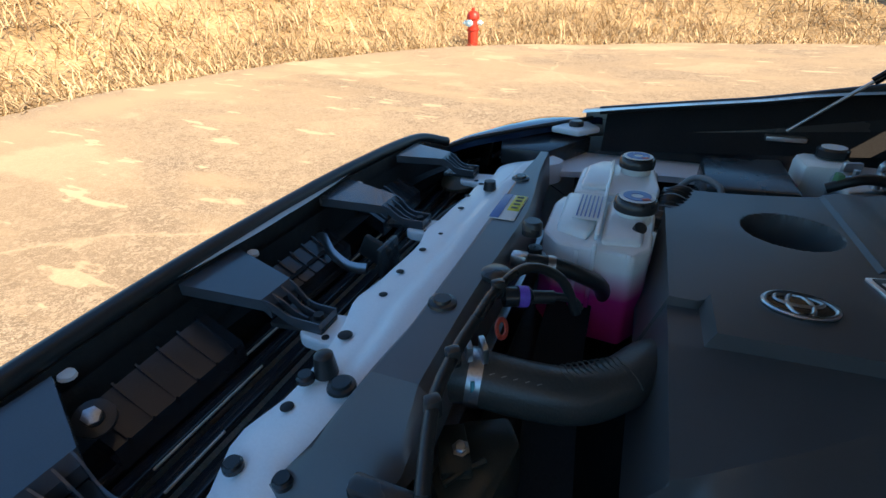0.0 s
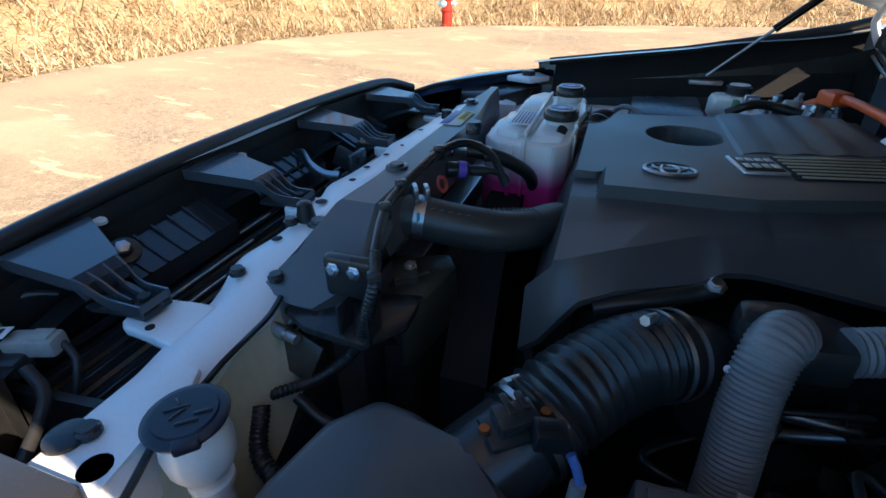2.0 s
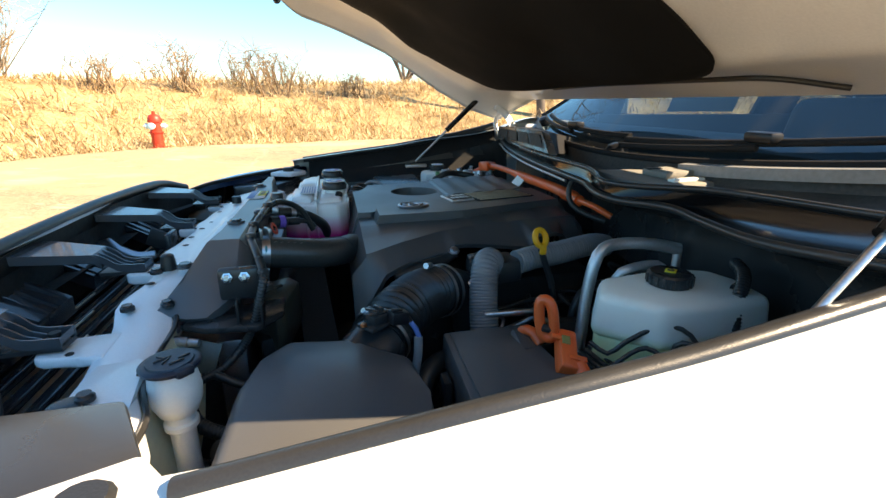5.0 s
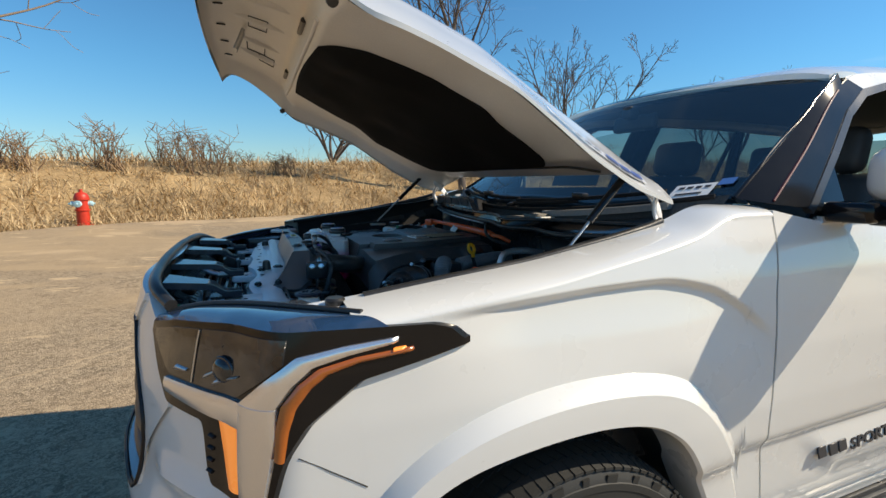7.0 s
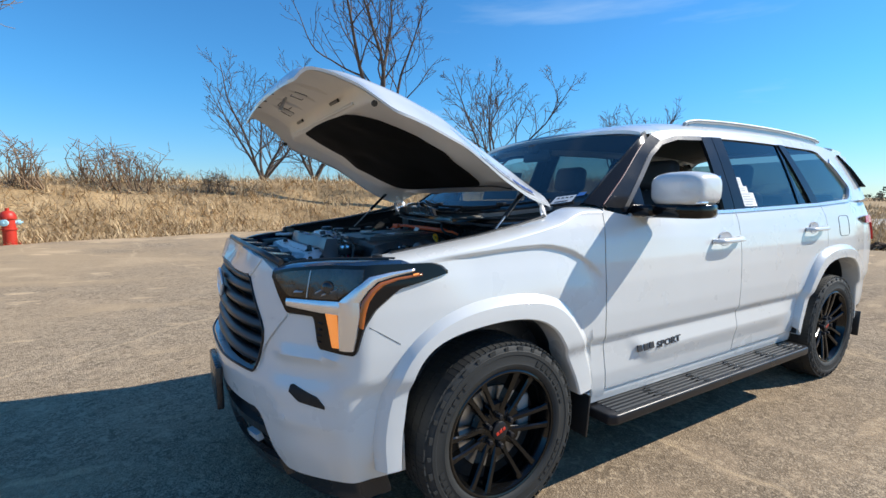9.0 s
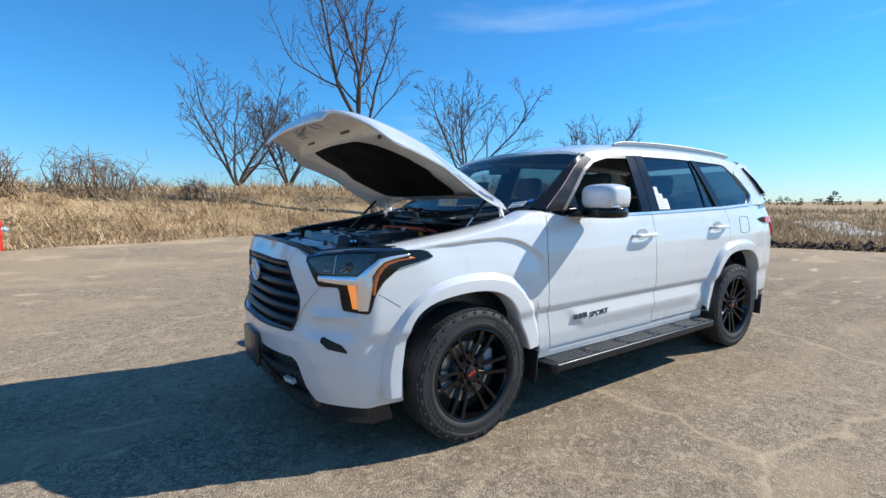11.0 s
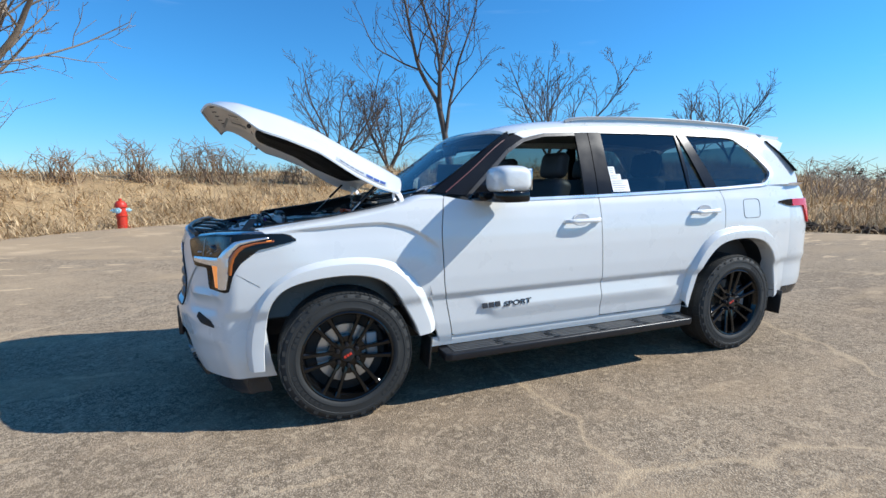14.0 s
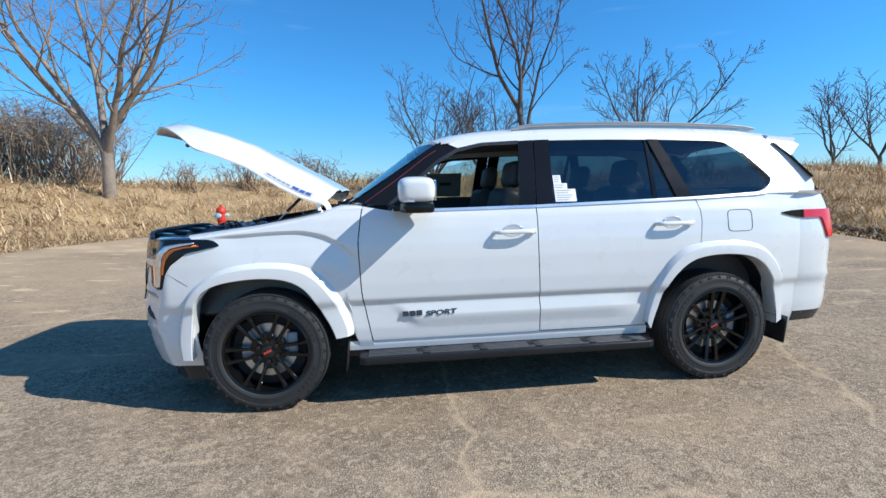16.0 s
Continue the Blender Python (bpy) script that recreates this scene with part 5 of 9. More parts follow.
for sg in (-1, 1):
    lamp = tagged(new("headlamp"), "smoked headlamp with satin chrome and amber strips")
    lamp.parent = car
    columns("housing", L_LOW, L_TOP, *sorted((sg * 0.43, sg * 0.945)), GLOSS, "gloss black lamp housing", out=0.010, nu=130, nv=14, parent=lamp)
    bowl = eased([0.44, 0.447, 0.503, 0.645, 0.70, 0.72], [1.07, 1.062, 1.003, 1.003, 1.072, 1.088], 0.003)
    for s0, s1, shade, label in ((0.448, 0.560, BRONZE, "smoked outer reflector"), (0.566, 0.700, BOWL, "smoked inner reflector")):
        columns("reflector", bowl, lambda s: max(bowl(s) + 0.002, L_TOP(s) - 0.013), *sorted((sg * s0, sg * s1)), shade, label, out=0.0125, nu=26, nv=10, parent=lamp)
    columns("divider", lambda s: 1.004, lambda s: L_TOP(s) - 0.014, *sorted((sg * 0.5612, sg * 0.5642)), STEEL, "thin bright divider", out=0.0145, nu=3, nv=8, parent=lamp)
    for ps, pz, pr in ((0.618, 1.042, 0.022),):
        away = nose_at(sg * ps, pz, 0.02) - nose_at(sg * ps, pz)
        bm = bmesh.new()
        lathe(bm, [(pr * 1.2, 0.002), (pr * 1.15, 0.005), (pr, 0.005), (pr * 0.8, 0.010), (pr * 0.4, 0.0125), (0, 0.013)], along(away, nose_at(sg * ps, pz, 0.011)), n=24)
        part("projector", bm, BOWL, lamp, "round projector lens")
    def facing(name, low, high, material, label, out, n, sg=sg, lamp=lamp):
        lo, hi = line(*[(q[0], 0, q[1]) for q in low]), line(*[(q[0], 0, q[1]) for q in high])
        def fn(u, v):
            p = lo(u).lerp(hi(u), v)
            return nose_at(sg * p.x, p.z, out - 0.003 * (2 * v - 1) ** 2)
        return sheet(name, fn, n, 6, material, lamp, label, skirt=Vector((1, -0.7 * sg, 0)).normalized() * 0.012, smooth=40, flip=sg > 0)
    facing("chrome_blade", [(0.503, 0.968), (0.56, 0.961), (0.613, 0.955), (0.654, 0.953)], [(0.500, 0.995), (0.56, 0.997), (0.615, 0.998), (0.654, 0.999)], SILVER, "satin silver lower strip", 0.019, 20)
    facing("chrome_blade", [(0.661, 0.832), (0.656, 0.90), (0.653, 0.953), (0.651, 0.998)], [(0.691, 0.832), (0.697, 0.90), (0.700, 0.953), (0.698, 1.000)], SILVER, "satin silver upright strip", 0.0205, 30)
    facing("chrome_blade", [(0.651, 0.998), (0.682, 1.046), (0.716, 1.086), (0.77, 1.097), (0.838, 1.104)], [(0.698, 1.000), (0.714, 1.038), (0.737, 1.068), (0.78, 1.082), (0.838, 1.094)], SILVER, "satin silver rising strip", 0.0195, 40)
    for fa, fb in (((0.585, 1.018), (0.628, 1.052)), ((0.604, 1.012), (0.642, 1.036)), ((0.520, 1.016), (0.548, 1.020))):
        facing("reflector_fin", [fa, fb], [(fa[0] + 0.004, fa[1] + 0.010), (fb[0] + 0.003, fb[1] + 0.006)], STEEL, "small bright reflector fin", 0.0165, 8)
    for ra in (0.850, 0.872, 0.894, 0.916):
        facing("housing_rib", [(0.603, ra), (0.612, ra - 0.002)], [(0.603, ra + 0.006), (0.612, ra + 0.004)], SATIN, "", 0.0145, 4)
    facing("turn_signal", [(0.643, 0.838), (0.632, 0.90), (0.620, 0.955)], [(0.6595, 0.838), (0.654, 0.90), (0.649, 0.953)], SIGNAL, "amber turn signal", 0.0165, 20)
    facing("side_marker", [(0.701, 0.914), (0.700, 0.96), (0.705, 1.005), (0.722, 1.040), (0.744, 1.064), (0.79, 1.077), (0.862, 1.085)], [(0.711, 0.908), (0.714, 0.96), (0.721, 1.0), (0.736, 1.032), (0.755, 1.052), (0.797, 1.068), (0.862, 1.076)], AMBER, "amber side marker strip", 0.0165, 50)
    facing("marker_lamp", [(0.838, 1.079), (0.850, 1.081)], [(0.838, 1.086), (0.850, 1.087)], SIGNAL, "small lit amber spot", 0.0185, 6)
    edge = lambda t, sg=sg: nose_at(sg * (0.43 + 0.40 * t), L_TOP(0.43 + 0.40 * t), 0.010)  # noqa: E731
    back = bend((-0.800, sg * 0.590, 1.092), (-0.735, sg * 0.630, 1.112), (-0.655, sg * 0.690, 1.122), (-0.565, sg * 0.775, 1.128), (-0.45, sg * 0.885, 1.132))
    # the lens's blue is the mirrored sky, put into the base colour
    sheet("lens_top", lambda u, v, edge=edge, back=back: edge(u).lerp(back(u), v) + Vector((0, 0, 0.006 * math.sin(math.pi * v))), 30, 8, mat("sky_reflection_lens", (0.016, 0.050, 0.115), 0.08, vary=0.3, grain=30, bump=0.02, coat=0.6), lamp, "clear lamp top with the blue sky reflection in its colour", skirt=(0, 0, -0.02), flip=sg < 0)
    rod("lamp_seal", [back(t) + Vector((0.008, 0, 0.004)) for t in np.linspace(0, 1, 12)], 0.006, RUBBER, car, "black rubber seal behind the headlamp")

# ---- hood, propped open ----
HOOD_TOP = eased([-0.71, -0.685, -0.66, -0.60, -0.51, -0.27, -0.09, 0.09, 0.28, 0.46], [1.812, 1.862, 1.874, 1.878, 1.866, 1.790, 1.718, 1.608, 1.488, 1.368], 0.016)
HOOD_HALF = eased([-0.71, -0.62, -0.52, -0.42, -0.36, 0.0, 0.46], [0.590, 0.655, 0.735, 0.800, 0.815, 0.827, 0.822], 0.015)
HOOD_FALL = eased([-0.71, -0.60, -0.50, -0.40, -0.34, -0.10, 0.11, 0.25, 0.38, 0.46], [0.006, 0.050, 0.095, 0.148, 0.146, 0.150, 0.160, 0.145, 0.10, 0.04], 0.02)


def hood_at(u, v, under=0.0):
    s = 2 * v - 1
    bow = 0.02 * (1 - s * s) * (1 - u) ** 3
    xe = -0.71 + (1.08 + 0.10 * (1 - s ** 4)) * u
    x = xe - bow
    half = HOOD_HALF(xe)
    y = s * half
    crease = 0.016 * step_up((abs(s) - 0.50) / 0.10) * step_up((0.85 - abs(s)) / 0.2)
    z = HOOD_TOP(max(-0.71, xe)) + (0.012 + 0.046 * step_up((u - 0.6) / 0.4)) * (1 - s * s) + crease * u - HOOD_FALL(xe) * (0.12 * step_up((abs(s) - 0.55) / 0.3) + 0.88 * max(0.0, (abs(s) - 0.74) / 0.26) ** 1.12)
    return Vector((x - 0.45 * under, y * (1 - 0.05 * under), z - under))


BADGE_SILVER = mat("silver_badge_foil", (0.62, 0.64, 0.66), 0.35, metal=0.3, vary=0.05)
BADGE_GREY = mat("grey_badge_print", (0.22, 0.24, 0.28), 0.4, vary=0.05)
BADGE_BLUE = mat("blue_badge_print", (0.05, 0.09, 0.28), 0.35, vary=0.05)
hood = tagged(new("hood"), "open white hood held up by gas struts")
hood.parent = car
sheet("outer_skin", lambda u, v: hood_at(u, v), 60, 60, WHITE, hood, "white painted hood skin", skirt=(0.004, 0, -0.012), smooth=50)
# depth of the pressed inner panel below the skin's crown: shallow nose, a step up to the cross beam, a flat tray behind
TRAY = eased([0.0, 0.05, 0.20, 0.235, 0.27, 0.31, 0.84, 0.90, 1.0], [0.012, 0.022, 0.045, 0.052, 0.105, 0.100, 0.100, 0.070, 0.030], 0.008)


def inner_at(u, v, extra=0.0):
    """The underside of the inner panel: flat across, tucked in at the rim."""
    s = abs(2 * v - 1)
    crown = hood_at(u, 0.5).z - hood_at(u, v).z
    deep = max(0.013, TRAY(u) - crown)
    deep = 0.012 + (deep - 0.012) * (1 - step_up((s - 0.86) / 0.12))
    return hood_at(u, v, deep + extra)


sheet("inner_panel", lambda u, v: inner_at(0.010 + 0.980 * u, 0.010 + 0.980 * v), 110, 80, HOOD_IN, hood, "grey-white inner hood panel with pressed ribs", smooth=40, flip=True)
FELT_W = eased([0.0, 0.04, 0.15, 0.30, 0.45, 0.58, 0.66, 0.80, 0.94, 1.0], [0.215, 0.245, 0.285, 0.310, 0.322, 0.350, 0.330, 0.322, 0.300, 0.24], 0.02)


def felt(u, v):
    """The felt pad, set on the inner panel, with quilted dents and a scalloped outline."""
    s = 2 * v - 1
    uu = 0.285 + 0.585 * u - 0.02 * (1 - s * s) * (0.5 - u)
    w = FELT_W(u)
    rim = min(1.0, 9 * min(u, 1 - u, v, 1 - v))
    dent = 0.006 * math.sin(9 * u) * math.sin(11 * v)
    for du, dv in ((0.15, 0.25), (0.15, 0.75), (0.48, 0.42), (0.48, 0.72), (0.75, 0.30)):
        dent -= 0.008 * math.exp(-(((u - du) / 0.07) ** 2 + ((v - dv) / 0.09) ** 2))
    return inner_at(uu, 0.5 + s * w, 0.005 + 0.018 * rim + dent * rim)


sheet("insulator", felt, 60, 50, INSULATOR, hood, "black felt hood insulator", skirt=(0, 0, 0.02), smooth=60, flip=True)
# pressed loops, slits and reinforcing ribs at the front of the inner panel
for va, vb, ua, ub, r in ((0.60, 0.67, 0.115, 0.165, 0.0020), (0.67, 0.74, 0.150, 0.195, 0.0016), (0.40, 0.47, 0.120, 0.165, 0.0016)):
    rod("pressed_loop", [inner_at(uu, vv, 0.001) for uu, vv in ((ua, va), (ua, vb), (ub, vb), (ub, va), (ua, va))], r, DARK, hood, "dark edge of a pressed opening", n=5, smooth_path=False)
for k in range(5):
    v0 = 0.20 + 0.15 * k
    rod("front_slit", [inner_at(0.040, v0, 0.001), inner_at(0.062, v0 + 0.006, 0.001)], 0.003, DARK, hood, "small slit along the front lip", n=5, smooth_path=False)
for v0 in (0.30, 0.42, 0.58, 0.70):
    sheet("pressed_rib", lambda u, v, v0=v0: inner_at(0.075 + 0.14 * u, v0 + 0.022 * (2 * v - 1) * (1 - 0.4 * u), -0.002 + 0.012 * math.sin(math.pi * v) * math.sin(math.pi * u)), 14, 8, HOOD_IN, hood, smooth=60, flip=True)
rod("beam_edge", [inner_at(0.262, v, 0.002) for v in np.linspace(0.18, 0.82, 16)], 0.007, HOOD_IN, hood, "rolled edge of the cross beam", n=8)
bm = bmesh.new()
tube(bm, [hood_at(0.11, 0.485, 0.04), hood_at(0.11, 0.485, 0.10), hood_at(0.11, 0.515, 0.10), hood_at(0.11, 0.515, 0.04)], 0.006, n=8, smooth_path=False)
part("latch_striker", bm, STEEL, hood, "steel latch striker")
for v0, v1 in ((0.27, 0.34), (0.66, 0.73)):
    rod("hood_seal", [inner_at(0.238, v0 + (v1 - v0) * t, 0.004) for t in np.linspace(0, 1, 8)], 0.008, RUBBER, hood, "black rubber hood seal")
rod("washer_hose", [inner_at(0.95, 0.16, 0.006), inner_at(0.90, 0.20, 0.006), inner_at(0.875, 0.26, 0.008), inner_at(0.87, 0.45, 0.006), inner_at(0.88, 0.60, 0.006)], 0.004, RUBBER, hood, "thin black washer hose")
for sg in (-1, 1):
    v = 0.5 + sg * 0.46
    bm = bmesh.new()
    lathe(bm, [(0, 0.004), (0.012, 0.004), (0.012, -0.004), (0, -0.004)], along((0.2, sg * 0.8, -0.5), hood_at(0.245, 0.5 + sg * 0.480, 0.03)), n=12)
    part("rubber_plug", bm, RUBBER, hood)
    # side badge: plain dark blue bars on a silver strip
    def strip(u, v2, sg=sg, a=0.66, b=0.93, lift=0.004, lo=0.925, hi=0.972):
        s = lo + (hi - lo) * v2
        p = hood_at(a + (b - a) * u, 0.5 + sg * s / 2)
        return p + Vector((-0.003, sg * lift, lift))
    sheet("badge_strip", strip, 24, 4, BADGE_SILVER, hood, "silver hood side badge", flip=sg < 0)
    for a0, a1 in ((0.675, 0.70), (0.705, 0.725), (0.73, 0.75), (0.755, 0.775), (0.78, 0.80), (0.815, 0.85), (0.855, 0.885), (0.89, 0.92)):
        big = a0 > 0.81
        sheet("badge_bar", lambda u, v2, a0=a0, a1=a1, big=big, strip=strip: strip(u, v2, a=a0, b=a1, lift=0.006, lo=0.934 if big else 0.941, hi=0.964 if big else 0.957), 4, 2, BADGE_BLUE if big else BADGE_GREY, hood, flip=sg < 0)
    # hinge arm and gas strut
    bm = bmesh.new()
    tube(bm, [(0.36, sg * 0.785, 1.345), (0.345, sg * 0.79, 1.30), (0.37, sg * 0.79, 1.25), (0.42, sg * 0.79, 1.20)], 0.016, n=8, flat=0.35)
    part("hinge", bm, WHITE_IN, hood, "white hinge arm")
    strut = tagged(new("gas_strut"), "black gas strut with a thin polished rod")
    strut.parent = car
    a, b = Vector((0.015, sg * 0.80, 1.155)), Vector((0.265, sg * 0.775, 1.395))
    rod("cylinder", [b.lerp(a, 0.02), b.lerp(a, 0.50)], 0.010, GLOSS, strut, smooth_path=False)
    rod("piston_rod", [b.lerp(a, 0.49), a], 0.0042, STEEL, strut, smooth_path=False)
    bm = bmesh.new()
    box(bm, (0.015, sg * 0.80, 1.140), (0.085, 0.05, 0.012), 0.003)
    box(bm, (0.035, sg * 0.815, 1.155), (0.03, 0.012, 0.03), 0.003)
    part("strut_bracket", bm, ALU, strut, "silver strut bracket")

# ---- wheels ----
def wheel(x, y, sgn, label, spin):
    w = tagged(new("wheel"), label)
    w.parent = car
    w.location = (x, y, 0.386)
    if sgn > 0:
        w.rotation_euler = (0, 0, math.pi)
    turn = Matrix.Rotation(radians(90), 4, "X")  # lathe axis z -> -y (outwards)
    bm = bmesh.new()
    lathe(bm, [(0.255, -0.115), (0.275, -0.130), (0.33, -0.136), (0.362, -0.128), (0.381, -0.114), (0.387, -0.095), (0.387, 0.095), (0.381, 0.114), (0.362, 0.128), (0.352, 0.131), (0.350, 0.1335), (0.335, 0.1345), (0.333, 0.1325), (0.300, 0.1325), (0.296, 0.134), (0.284, 0.132), (0.275, 0.128), (0.266, 0.118), (0.255, 0.110)], turn, n=72)
    tyre = part("tyre", bm, TYRE, w, "black all-terrain tyre", smooth=30)
    bm = bmesh.new()
    rows = ((-0.102, 0.040, 0.0), (-0.054, 0.036, 0.5), (0.0, 0.040, 0.0), (0.054, 0.036, 0.5), (0.102, 0.044, 0.0))
    for zc, width, shift in rows:
        for k in range(90):
            a = 2 * math.pi * (k + shift) / 90
            m = turn @ Matrix.Rotation(a, 4, "Z") @ Matrix.Translation((0.3855, 0, zc)) @ Matrix.Rotation(radians(14 if abs(zc) < 0.1 else 4), 4, "X")
            vs = [bm.verts.new(m @ Vector(((0.0045 if q else -0.010) - (0.008 if abs(zc + h * width / 2) > 0.11 and q else 0), t * 0.0112, h * width / 2))) for q in (0, 1) for t, h in ((-1, -1), (1, -1), (1, 1), (-1, 1))]
            for f in ((4, 5, 6, 7), (0, 1, 5, 4), (1, 2, 6, 5), (2, 3, 7, 6), (3, 0, 4, 7)):
                bm.faces.new([vs[i] for i in f])
    for k in range(32):  # shoulder lugs on the sidewall
        a = 2 * math.pi * k / 32
        m = turn @ Matrix.Rotation(a, 4, "Z") @ Matrix.Translation((0.358, 0, 0.131))
        wd = 0.014 if k % 2 else 0.008
        vs = [bm.verts.new(m @ Vector((r, t * wd, h))) for h in (-0.004, 0.0008) for r, t in ((-0.010, -1), (0.012, -1), (0.010, 1), (-0.010, 1))]
        for f in ((4, 5, 6, 7), (0, 1, 5, 4), (1, 2, 6, 5), (2, 3, 7, 6), (3, 0, 4, 7)):
            bm.faces.new([vs[i] for i in f])
    tagged(part("tread", bm, TYRE, tyre, smooth=20), kind="stuff")
    for k, (a0, n) in enumerate(((58, 8), (160, 6), (238, 8), (340, 6))):  # raised sidewall marks, plain bars
        bm = bmesh.new()
        for j in range(n):
            m = turn @ Matrix.Rotation(radians(a0 - j * 6.2), 4, "Z") @ Matrix.Translation((0.316, 0, 0.1335))
            vs = [bm.verts.new(m @ Vector((r, t * 0.011, h))) for h in (0.0, 0.002) for r, t in ((-0.010, -1), (0.010, -1), (0.010, 1), (-0.010, 1))]
            for f in ((4, 5, 6, 7), (0, 1, 5, 4), (1, 2, 6, 5), (2, 3, 7, 6), (3, 0, 4, 7)):
                bm.faces.new([vs[i] for i in f])
        tagged(part("sidewall_marking", bm, TYRE, tyre, smooth=20), kind="stuff")
    bm = bmesh.new()
    lathe(bm, [(0.262, 0.112), (0.270, 0.117), (0.270, 0.124), (0.264, 0.127), (0.257, 0.124), (0.254, 0.114), (0.247, 0.104), (0.238, 0.06), (0.228, -0.02), (0.232, -0.11), (0.262, -0.118)], turn, n=60)
    rim = part("rim", bm, RIMBLACK, w, "gloss black alloy rim")
    # added near-black disc, stands in for the shade behind the spokes
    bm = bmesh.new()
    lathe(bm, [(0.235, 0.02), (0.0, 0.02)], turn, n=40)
    part("rim_shade_disc", bm, DARK, rim)
    for k in range(6):  # each arm is a pair of near-parallel bars with bevelled faces
        for side in (-1, 1):
            bm = bmesh.new()
            m = turn @ Matrix.Rotation(radians(60 * k + spin), 4, "Z")
            rings = []
            for r, half, off, h, deep in ((0.050, 0.0120, 0.022, 0.076, 0.040), (0.090, 0.0118, 0.027, 0.088, 0.042), (0.150, 0.0115, 0.0325, 0.099, 0.044), (0.215, 0.0125, 0.0385, 0.108, 0.040), (0.246, 0.0165, 0.0430, 0.112, 0.030), (0.262, 0.0260, 0.0480, 0.113, 0.020)):
                rings.append([bm.verts.new(m @ Vector((r, side * off + q * half, h + e * deep))) for q, e in ((-0.7, -1), (0.7, -1), (1, -0.16), (0.62, 0), (-0.62, 0), (-1, -0.16))])
            for a, b in zip(rings, rings[1:]):
                for i in range(6):
                    bm.faces.new((a[i], a[(i + 1) % 6], b[(i + 1) % 6], b[i]))
            bm.faces.new(rings[0][::-1])
            bm.faces.new(rings[-1])
            part("spoke", bm, RIMBLACK, rim, smooth=20)
        # web that joins neighbouring arms near the hub
        bm = bmesh.new()
        prism(bm, [(0.050, -0.030), (0.100, -0.044), (0.116, -0.030), (0.112, 0.0), (0.116, 0.030), (0.100, 0.044), (0.050, 0.030)], 0.040, 0.080, 0.004, turn @ Matrix.Rotation(radians(60 * k + 30 + spin), 4, "Z"), seg=1)
        part("web", bm, RIMBLACK, rim, smooth=20)
    bm = bmesh.new()
    lathe(bm, [(0.088, 0.05), (0.085, 0.074), (0.060, 0.080), (0.042, 0.082), (0, 0.082)], turn, n=36)
    part("hub", bm, RIMBLACK, rim)
    bm = bmesh.new()
    lathe(bm, [(0.040, 0.084), (0.038, 0.094), (0.030, 0.097), (0, 0.097)], turn, n=30)
    part("centre_cap", bm, SATIN, rim, "black centre cap")
    bm = bmesh.new()
    for j in range(3):
        box(bm, ((j - 1) * 0.0165, -0.0975, (j - 1) * 0.0075), (0.0135, 0.002, 0.0150), 0.0012, (0, -22, 0), 1)
    part("red_mark", bm, RED, rim, "small red mark")
    for k in range(6):
        a = radians(60 * k + 30 + spin)
        bm = bmesh.new()
        lathe(bm, [(0.0125, 0.075), (0.0125, 0.100), (0.009, 0.104), (0, 0.104)], turn @ Matrix.Translation((0.064 * math.cos(a), 0.064 * math.sin(a), 0)), n=6)
        part("wheel_nut", bm, SATIN, rim)
    bm = bmesh.new()
    lathe(bm, [(0.06, 0.035), (0.175, 0.035), (0.175, 0.01), (0.06, 0.01)], turn, n=40)
    part("brake_disc", bm, STEEL, w, "steel brake disc")
    bm = bmesh.new()
    box(bm, (0.15, -0.045, 0.03), (0.07, 0.035, 0.17), 0.015)
    part("brake_caliper", bm, mat("grey_caliper", (0.28, 0.29, 0.30), 0.5, metal=0.6), w, "grey brake caliper")
    return w


for wx in (0.0, 3.099):
    wheel(wx, -0.855, -1, "gloss black split-spoke wheel with black tyre", 3 if wx < 1 else 26)
    wheel(wx, 0.855, 1, "gloss black split-spoke wheel with black tyre", 12)

# wheel housings, underbody, mud flaps
for sgn in (-1, 1):
    for arch, x0 in ((ARCH_F, 0), (ARCH_R, 3.1)):
        sheet("wheel_housing", lambda u, v, arch=arch, sgn=sgn: Vector((arch(u).x, sgn * (0.95 - 0.42 * v), arch(u).z + 0.004)), 40, 4, RUBBER, car, "black wheel housing liner", flip=sgn < 0)
        bm = bmesh.new()
        box(bm, (x0 + (0.02 if x0 == 0 else 0), sgn * 0.53, 0.62), (1.1, 0.02, 0.62), 0.004)
        part("wheel_housing_wall", bm, RUBBER, car)
    for x in (0.505, 3.655):
        bm = bmesh.new()
        box(bm, (x, sgn * 0.875, 0.33), (0.012, 0.19, 0.20), 0.004, (0, 6, 0))
        part("mud_flap", bm, RUBBER, car, "black mud flap")
bm = bmesh.new()
box(bm, (1.75, 0, 0.38), (4.4, 1.10, 0.14), 0.03)
part("underbody", bm, DARK, car, "dark underbody")
bm = bmesh.new()
box(bm, (1.58, 0, 0.42), (1.95, 1.72, 0.10), 0.02)
part("floor_pan", bm, DARK, car)

# greyer body white: the shade behind the handles is put into this paint
RECESS = mat("recess_shade_paint", (0.50, 0.51, 0.53), 0.25, vary=0.02, grain=500, bump=0.01, coat=0.8)
BOARD = mat("dusty_board_plastic", (0.085, 0.085, 0.082), 0.55, vary=0.25, grain=300, bump=0.2, patch=9)
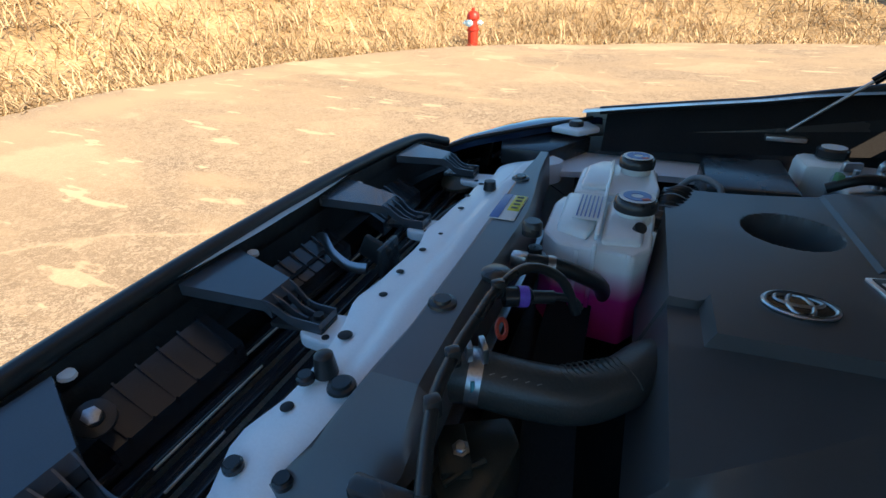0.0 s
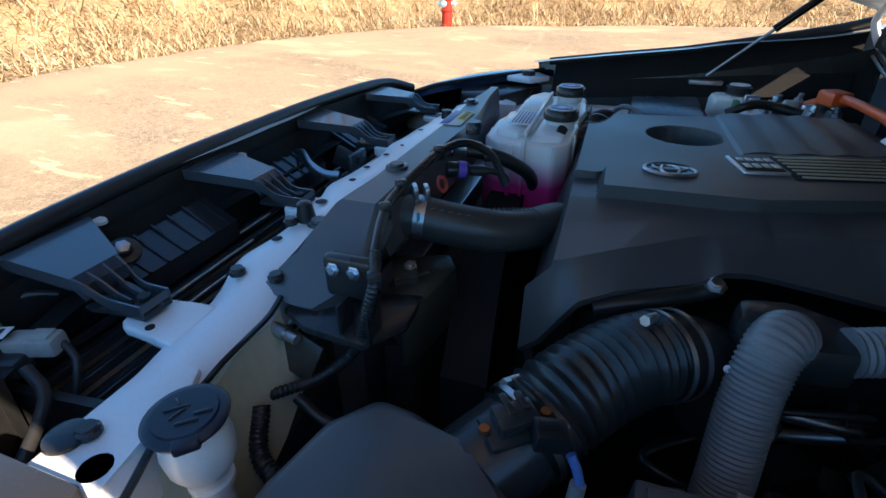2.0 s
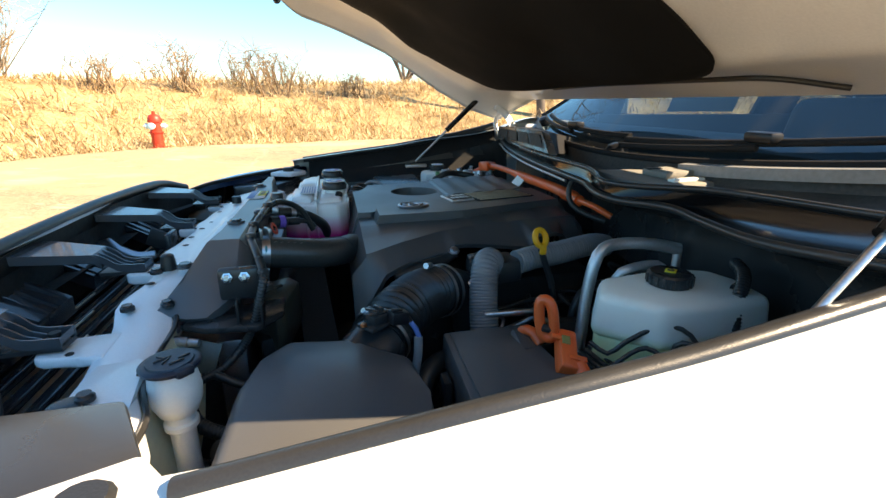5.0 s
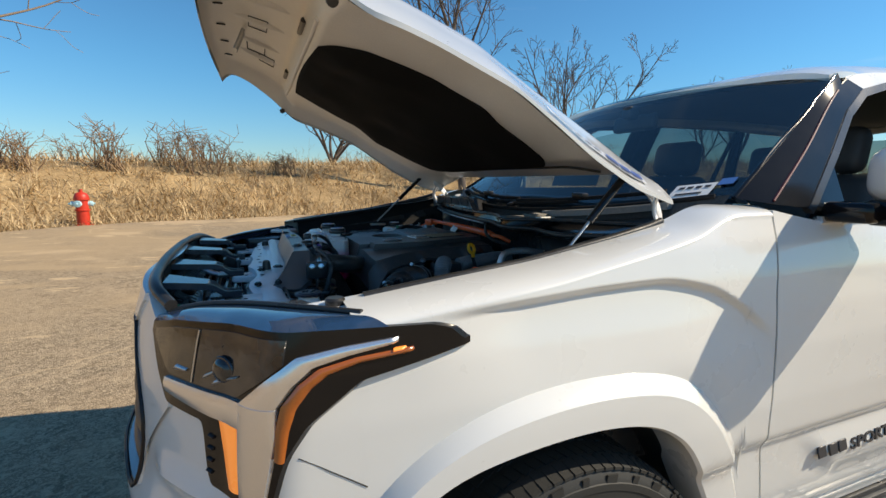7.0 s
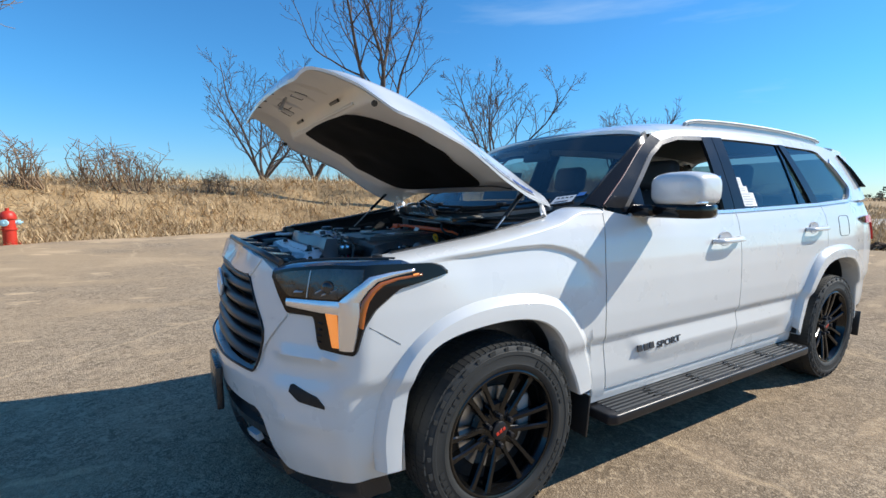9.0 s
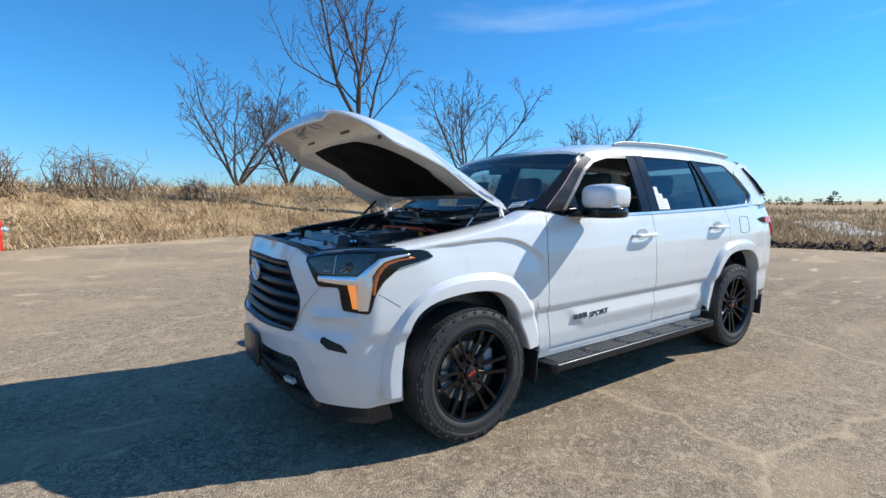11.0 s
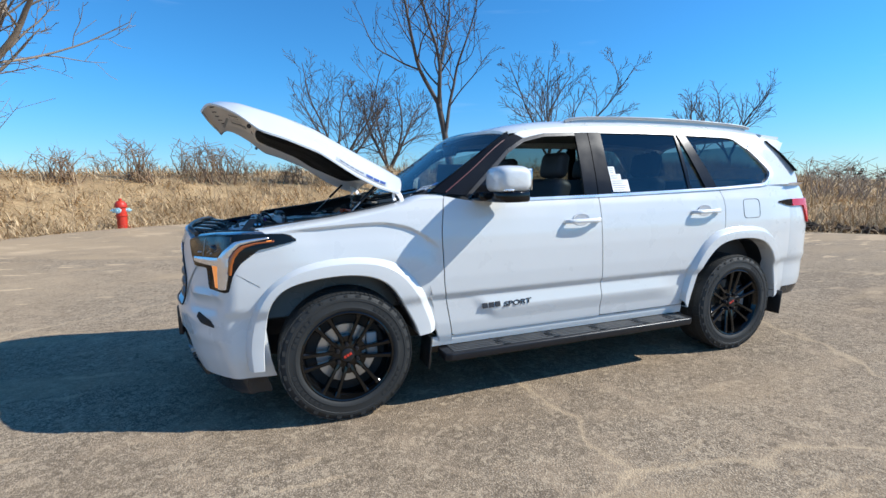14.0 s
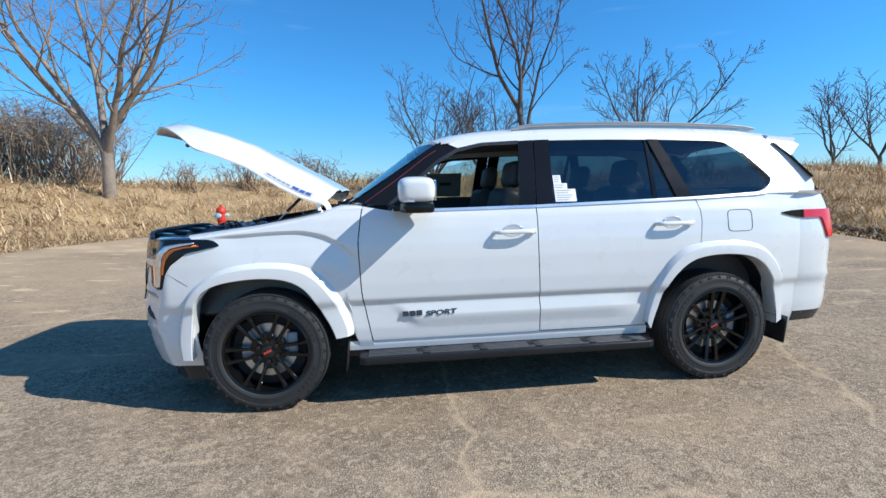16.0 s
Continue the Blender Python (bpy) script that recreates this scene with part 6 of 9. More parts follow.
# ---- running boards, handles, mirrors, lettering, rear lamps ----
for sgn in (-1, 1):
    board = tagged(new("running_board"), "black running board with ribbed step pads")
    board.parent = car
    bm = bmesh.new()
    prism(bm, [(0.60, 0.86), (0.575, 0.90), (0.58, 1.025), (0.62, 1.045), (2.56, 1.045), (2.60, 1.02), (2.605, 0.90), (2.58, 0.86)], 0.286, 0.338, 0.012, Matrix.Diagonal((1, sgn, 1, 1)), seg=3)
    part("step", bm, SATIN, board)
    for k in range(5):  # long grip ribs
        bm = bmesh.new()
        box(bm, (1.59, sgn * (0.905 + 0.027 * k), 0.340), (1.90, 0.013, 0.007), 0.002)
        part("grip_rib", bm, BOARD, board)
    for x in (0.98, 1.36, 1.74, 2.12, 2.42):  # clusters of raised treads
        for k in range(8):
            bm = bmesh.new()
            box(bm, (x + 0.035 * (k % 2), sgn * (0.900 + 0.0165 * k), 0.343), (0.050, 0.011, 0.008), 0.002)
            part("tread_pad", bm, RUBBER, board)
    for x0, z0, door in ((1.485, 1.112, "front"), (2.617, 1.136, "rear")):
        h = tagged(new("door_handle"), "white pull door handle")
        h.parent = car
        wy = half_width(x0 + 0.13, z0)
        pts = [(x0 + 0.005, sgn * (wy + 0.004), z0 - 0.004), (x0 + 0.03, sgn * (wy + 0.042), z0), (x0 + 0.13, sgn * (wy + 0.050), z0 + 0.002), (x0 + 0.235, sgn * (wy + 0.044), z0 + 0.002), (x0 + 0.262, sgn * (wy + 0.004), z0 - 0.002)]
        bm = bmesh.new()
        tube(bm, pts, 0.0165, n=10, step=0.012, flat=0.75)
        part("grip", bm, WHITE, h)
        bm = bmesh.new()
        lathe(bm, [(0, 0.0012), (0.026, 0.0014), (0.034, 0.0022), (0.038, 0.0038), (0.040, 0.0)], along((0, sgn, 0.06), (x0 + 0.13, sgn * (wy + 0.0005), z0 + 0.006)) @ Matrix.Diagonal((1.75, 1.05, 1, 1)), n=32)
        part("handle_recess", bm, RECESS, h, "recess behind the handle, painted darker as shade")
        bm = bmesh.new()
        box(bm, (x0 + 0.262, sgn * (wy + 0.016), z0), (0.040, 0.030, 0.034), 0.010, seg=3)
        part("handle_end", bm, WHITE, h, "white fixed handle end")
    mir = tagged(new("door_mirror"), "white door mirror on a black arm")
    mir.parent = car
    def shell(u, v, sgn=sgn):
        a, b = v * 2 * math.pi, u * math.pi
        def sup(c, e):
            return math.copysign(abs(c) ** e, c)
        cx, cy, cz = 0.968, sgn * 1.096, 1.392
        rx = 0.112 * (1.0 - 0.12 * math.cos(b))
        ring = sup(math.sin(b), 0.42)
        x = cx + rx * ring * sup(math.cos(a), 0.62)
        z = cz + 0.084 * ring * sup(math.sin(a), 0.55)
        return Vector((x, cy + sgn * 0.138 * -sup(math.cos(b), 0.8), max(z, 1.320)))
    sheet("shell", shell, 26, 40, WHITE, mir, "white mirror shell", smooth=50, flip=sgn > 0)
    bm = bmesh.new()
    prism(bm, [(0.872, 0.975), (0.862, 1.135), (0.90, 1.218), (0.985, 1.232), (1.070, 1.208), (1.080, 0.985)], 1.258, 1.327, 0.020, Matrix.Diagonal((1, sgn, 1, 1)), seg=3)
    box(bm, (0.905, sgn * 0.965, 1.292), (0.16, 0.12, 0.055), 0.016, seg=3)
    part("base", bm, GLOSS, mir, "black lower mirror casing and arm")
    bm = bmesh.new()
    box(bm, (0.918, sgn * 1.205, 1.330), (0.060, 0.045, 0.012), 0.004)
    part("signal_strip", bm, CHROME, mir)
    bm = bmesh.new()
    box(bm, (1.078, sgn * 1.096, 1.392), (0.006, 0.21, 0.125), 0.004)
    part("mirror_glass", bm, mat("mirror", (0.9, 0.9, 0.9), 0.02, metal=1.0, vary=0.0, bump=0), mir)
    tail = tagged(new("tail_lamp"), "red tail lamp with a dark tip")
    tail.parent = car
    low, high = bend((3.62, 0, 1.180), (3.74, 0, 1.152), (3.80, 0, 1.145)), bend((3.62, 0, 1.190), (3.70, 0, 1.200), (3.80, 0, 1.203))
    sheet("dark_tip", lambda u, v, sgn=sgn, low=low, high=high: Vector((low(u).lerp(high(u), v).x, sgn * (half_width(low(u).x, low(u).z) + 0.010), low(u).lerp(high(u), v).z)), 16, 4, GLOSS, tail, "gloss black lamp tip", skirt=(0, -sgn * 0.012, 0), flip=sgn > 0)
    def rear_lens(u, v, sgn=sgn):
        s = (0.0 if sgn < 0 else 1.0) + (-sgn) * 0.16 * u
        lo = 1.145 - 0.15 * step_up((u - 0.45) / 0.2)
        p = rear_at(s, lo + (1.203 - lo) * v)
        return p + Vector((0.008, sgn * 0.012, 0))
    sheet("lens", rear_lens, 24, 8, REDLENS, tail, "red lens", skirt=(-0.01, -sgn * 0.012, 0), flip=sgn > 0)
    # fuel door on the driver's side
    if sgn < 0:
        ring = [(3.17 + 0.19 * (0.5 + 0.5 * math.copysign(abs(math.cos(a)) ** 0.35, math.cos(a))), 1.066 + 0.15 * (0.5 + 0.5 * math.copysign(abs(math.sin(a)) ** 0.35, math.sin(a)))) for a in np.linspace(0, 2 * math.pi, 49)]
        rod("fuel_door_gap", [(x, -half_width(x, z) - 0.0005, z) for x, z in ring], 0.0022, DARK, car, "thin gap round the fuel door", smooth_path=False, n=5)


def lettering(text, size, m, material, parent, name, label, depth=0.004):
    """Text as a mesh, from the built-in font."""
    cu = bpy.data.curves.new(name, "FONT")
    cu.body, cu.size, cu.extrude, cu.offset, cu.shear = text, size, depth / 2, 0.0016, 0.12
    tmp = new(name, cu)
    me = bpy.data.meshes.new_from_object(tmp.evaluated_get(bpy.context.evaluated_depsgraph_get()))
    bpy.data.objects.remove(tmp)
    me.materials.clear()
    me.materials.append(material)
    ob = new(name, me)
    ob.parent = parent
    ob.matrix_local = m
    return tagged(ob, label)


# door badge: three plain bars, then the word
side_m = Matrix.Translation((1.020, -0.9575, 0.572)) @ Matrix.Rotation(radians(-2.6), 4, "Y") @ Matrix.Rotation(radians(79), 4, "X")
lettering("SPORT", 0.062, side_m @ Matrix.Diagonal((1.10, 0.72, 1, 1)), INK, car, "door_lettering", "black raised word on the door")
for k in range(3):
    bm = bmesh.new()
    box(bm, (0.888 + k * 0.045, -half_width(0.888 + k * 0.045, 0.5905) - 0.0030, 0.5905 + 0.002 * k), (0.038, 0.005, 0.034), 0.002, (-11, -2.6, 0), 1)
    part("badge_bar", bm, INK, car, "black door badge shape")

# price sheet on the far door window, seen from inside
bm = bmesh.new()
bm.faces.new([bm.verts.new(on_glass(x, z, 1, -0.016)) for x, z in ((1.20, 1.345), (1.56, 1.345), (1.56, 1.575), (1.20, 1.575))])
far_sheet = part("price_sheet", bm, mat("grey_sheet_back", (0.22, 0.24, 0.23), 0.6, vary=0.05), car, "grey paper sheet inside the far door window")
bm = bmesh.new()
bm.faces.new([bm.verts.new(on_glass(x, z, 1, -0.0185)) for x, z in ((1.34, 1.455), (1.46, 1.455), (1.46, 1.485), (1.34, 1.485))])
part("print_bar", bm, INK, far_sheet)

# window sticker, tag on the windshield
for z0, z1, x0, x1 in ((1.425, 1.480, 1.930, 1.985), (1.385, 1.425, 1.930, 2.025), (1.300, 1.385, 1.930, 2.080)):
    bm = bmesh.new()
    c, d = on_glass((x0 + x1) / 2, z0, -1, -0.006), on_glass((x0 + x1) / 2, z1, -1, -0.006)
    vs = [bm.verts.new(on_glass(x, z, -1, -0.007)) for x, z in ((x0, z0), (x1, z0), (x1, z1), (x0, z1))]
    bm.faces.new(vs)
    sticker = part("window_sticker", bm, PAPER, car, "white paper window sticker")
    n = int((z1 - z0) / 0.016)
    for j in range(n):
        z = z0 + 0.010 + j * 0.016
        bm = bmesh.new()
        bm.faces.new([bm.verts.new(on_glass(x, zz, -1, -0.0045)) for x, zz in ((x0 + 0.008, z), (x0 + (x1 - x0) * (0.75 + 0.2 * ((j * 7) % 3 - 1) * 0.5), z), (x0 + (x1 - x0) * (0.75 + 0.2 * ((j * 7) % 3 - 1) * 0.5), z + 0.004), (x0 + 0.008, z + 0.004))])
        part("print_line", bm, mat("grey_print", (0.35, 0.35, 0.36), 0.6, bump=0) if j == 0 else bpy.data.materials["grey_print"], sticker)


def ws_quad(name, u0, u1, v0, v1, material, label="", lift=0.004, parent=None):
    bm = bmesh.new()
    bm.faces.new([bm.verts.new(windshield_at(u, v) + Vector((-0.5, 0, 0.85)).normalized() * lift) for u, v in ((u0, v0), (u1, v0), (u1, v1), (u0, v1))])
    return part(name, bm, material, parent or car, label)


tag = ws_quad("stock_tag", 0.040, 0.102, 0.03, 0.125, PAPER, "white paper tag with blue corner on the windshield")
ws_quad("tag_corner", 0.016, 0.038, 0.10, 0.145, BLUE, "", 0.005, tag)
for k in range(4):
    ws_quad("print_bar", 0.046 + 0.013 * k, 0.055 + 0.013 * k, 0.092, 0.108, INK, "", 0.0055, tag)
ws_quad("print_bar", 0.052, 0.092, 0.052, 0.064, INK, "", 0.0055, tag)

# ---- engine bay: walls, cowl, front frame ----
def thing_part(name, label):
    ob = tagged(new(name), label)
    ob.parent = car
    return ob


def block(name, c, s, material, parent, label="", bevel=0.005, rot=None, taper=1.0, seg=2):
    bm = bmesh.new()
    box(bm, c, s, bevel, rot, seg, taper)
    return part(name, bm, material, parent, label)


def slab(name, outline, z0, z1, material, parent, label="", bevel=0.006, taper=1.0, m=None, seg=2):
    bm = bmesh.new()
    prism(bm, outline, z0, z1, bevel, m, taper, seg)
    return part(name, bm, material, parent, label)


def turned(name, profile, at, way, material, parent, label="", n=24):
    bm = bmesh.new()
    lathe(bm, profile, along(way, at), n)
    return part(name, bm, material, parent, label)


def bolt(at, way, parent, r=0.008, material=None, label=""):
    return turned("bolt", [(r * 1.5, 0), (r * 1.5, 0.002), (r, 0.0025), (r, r * 0.9), (r * 0.8, r * 1.05), (0, r * 1.05)], at, way, material or STEEL, parent, label, n=6)


SHUTTER = mat("shiny_shutter_plastic", (0.026, 0.026, 0.029), 0.16, vary=0.15, grain=900, bump=0.03, coat=0.3)
BRACKET = mat("satin_bracket_plastic", (0.060, 0.063, 0.072), 0.25, vary=0.1, grain=1200, bump=0.02, coat=0.5, spec=0.7)
# the floor's colour already holds the deep shade of the bay
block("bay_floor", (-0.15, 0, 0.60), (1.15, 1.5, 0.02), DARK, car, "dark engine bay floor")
block("firewall", (0.455, 0, 0.88), (0.03, 1.56, 0.66), BLACK, car, "black firewall")
for sg in (-1, 1):
    sheet("inner_apron", lambda u, v, sg=sg: Vector((-0.46 + 0.86 * u, sg * (0.80 - 0.03 * math.sin(math.pi * v)), 0.62 + (FENDER_TOP(-0.46 + 0.86 * u) - 0.66) * v)), 24, 6, BLACK, car, "black inner fender liner", flip=sg > 0)
    rod("fender_seal", [(x, sg * (0.800 if sg < 0 else 0.838), FENDER_TOP(x) - 0.004 + (0 if sg < 0 else 0.026)) for x in np.linspace(-0.42, 0.36, 16)], 0.011, RUBBER, car, "black rubber seal along the fender top")
    # upper liner plate standing on the apron
    low = lambda t, sg=sg: Vector((-0.40 + 0.74 * t, sg * 0.770, 1.075 + 0.05 * t))  # noqa: E731
    top = lambda t, sg=sg: Vector((-0.40 + 0.76 * t, sg * 0.838, FENDER_TOP(-0.40 + 0.76 * t) + 0.018))  # noqa: E731
    if sg > 0:
        sheet("fender_liner_plate", between(low, top), 30, 6, COWL, car, "black plastic fender liner plate", skirt=(0, 0.01, 0), flip=False)
        slab("apron_flange", [(-0.50, 0.60), (-0.30, 0.66), (0.36, 0.68), (0.36, 0.78), (-0.50, 0.80)], 1.045, 1.060, WHITE_IN, car, "white painted apron flange")
    else:
        slab("apron_flange", [(-0.50, -0.80), (0.34, -0.79), (0.34, -0.74), (-0.50, -0.74)], 1.00, 1.015, WHITE_IN, car, "white painted apron flange")
    slab("lamp_carrier", [(-0.64, sg * 0.62), (-0.52, sg * 0.62), (-0.43, sg * 0.80), (-0.50, sg * 0.84), (-0.66, sg * 0.70)], 1.06, 1.105, BLACK, car, "black headlamp carrier")
    bm = bmesh.new()
    lathe(bm, [(0.020, 0.0), (0.020, 0.014), (0.016, 0.018), (0, 0.018)], Matrix.Translation((-0.475, sg * 0.795, 1.128)), n=14)
    part("hood_bumper", bm, RUBBER, car, "black rubber hood stop")
    slab("hood_stop_bracket", [(-0.54, sg * 0.77), (-0.46, sg * 0.74), (-0.41, sg * 0.80), (-0.45, sg * 0.86), (-0.50, sg * 0.84)], 1.115, 1.132, WHITE_IN, car, "white painted bracket")

# cowl: rubber seal along the bay, black apron rising to a wavy rim, open tray behind it
SEAL = [(0.37, 0.775, 1.232), (0.30, 0.50, 1.226), (0.25, 0.25, 1.225), (0.222, 0.05, 1.225), (0.204, -0.12, 1.225), (0.193, -0.205, 1.225), (0.166, -0.285, 1.224), (0.154, -0.34, 1.224), (0.162, -0.39, 1.224), (0.192, -0.425, 1.224), (0.206, -0.465, 1.223), (0.192, -0.54, 1.222), (0.176, -0.65, 1.225), (0.20, -0.775, 1.235)]
RIM = [(0.372, 0.79, 1.256), (0.30, 0.50, 1.252), (0.245, 0.22, 1.251), (0.222, 0.02, 1.251), (0.216, -0.15, 1.251), (0.196, -0.235, 1.250), (0.164, -0.310, 1.248), (0.162, -0.350, 1.248), (0.182, -0.390, 1.249), (0.228, -0.425, 1.250), (0.270, -0.465, 1.251), (0.300, -0.55, 1.252), (0.325, -0.66, 1.254), (0.36, -0.78, 1.258)]
seal_line, rim_line = bend(*SEAL), bend(*RIM)
rod("cowl_seal", SEAL, 0.0065, RUBBER, car, "black rubber seal along the cowl edge")
rod("seal_lip", [Vector(q) + Vector((-0.008, 0, -0.010)) for q in SEAL[:5]], 0.0035, STEEL, car, "bare metal edge under the seal")
sheet("cowl_apron", lambda u, v: seal_line(u).lerp(rim_line(u), v) + Vector((0.004, 0, -0.010 * math.sin(math.pi * v))), 90, 8, GLOSS, car, "glossy black cowl apron", flip=True, smooth=60)
sheet("cowl_front", lambda u, v: seal_line(u) + Vector((0.005 + 0.14 * step_up(v / 0.4), 0, -0.008 - 0.03 * step_up(v / 0.3) - 0.24 * max(0.0, v - 0.35))), 60, 12, BLACK, car, "black cowl front wall")
rod("cowl_rim", RIM, 0.0052, BLACK, car, "raised wavy black rim of the cowl tray", n=10)
tray_back = lambda u: windshield_at(1 - u, 0.0) + Vector((-0.012, 0, 0.010))  # noqa: E731
sheet("cowl_tray", lambda u, v: rim_line(u).lerp(tray_back(u), v) - Vector((0, 0, 0.034 * min(1.0, 6 * v, 6 * (1 - v)))), 60, 24, mat("dusty_black_plastic", (0.030, 0.030, 0.030), 0.55, vary=0.3, grain=140, bump=0.1, patch=6, col2=(0.075, 0.072, 0.066)), car, "dusty black cowl tray", flip=True)
rod("tray_edge", [tray_back(u) for u in np.linspace(0.25, 0.98, 20)], 0.008, COWL, car, "black rear edge of the cowl tray", n=8)
louvres = thing_part("cowl_louvre_panel", "black louvred air inlet in the cowl")
LP = (Vector((0.312, 0.66, 1.254)), Vector((0.226, 0.03, 1.258)), Vector((0.300, 0.62, 1.298)), Vector((0.268, 0.17, 1.306)))
louvre_at = lambda u, v: LP[0].lerp(LP[1], u).lerp(LP[2].lerp(LP[3], u), v)  # noqa: E731
sheet("face", louvre_at, 8, 4, BLACK, louvres, skirt=(0.02, 0, -0.004), flip=True)
for k in range(4):
    sheet("opening", lambda u, v, k=k: louvre_at(0.07 + 0.225 * (k + 0.84 * u), 0.18 + 0.64 * v) + Vector((-0.003, -0.001, 0.001)), 2, 2, DARK, louvres, "dark louvre opening", flip=True)
sheet("top", lambda u, v: LP[2].lerp(LP[3], u).lerp(Vector((0.47, 0.66, 1.290)).lerp(Vector((0.43, 0.30, 1.276)), u), v), 8, 6, COWL, louvres, flip=True)
sheet("side", lambda u, v: LP[1].lerp(Vector((0.41, 0.24, 1.235)), u).lerp(LP[3].lerp(Vector((0.43, 0.30, 1.278)), u), v), 8, 3, COWL, louvres, skirt=(0, 0.008, 0))
PAD = mat("grey_dusty_pad", (0.40, 0.38, 0.34), 0.85, vary=0.45, grain=160, bump=0.4, patch=20, col2=(0.20, 0.19, 0.17))
pad = thing_part("cowl_filter_pad", "grey speckled pad with a box lying in the cowl tray")
slab("pad", [(0.238, -0.395), (0.222, -0.30), (0.236, -0.17), (0.310, -0.18), (0.385, -0.21), (0.360, -0.37)], 1.222, 1.246, PAD, pad, "", 0.006)
slab("lid", [(0.290, -0.325), (0.288, -0.255), (0.352, -0.245), (0.362, -0.315)], 1.246, 1.259, PAD, pad, "", 0.004)
block("slot", (0.300, -0.275, 1.260), (0.030, 0.012, 0.003), DARK, pad, "dark slot", 0.001, (0, 0, -8))
# pale block added in place of a streak of sun across the pad
block("strip", (0.318, -0.345, 1.248), (0.075, 0.016, 0.006), MILKY, pad, "pale bar painted as a streak of sunlight on the pad", 0.002, (0, 0, 8))
sheet("cowl_side_panel", lambda u, v: windshield_at(0.335 - 0.26 * u, 0.0) + Vector((-0.040 + 0.036 * v, 0, 0.006 + 0.004 * v)), 20, 3, mat("dusty_grey_plastic", (0.22, 0.22, 0.22), 0.6, vary=0.2, grain=120, bump=0.1), car, "dusty grey panel below the windshield", skirt=(0, 0, -0.02), flip=True)
slab("windshield_corner_cap", [(0.43, 0.70), (0.50, 0.69), (0.57, 0.78), (0.47, 0.80)], 1.255, 1.300, mat("pale_corner_foam", (0.55, 0.53, 0.49), 0.7, vary=0.1), car, "pale corner cover by the windshield", 0.014, 0.8)
for sg, y0, y1 in ((1, 0.66, -0.02), (-1, -0.02, -0.66)):
    wiper = thing_part("wiper", "black windshield wiper")
    lie = lambda t, v, y0=y0, y1=y1: windshield_at(0.5 + (y0 + (y1 - y0) * t) / 1.68, v)  # noqa: E731
    rod("blade", [lie(t, 0.060 + 0.015 * t) + Vector((-0.008, 0, 0.012)) for t in np.linspace(0, 1, 10)], 0.008, COWL, wiper, flat=0.7)
    rod("arm", [lie(t, 0.030 + 0.030 * t) + Vector((-0.008, 0, 0.014)) for t in np.linspace(0, 0.55, 8)], 0.007, COWL, wiper)
    block("bracket", lie(0.55, 0.072) + Vector((-0.014, 0, 0.020)), (0.030, 0.060, 0.020), SATIN, wiper, "", 0.006)
    turned("pivot", [(0.020, -0.02), (0.020, 0.006), (0.012, 0.012), (0, 0.012)], lie(0.0, 0.02) + Vector((-0.01, 0, 0.010)), (-0.4, 0, 0.9), SATIN, wiper)

for sg in (-1, 1):
    bm = bmesh.new()
    tube(bm, [(0.330, sg * 0.745, 1.372), (0.365, sg * 0.748, 1.345), (0.400, sg * 0.750, 1.300), (0.412, sg * 0.752, 1.255), (0.430, sg * 0.755, 1.215)], 0.022, n=8, flat=0.32)
    part("hood_hinge", bm, WHITE_IN, car, "white painted curved hood hinge arm")
    for hz in (1.258, 1.300):
        bolt((0.402, sg * 0.741, hz), (-0.3, -sg, 0), car, 0.009, STEEL, "zinc hinge bolt")

# crossmember over the radiator, painted with the body
beam = thing_part("radiator_crossmember", "white painted radiator support beam with bolt holes")


def beam_at(u, v):
    y = -0.66 + 1.30 * u
    wave = 0.004 * math.sin(y * 21)
    x0 = -0.602 - 0.023 * (1 - step_up((abs(y) - 0.1) / 0.36)) + 0.035 * step_up((abs(y) - 0.46) / 0.18) - 0.010 * math.sin(y * 14) ** 8
    x1 = -0.520 + 0.040 * step_up((abs(y) - 0.42) / 0.2)
    near = step_up((-0.275 - y) / 0.07)
    x0 -= 0.016 * near
    x1 = x1 * (1 - near) + (x0 + 0.072) * near
    z = 1.112 - 0.010 * (2 * v - 1) ** 2 - 0.030 * (step_up((y - 0.45) / 0.2) if y > 0 else step_up((-0.27 - y) / 0.14)) + 0.008 * step_up((v - 0.5) * 8) * (y > -0.25)
    return Vector((x0 + (x1 - x0) * v + wave * (1 - v), y, z))


sheet("beam_top", beam_at, 70, 14, WHITE_IN, beam, skirt=(0, 0, -0.05), flip=True)
BRACKET_Y = ((-0.443, 0.020), (-0.157, 0.004), (0.157, -0.004), (0.445, -0.020))
for y, skew in BRACKET_Y:
    slab("beam_tab", [(-0.686, y - 0.010), (-0.682, y - 0.022), (-0.672, y - 0.028), (-0.630, y - 0.030), (-0.600, y - 0.036), (-0.600, y + 0.036), (-0.630, y + 0.030), (-0.672, y + 0.028), (-0.682, y + 0.022), (-0.686, y + 0.010)], 1.066, 1.086 - 0.006 * (abs(y) > 0.3), WHITE_IN, beam, "white painted tab", 0.005, seg=3)
    turned("tab_hole", [(0.005, 0), (0.005, 0.0012), (0, 0.0013)], (-0.643, y - 0.020, 1.086 - 0.006 * (abs(y) > 0.3)), (0, 0, 1), DARK, beam, n=10)
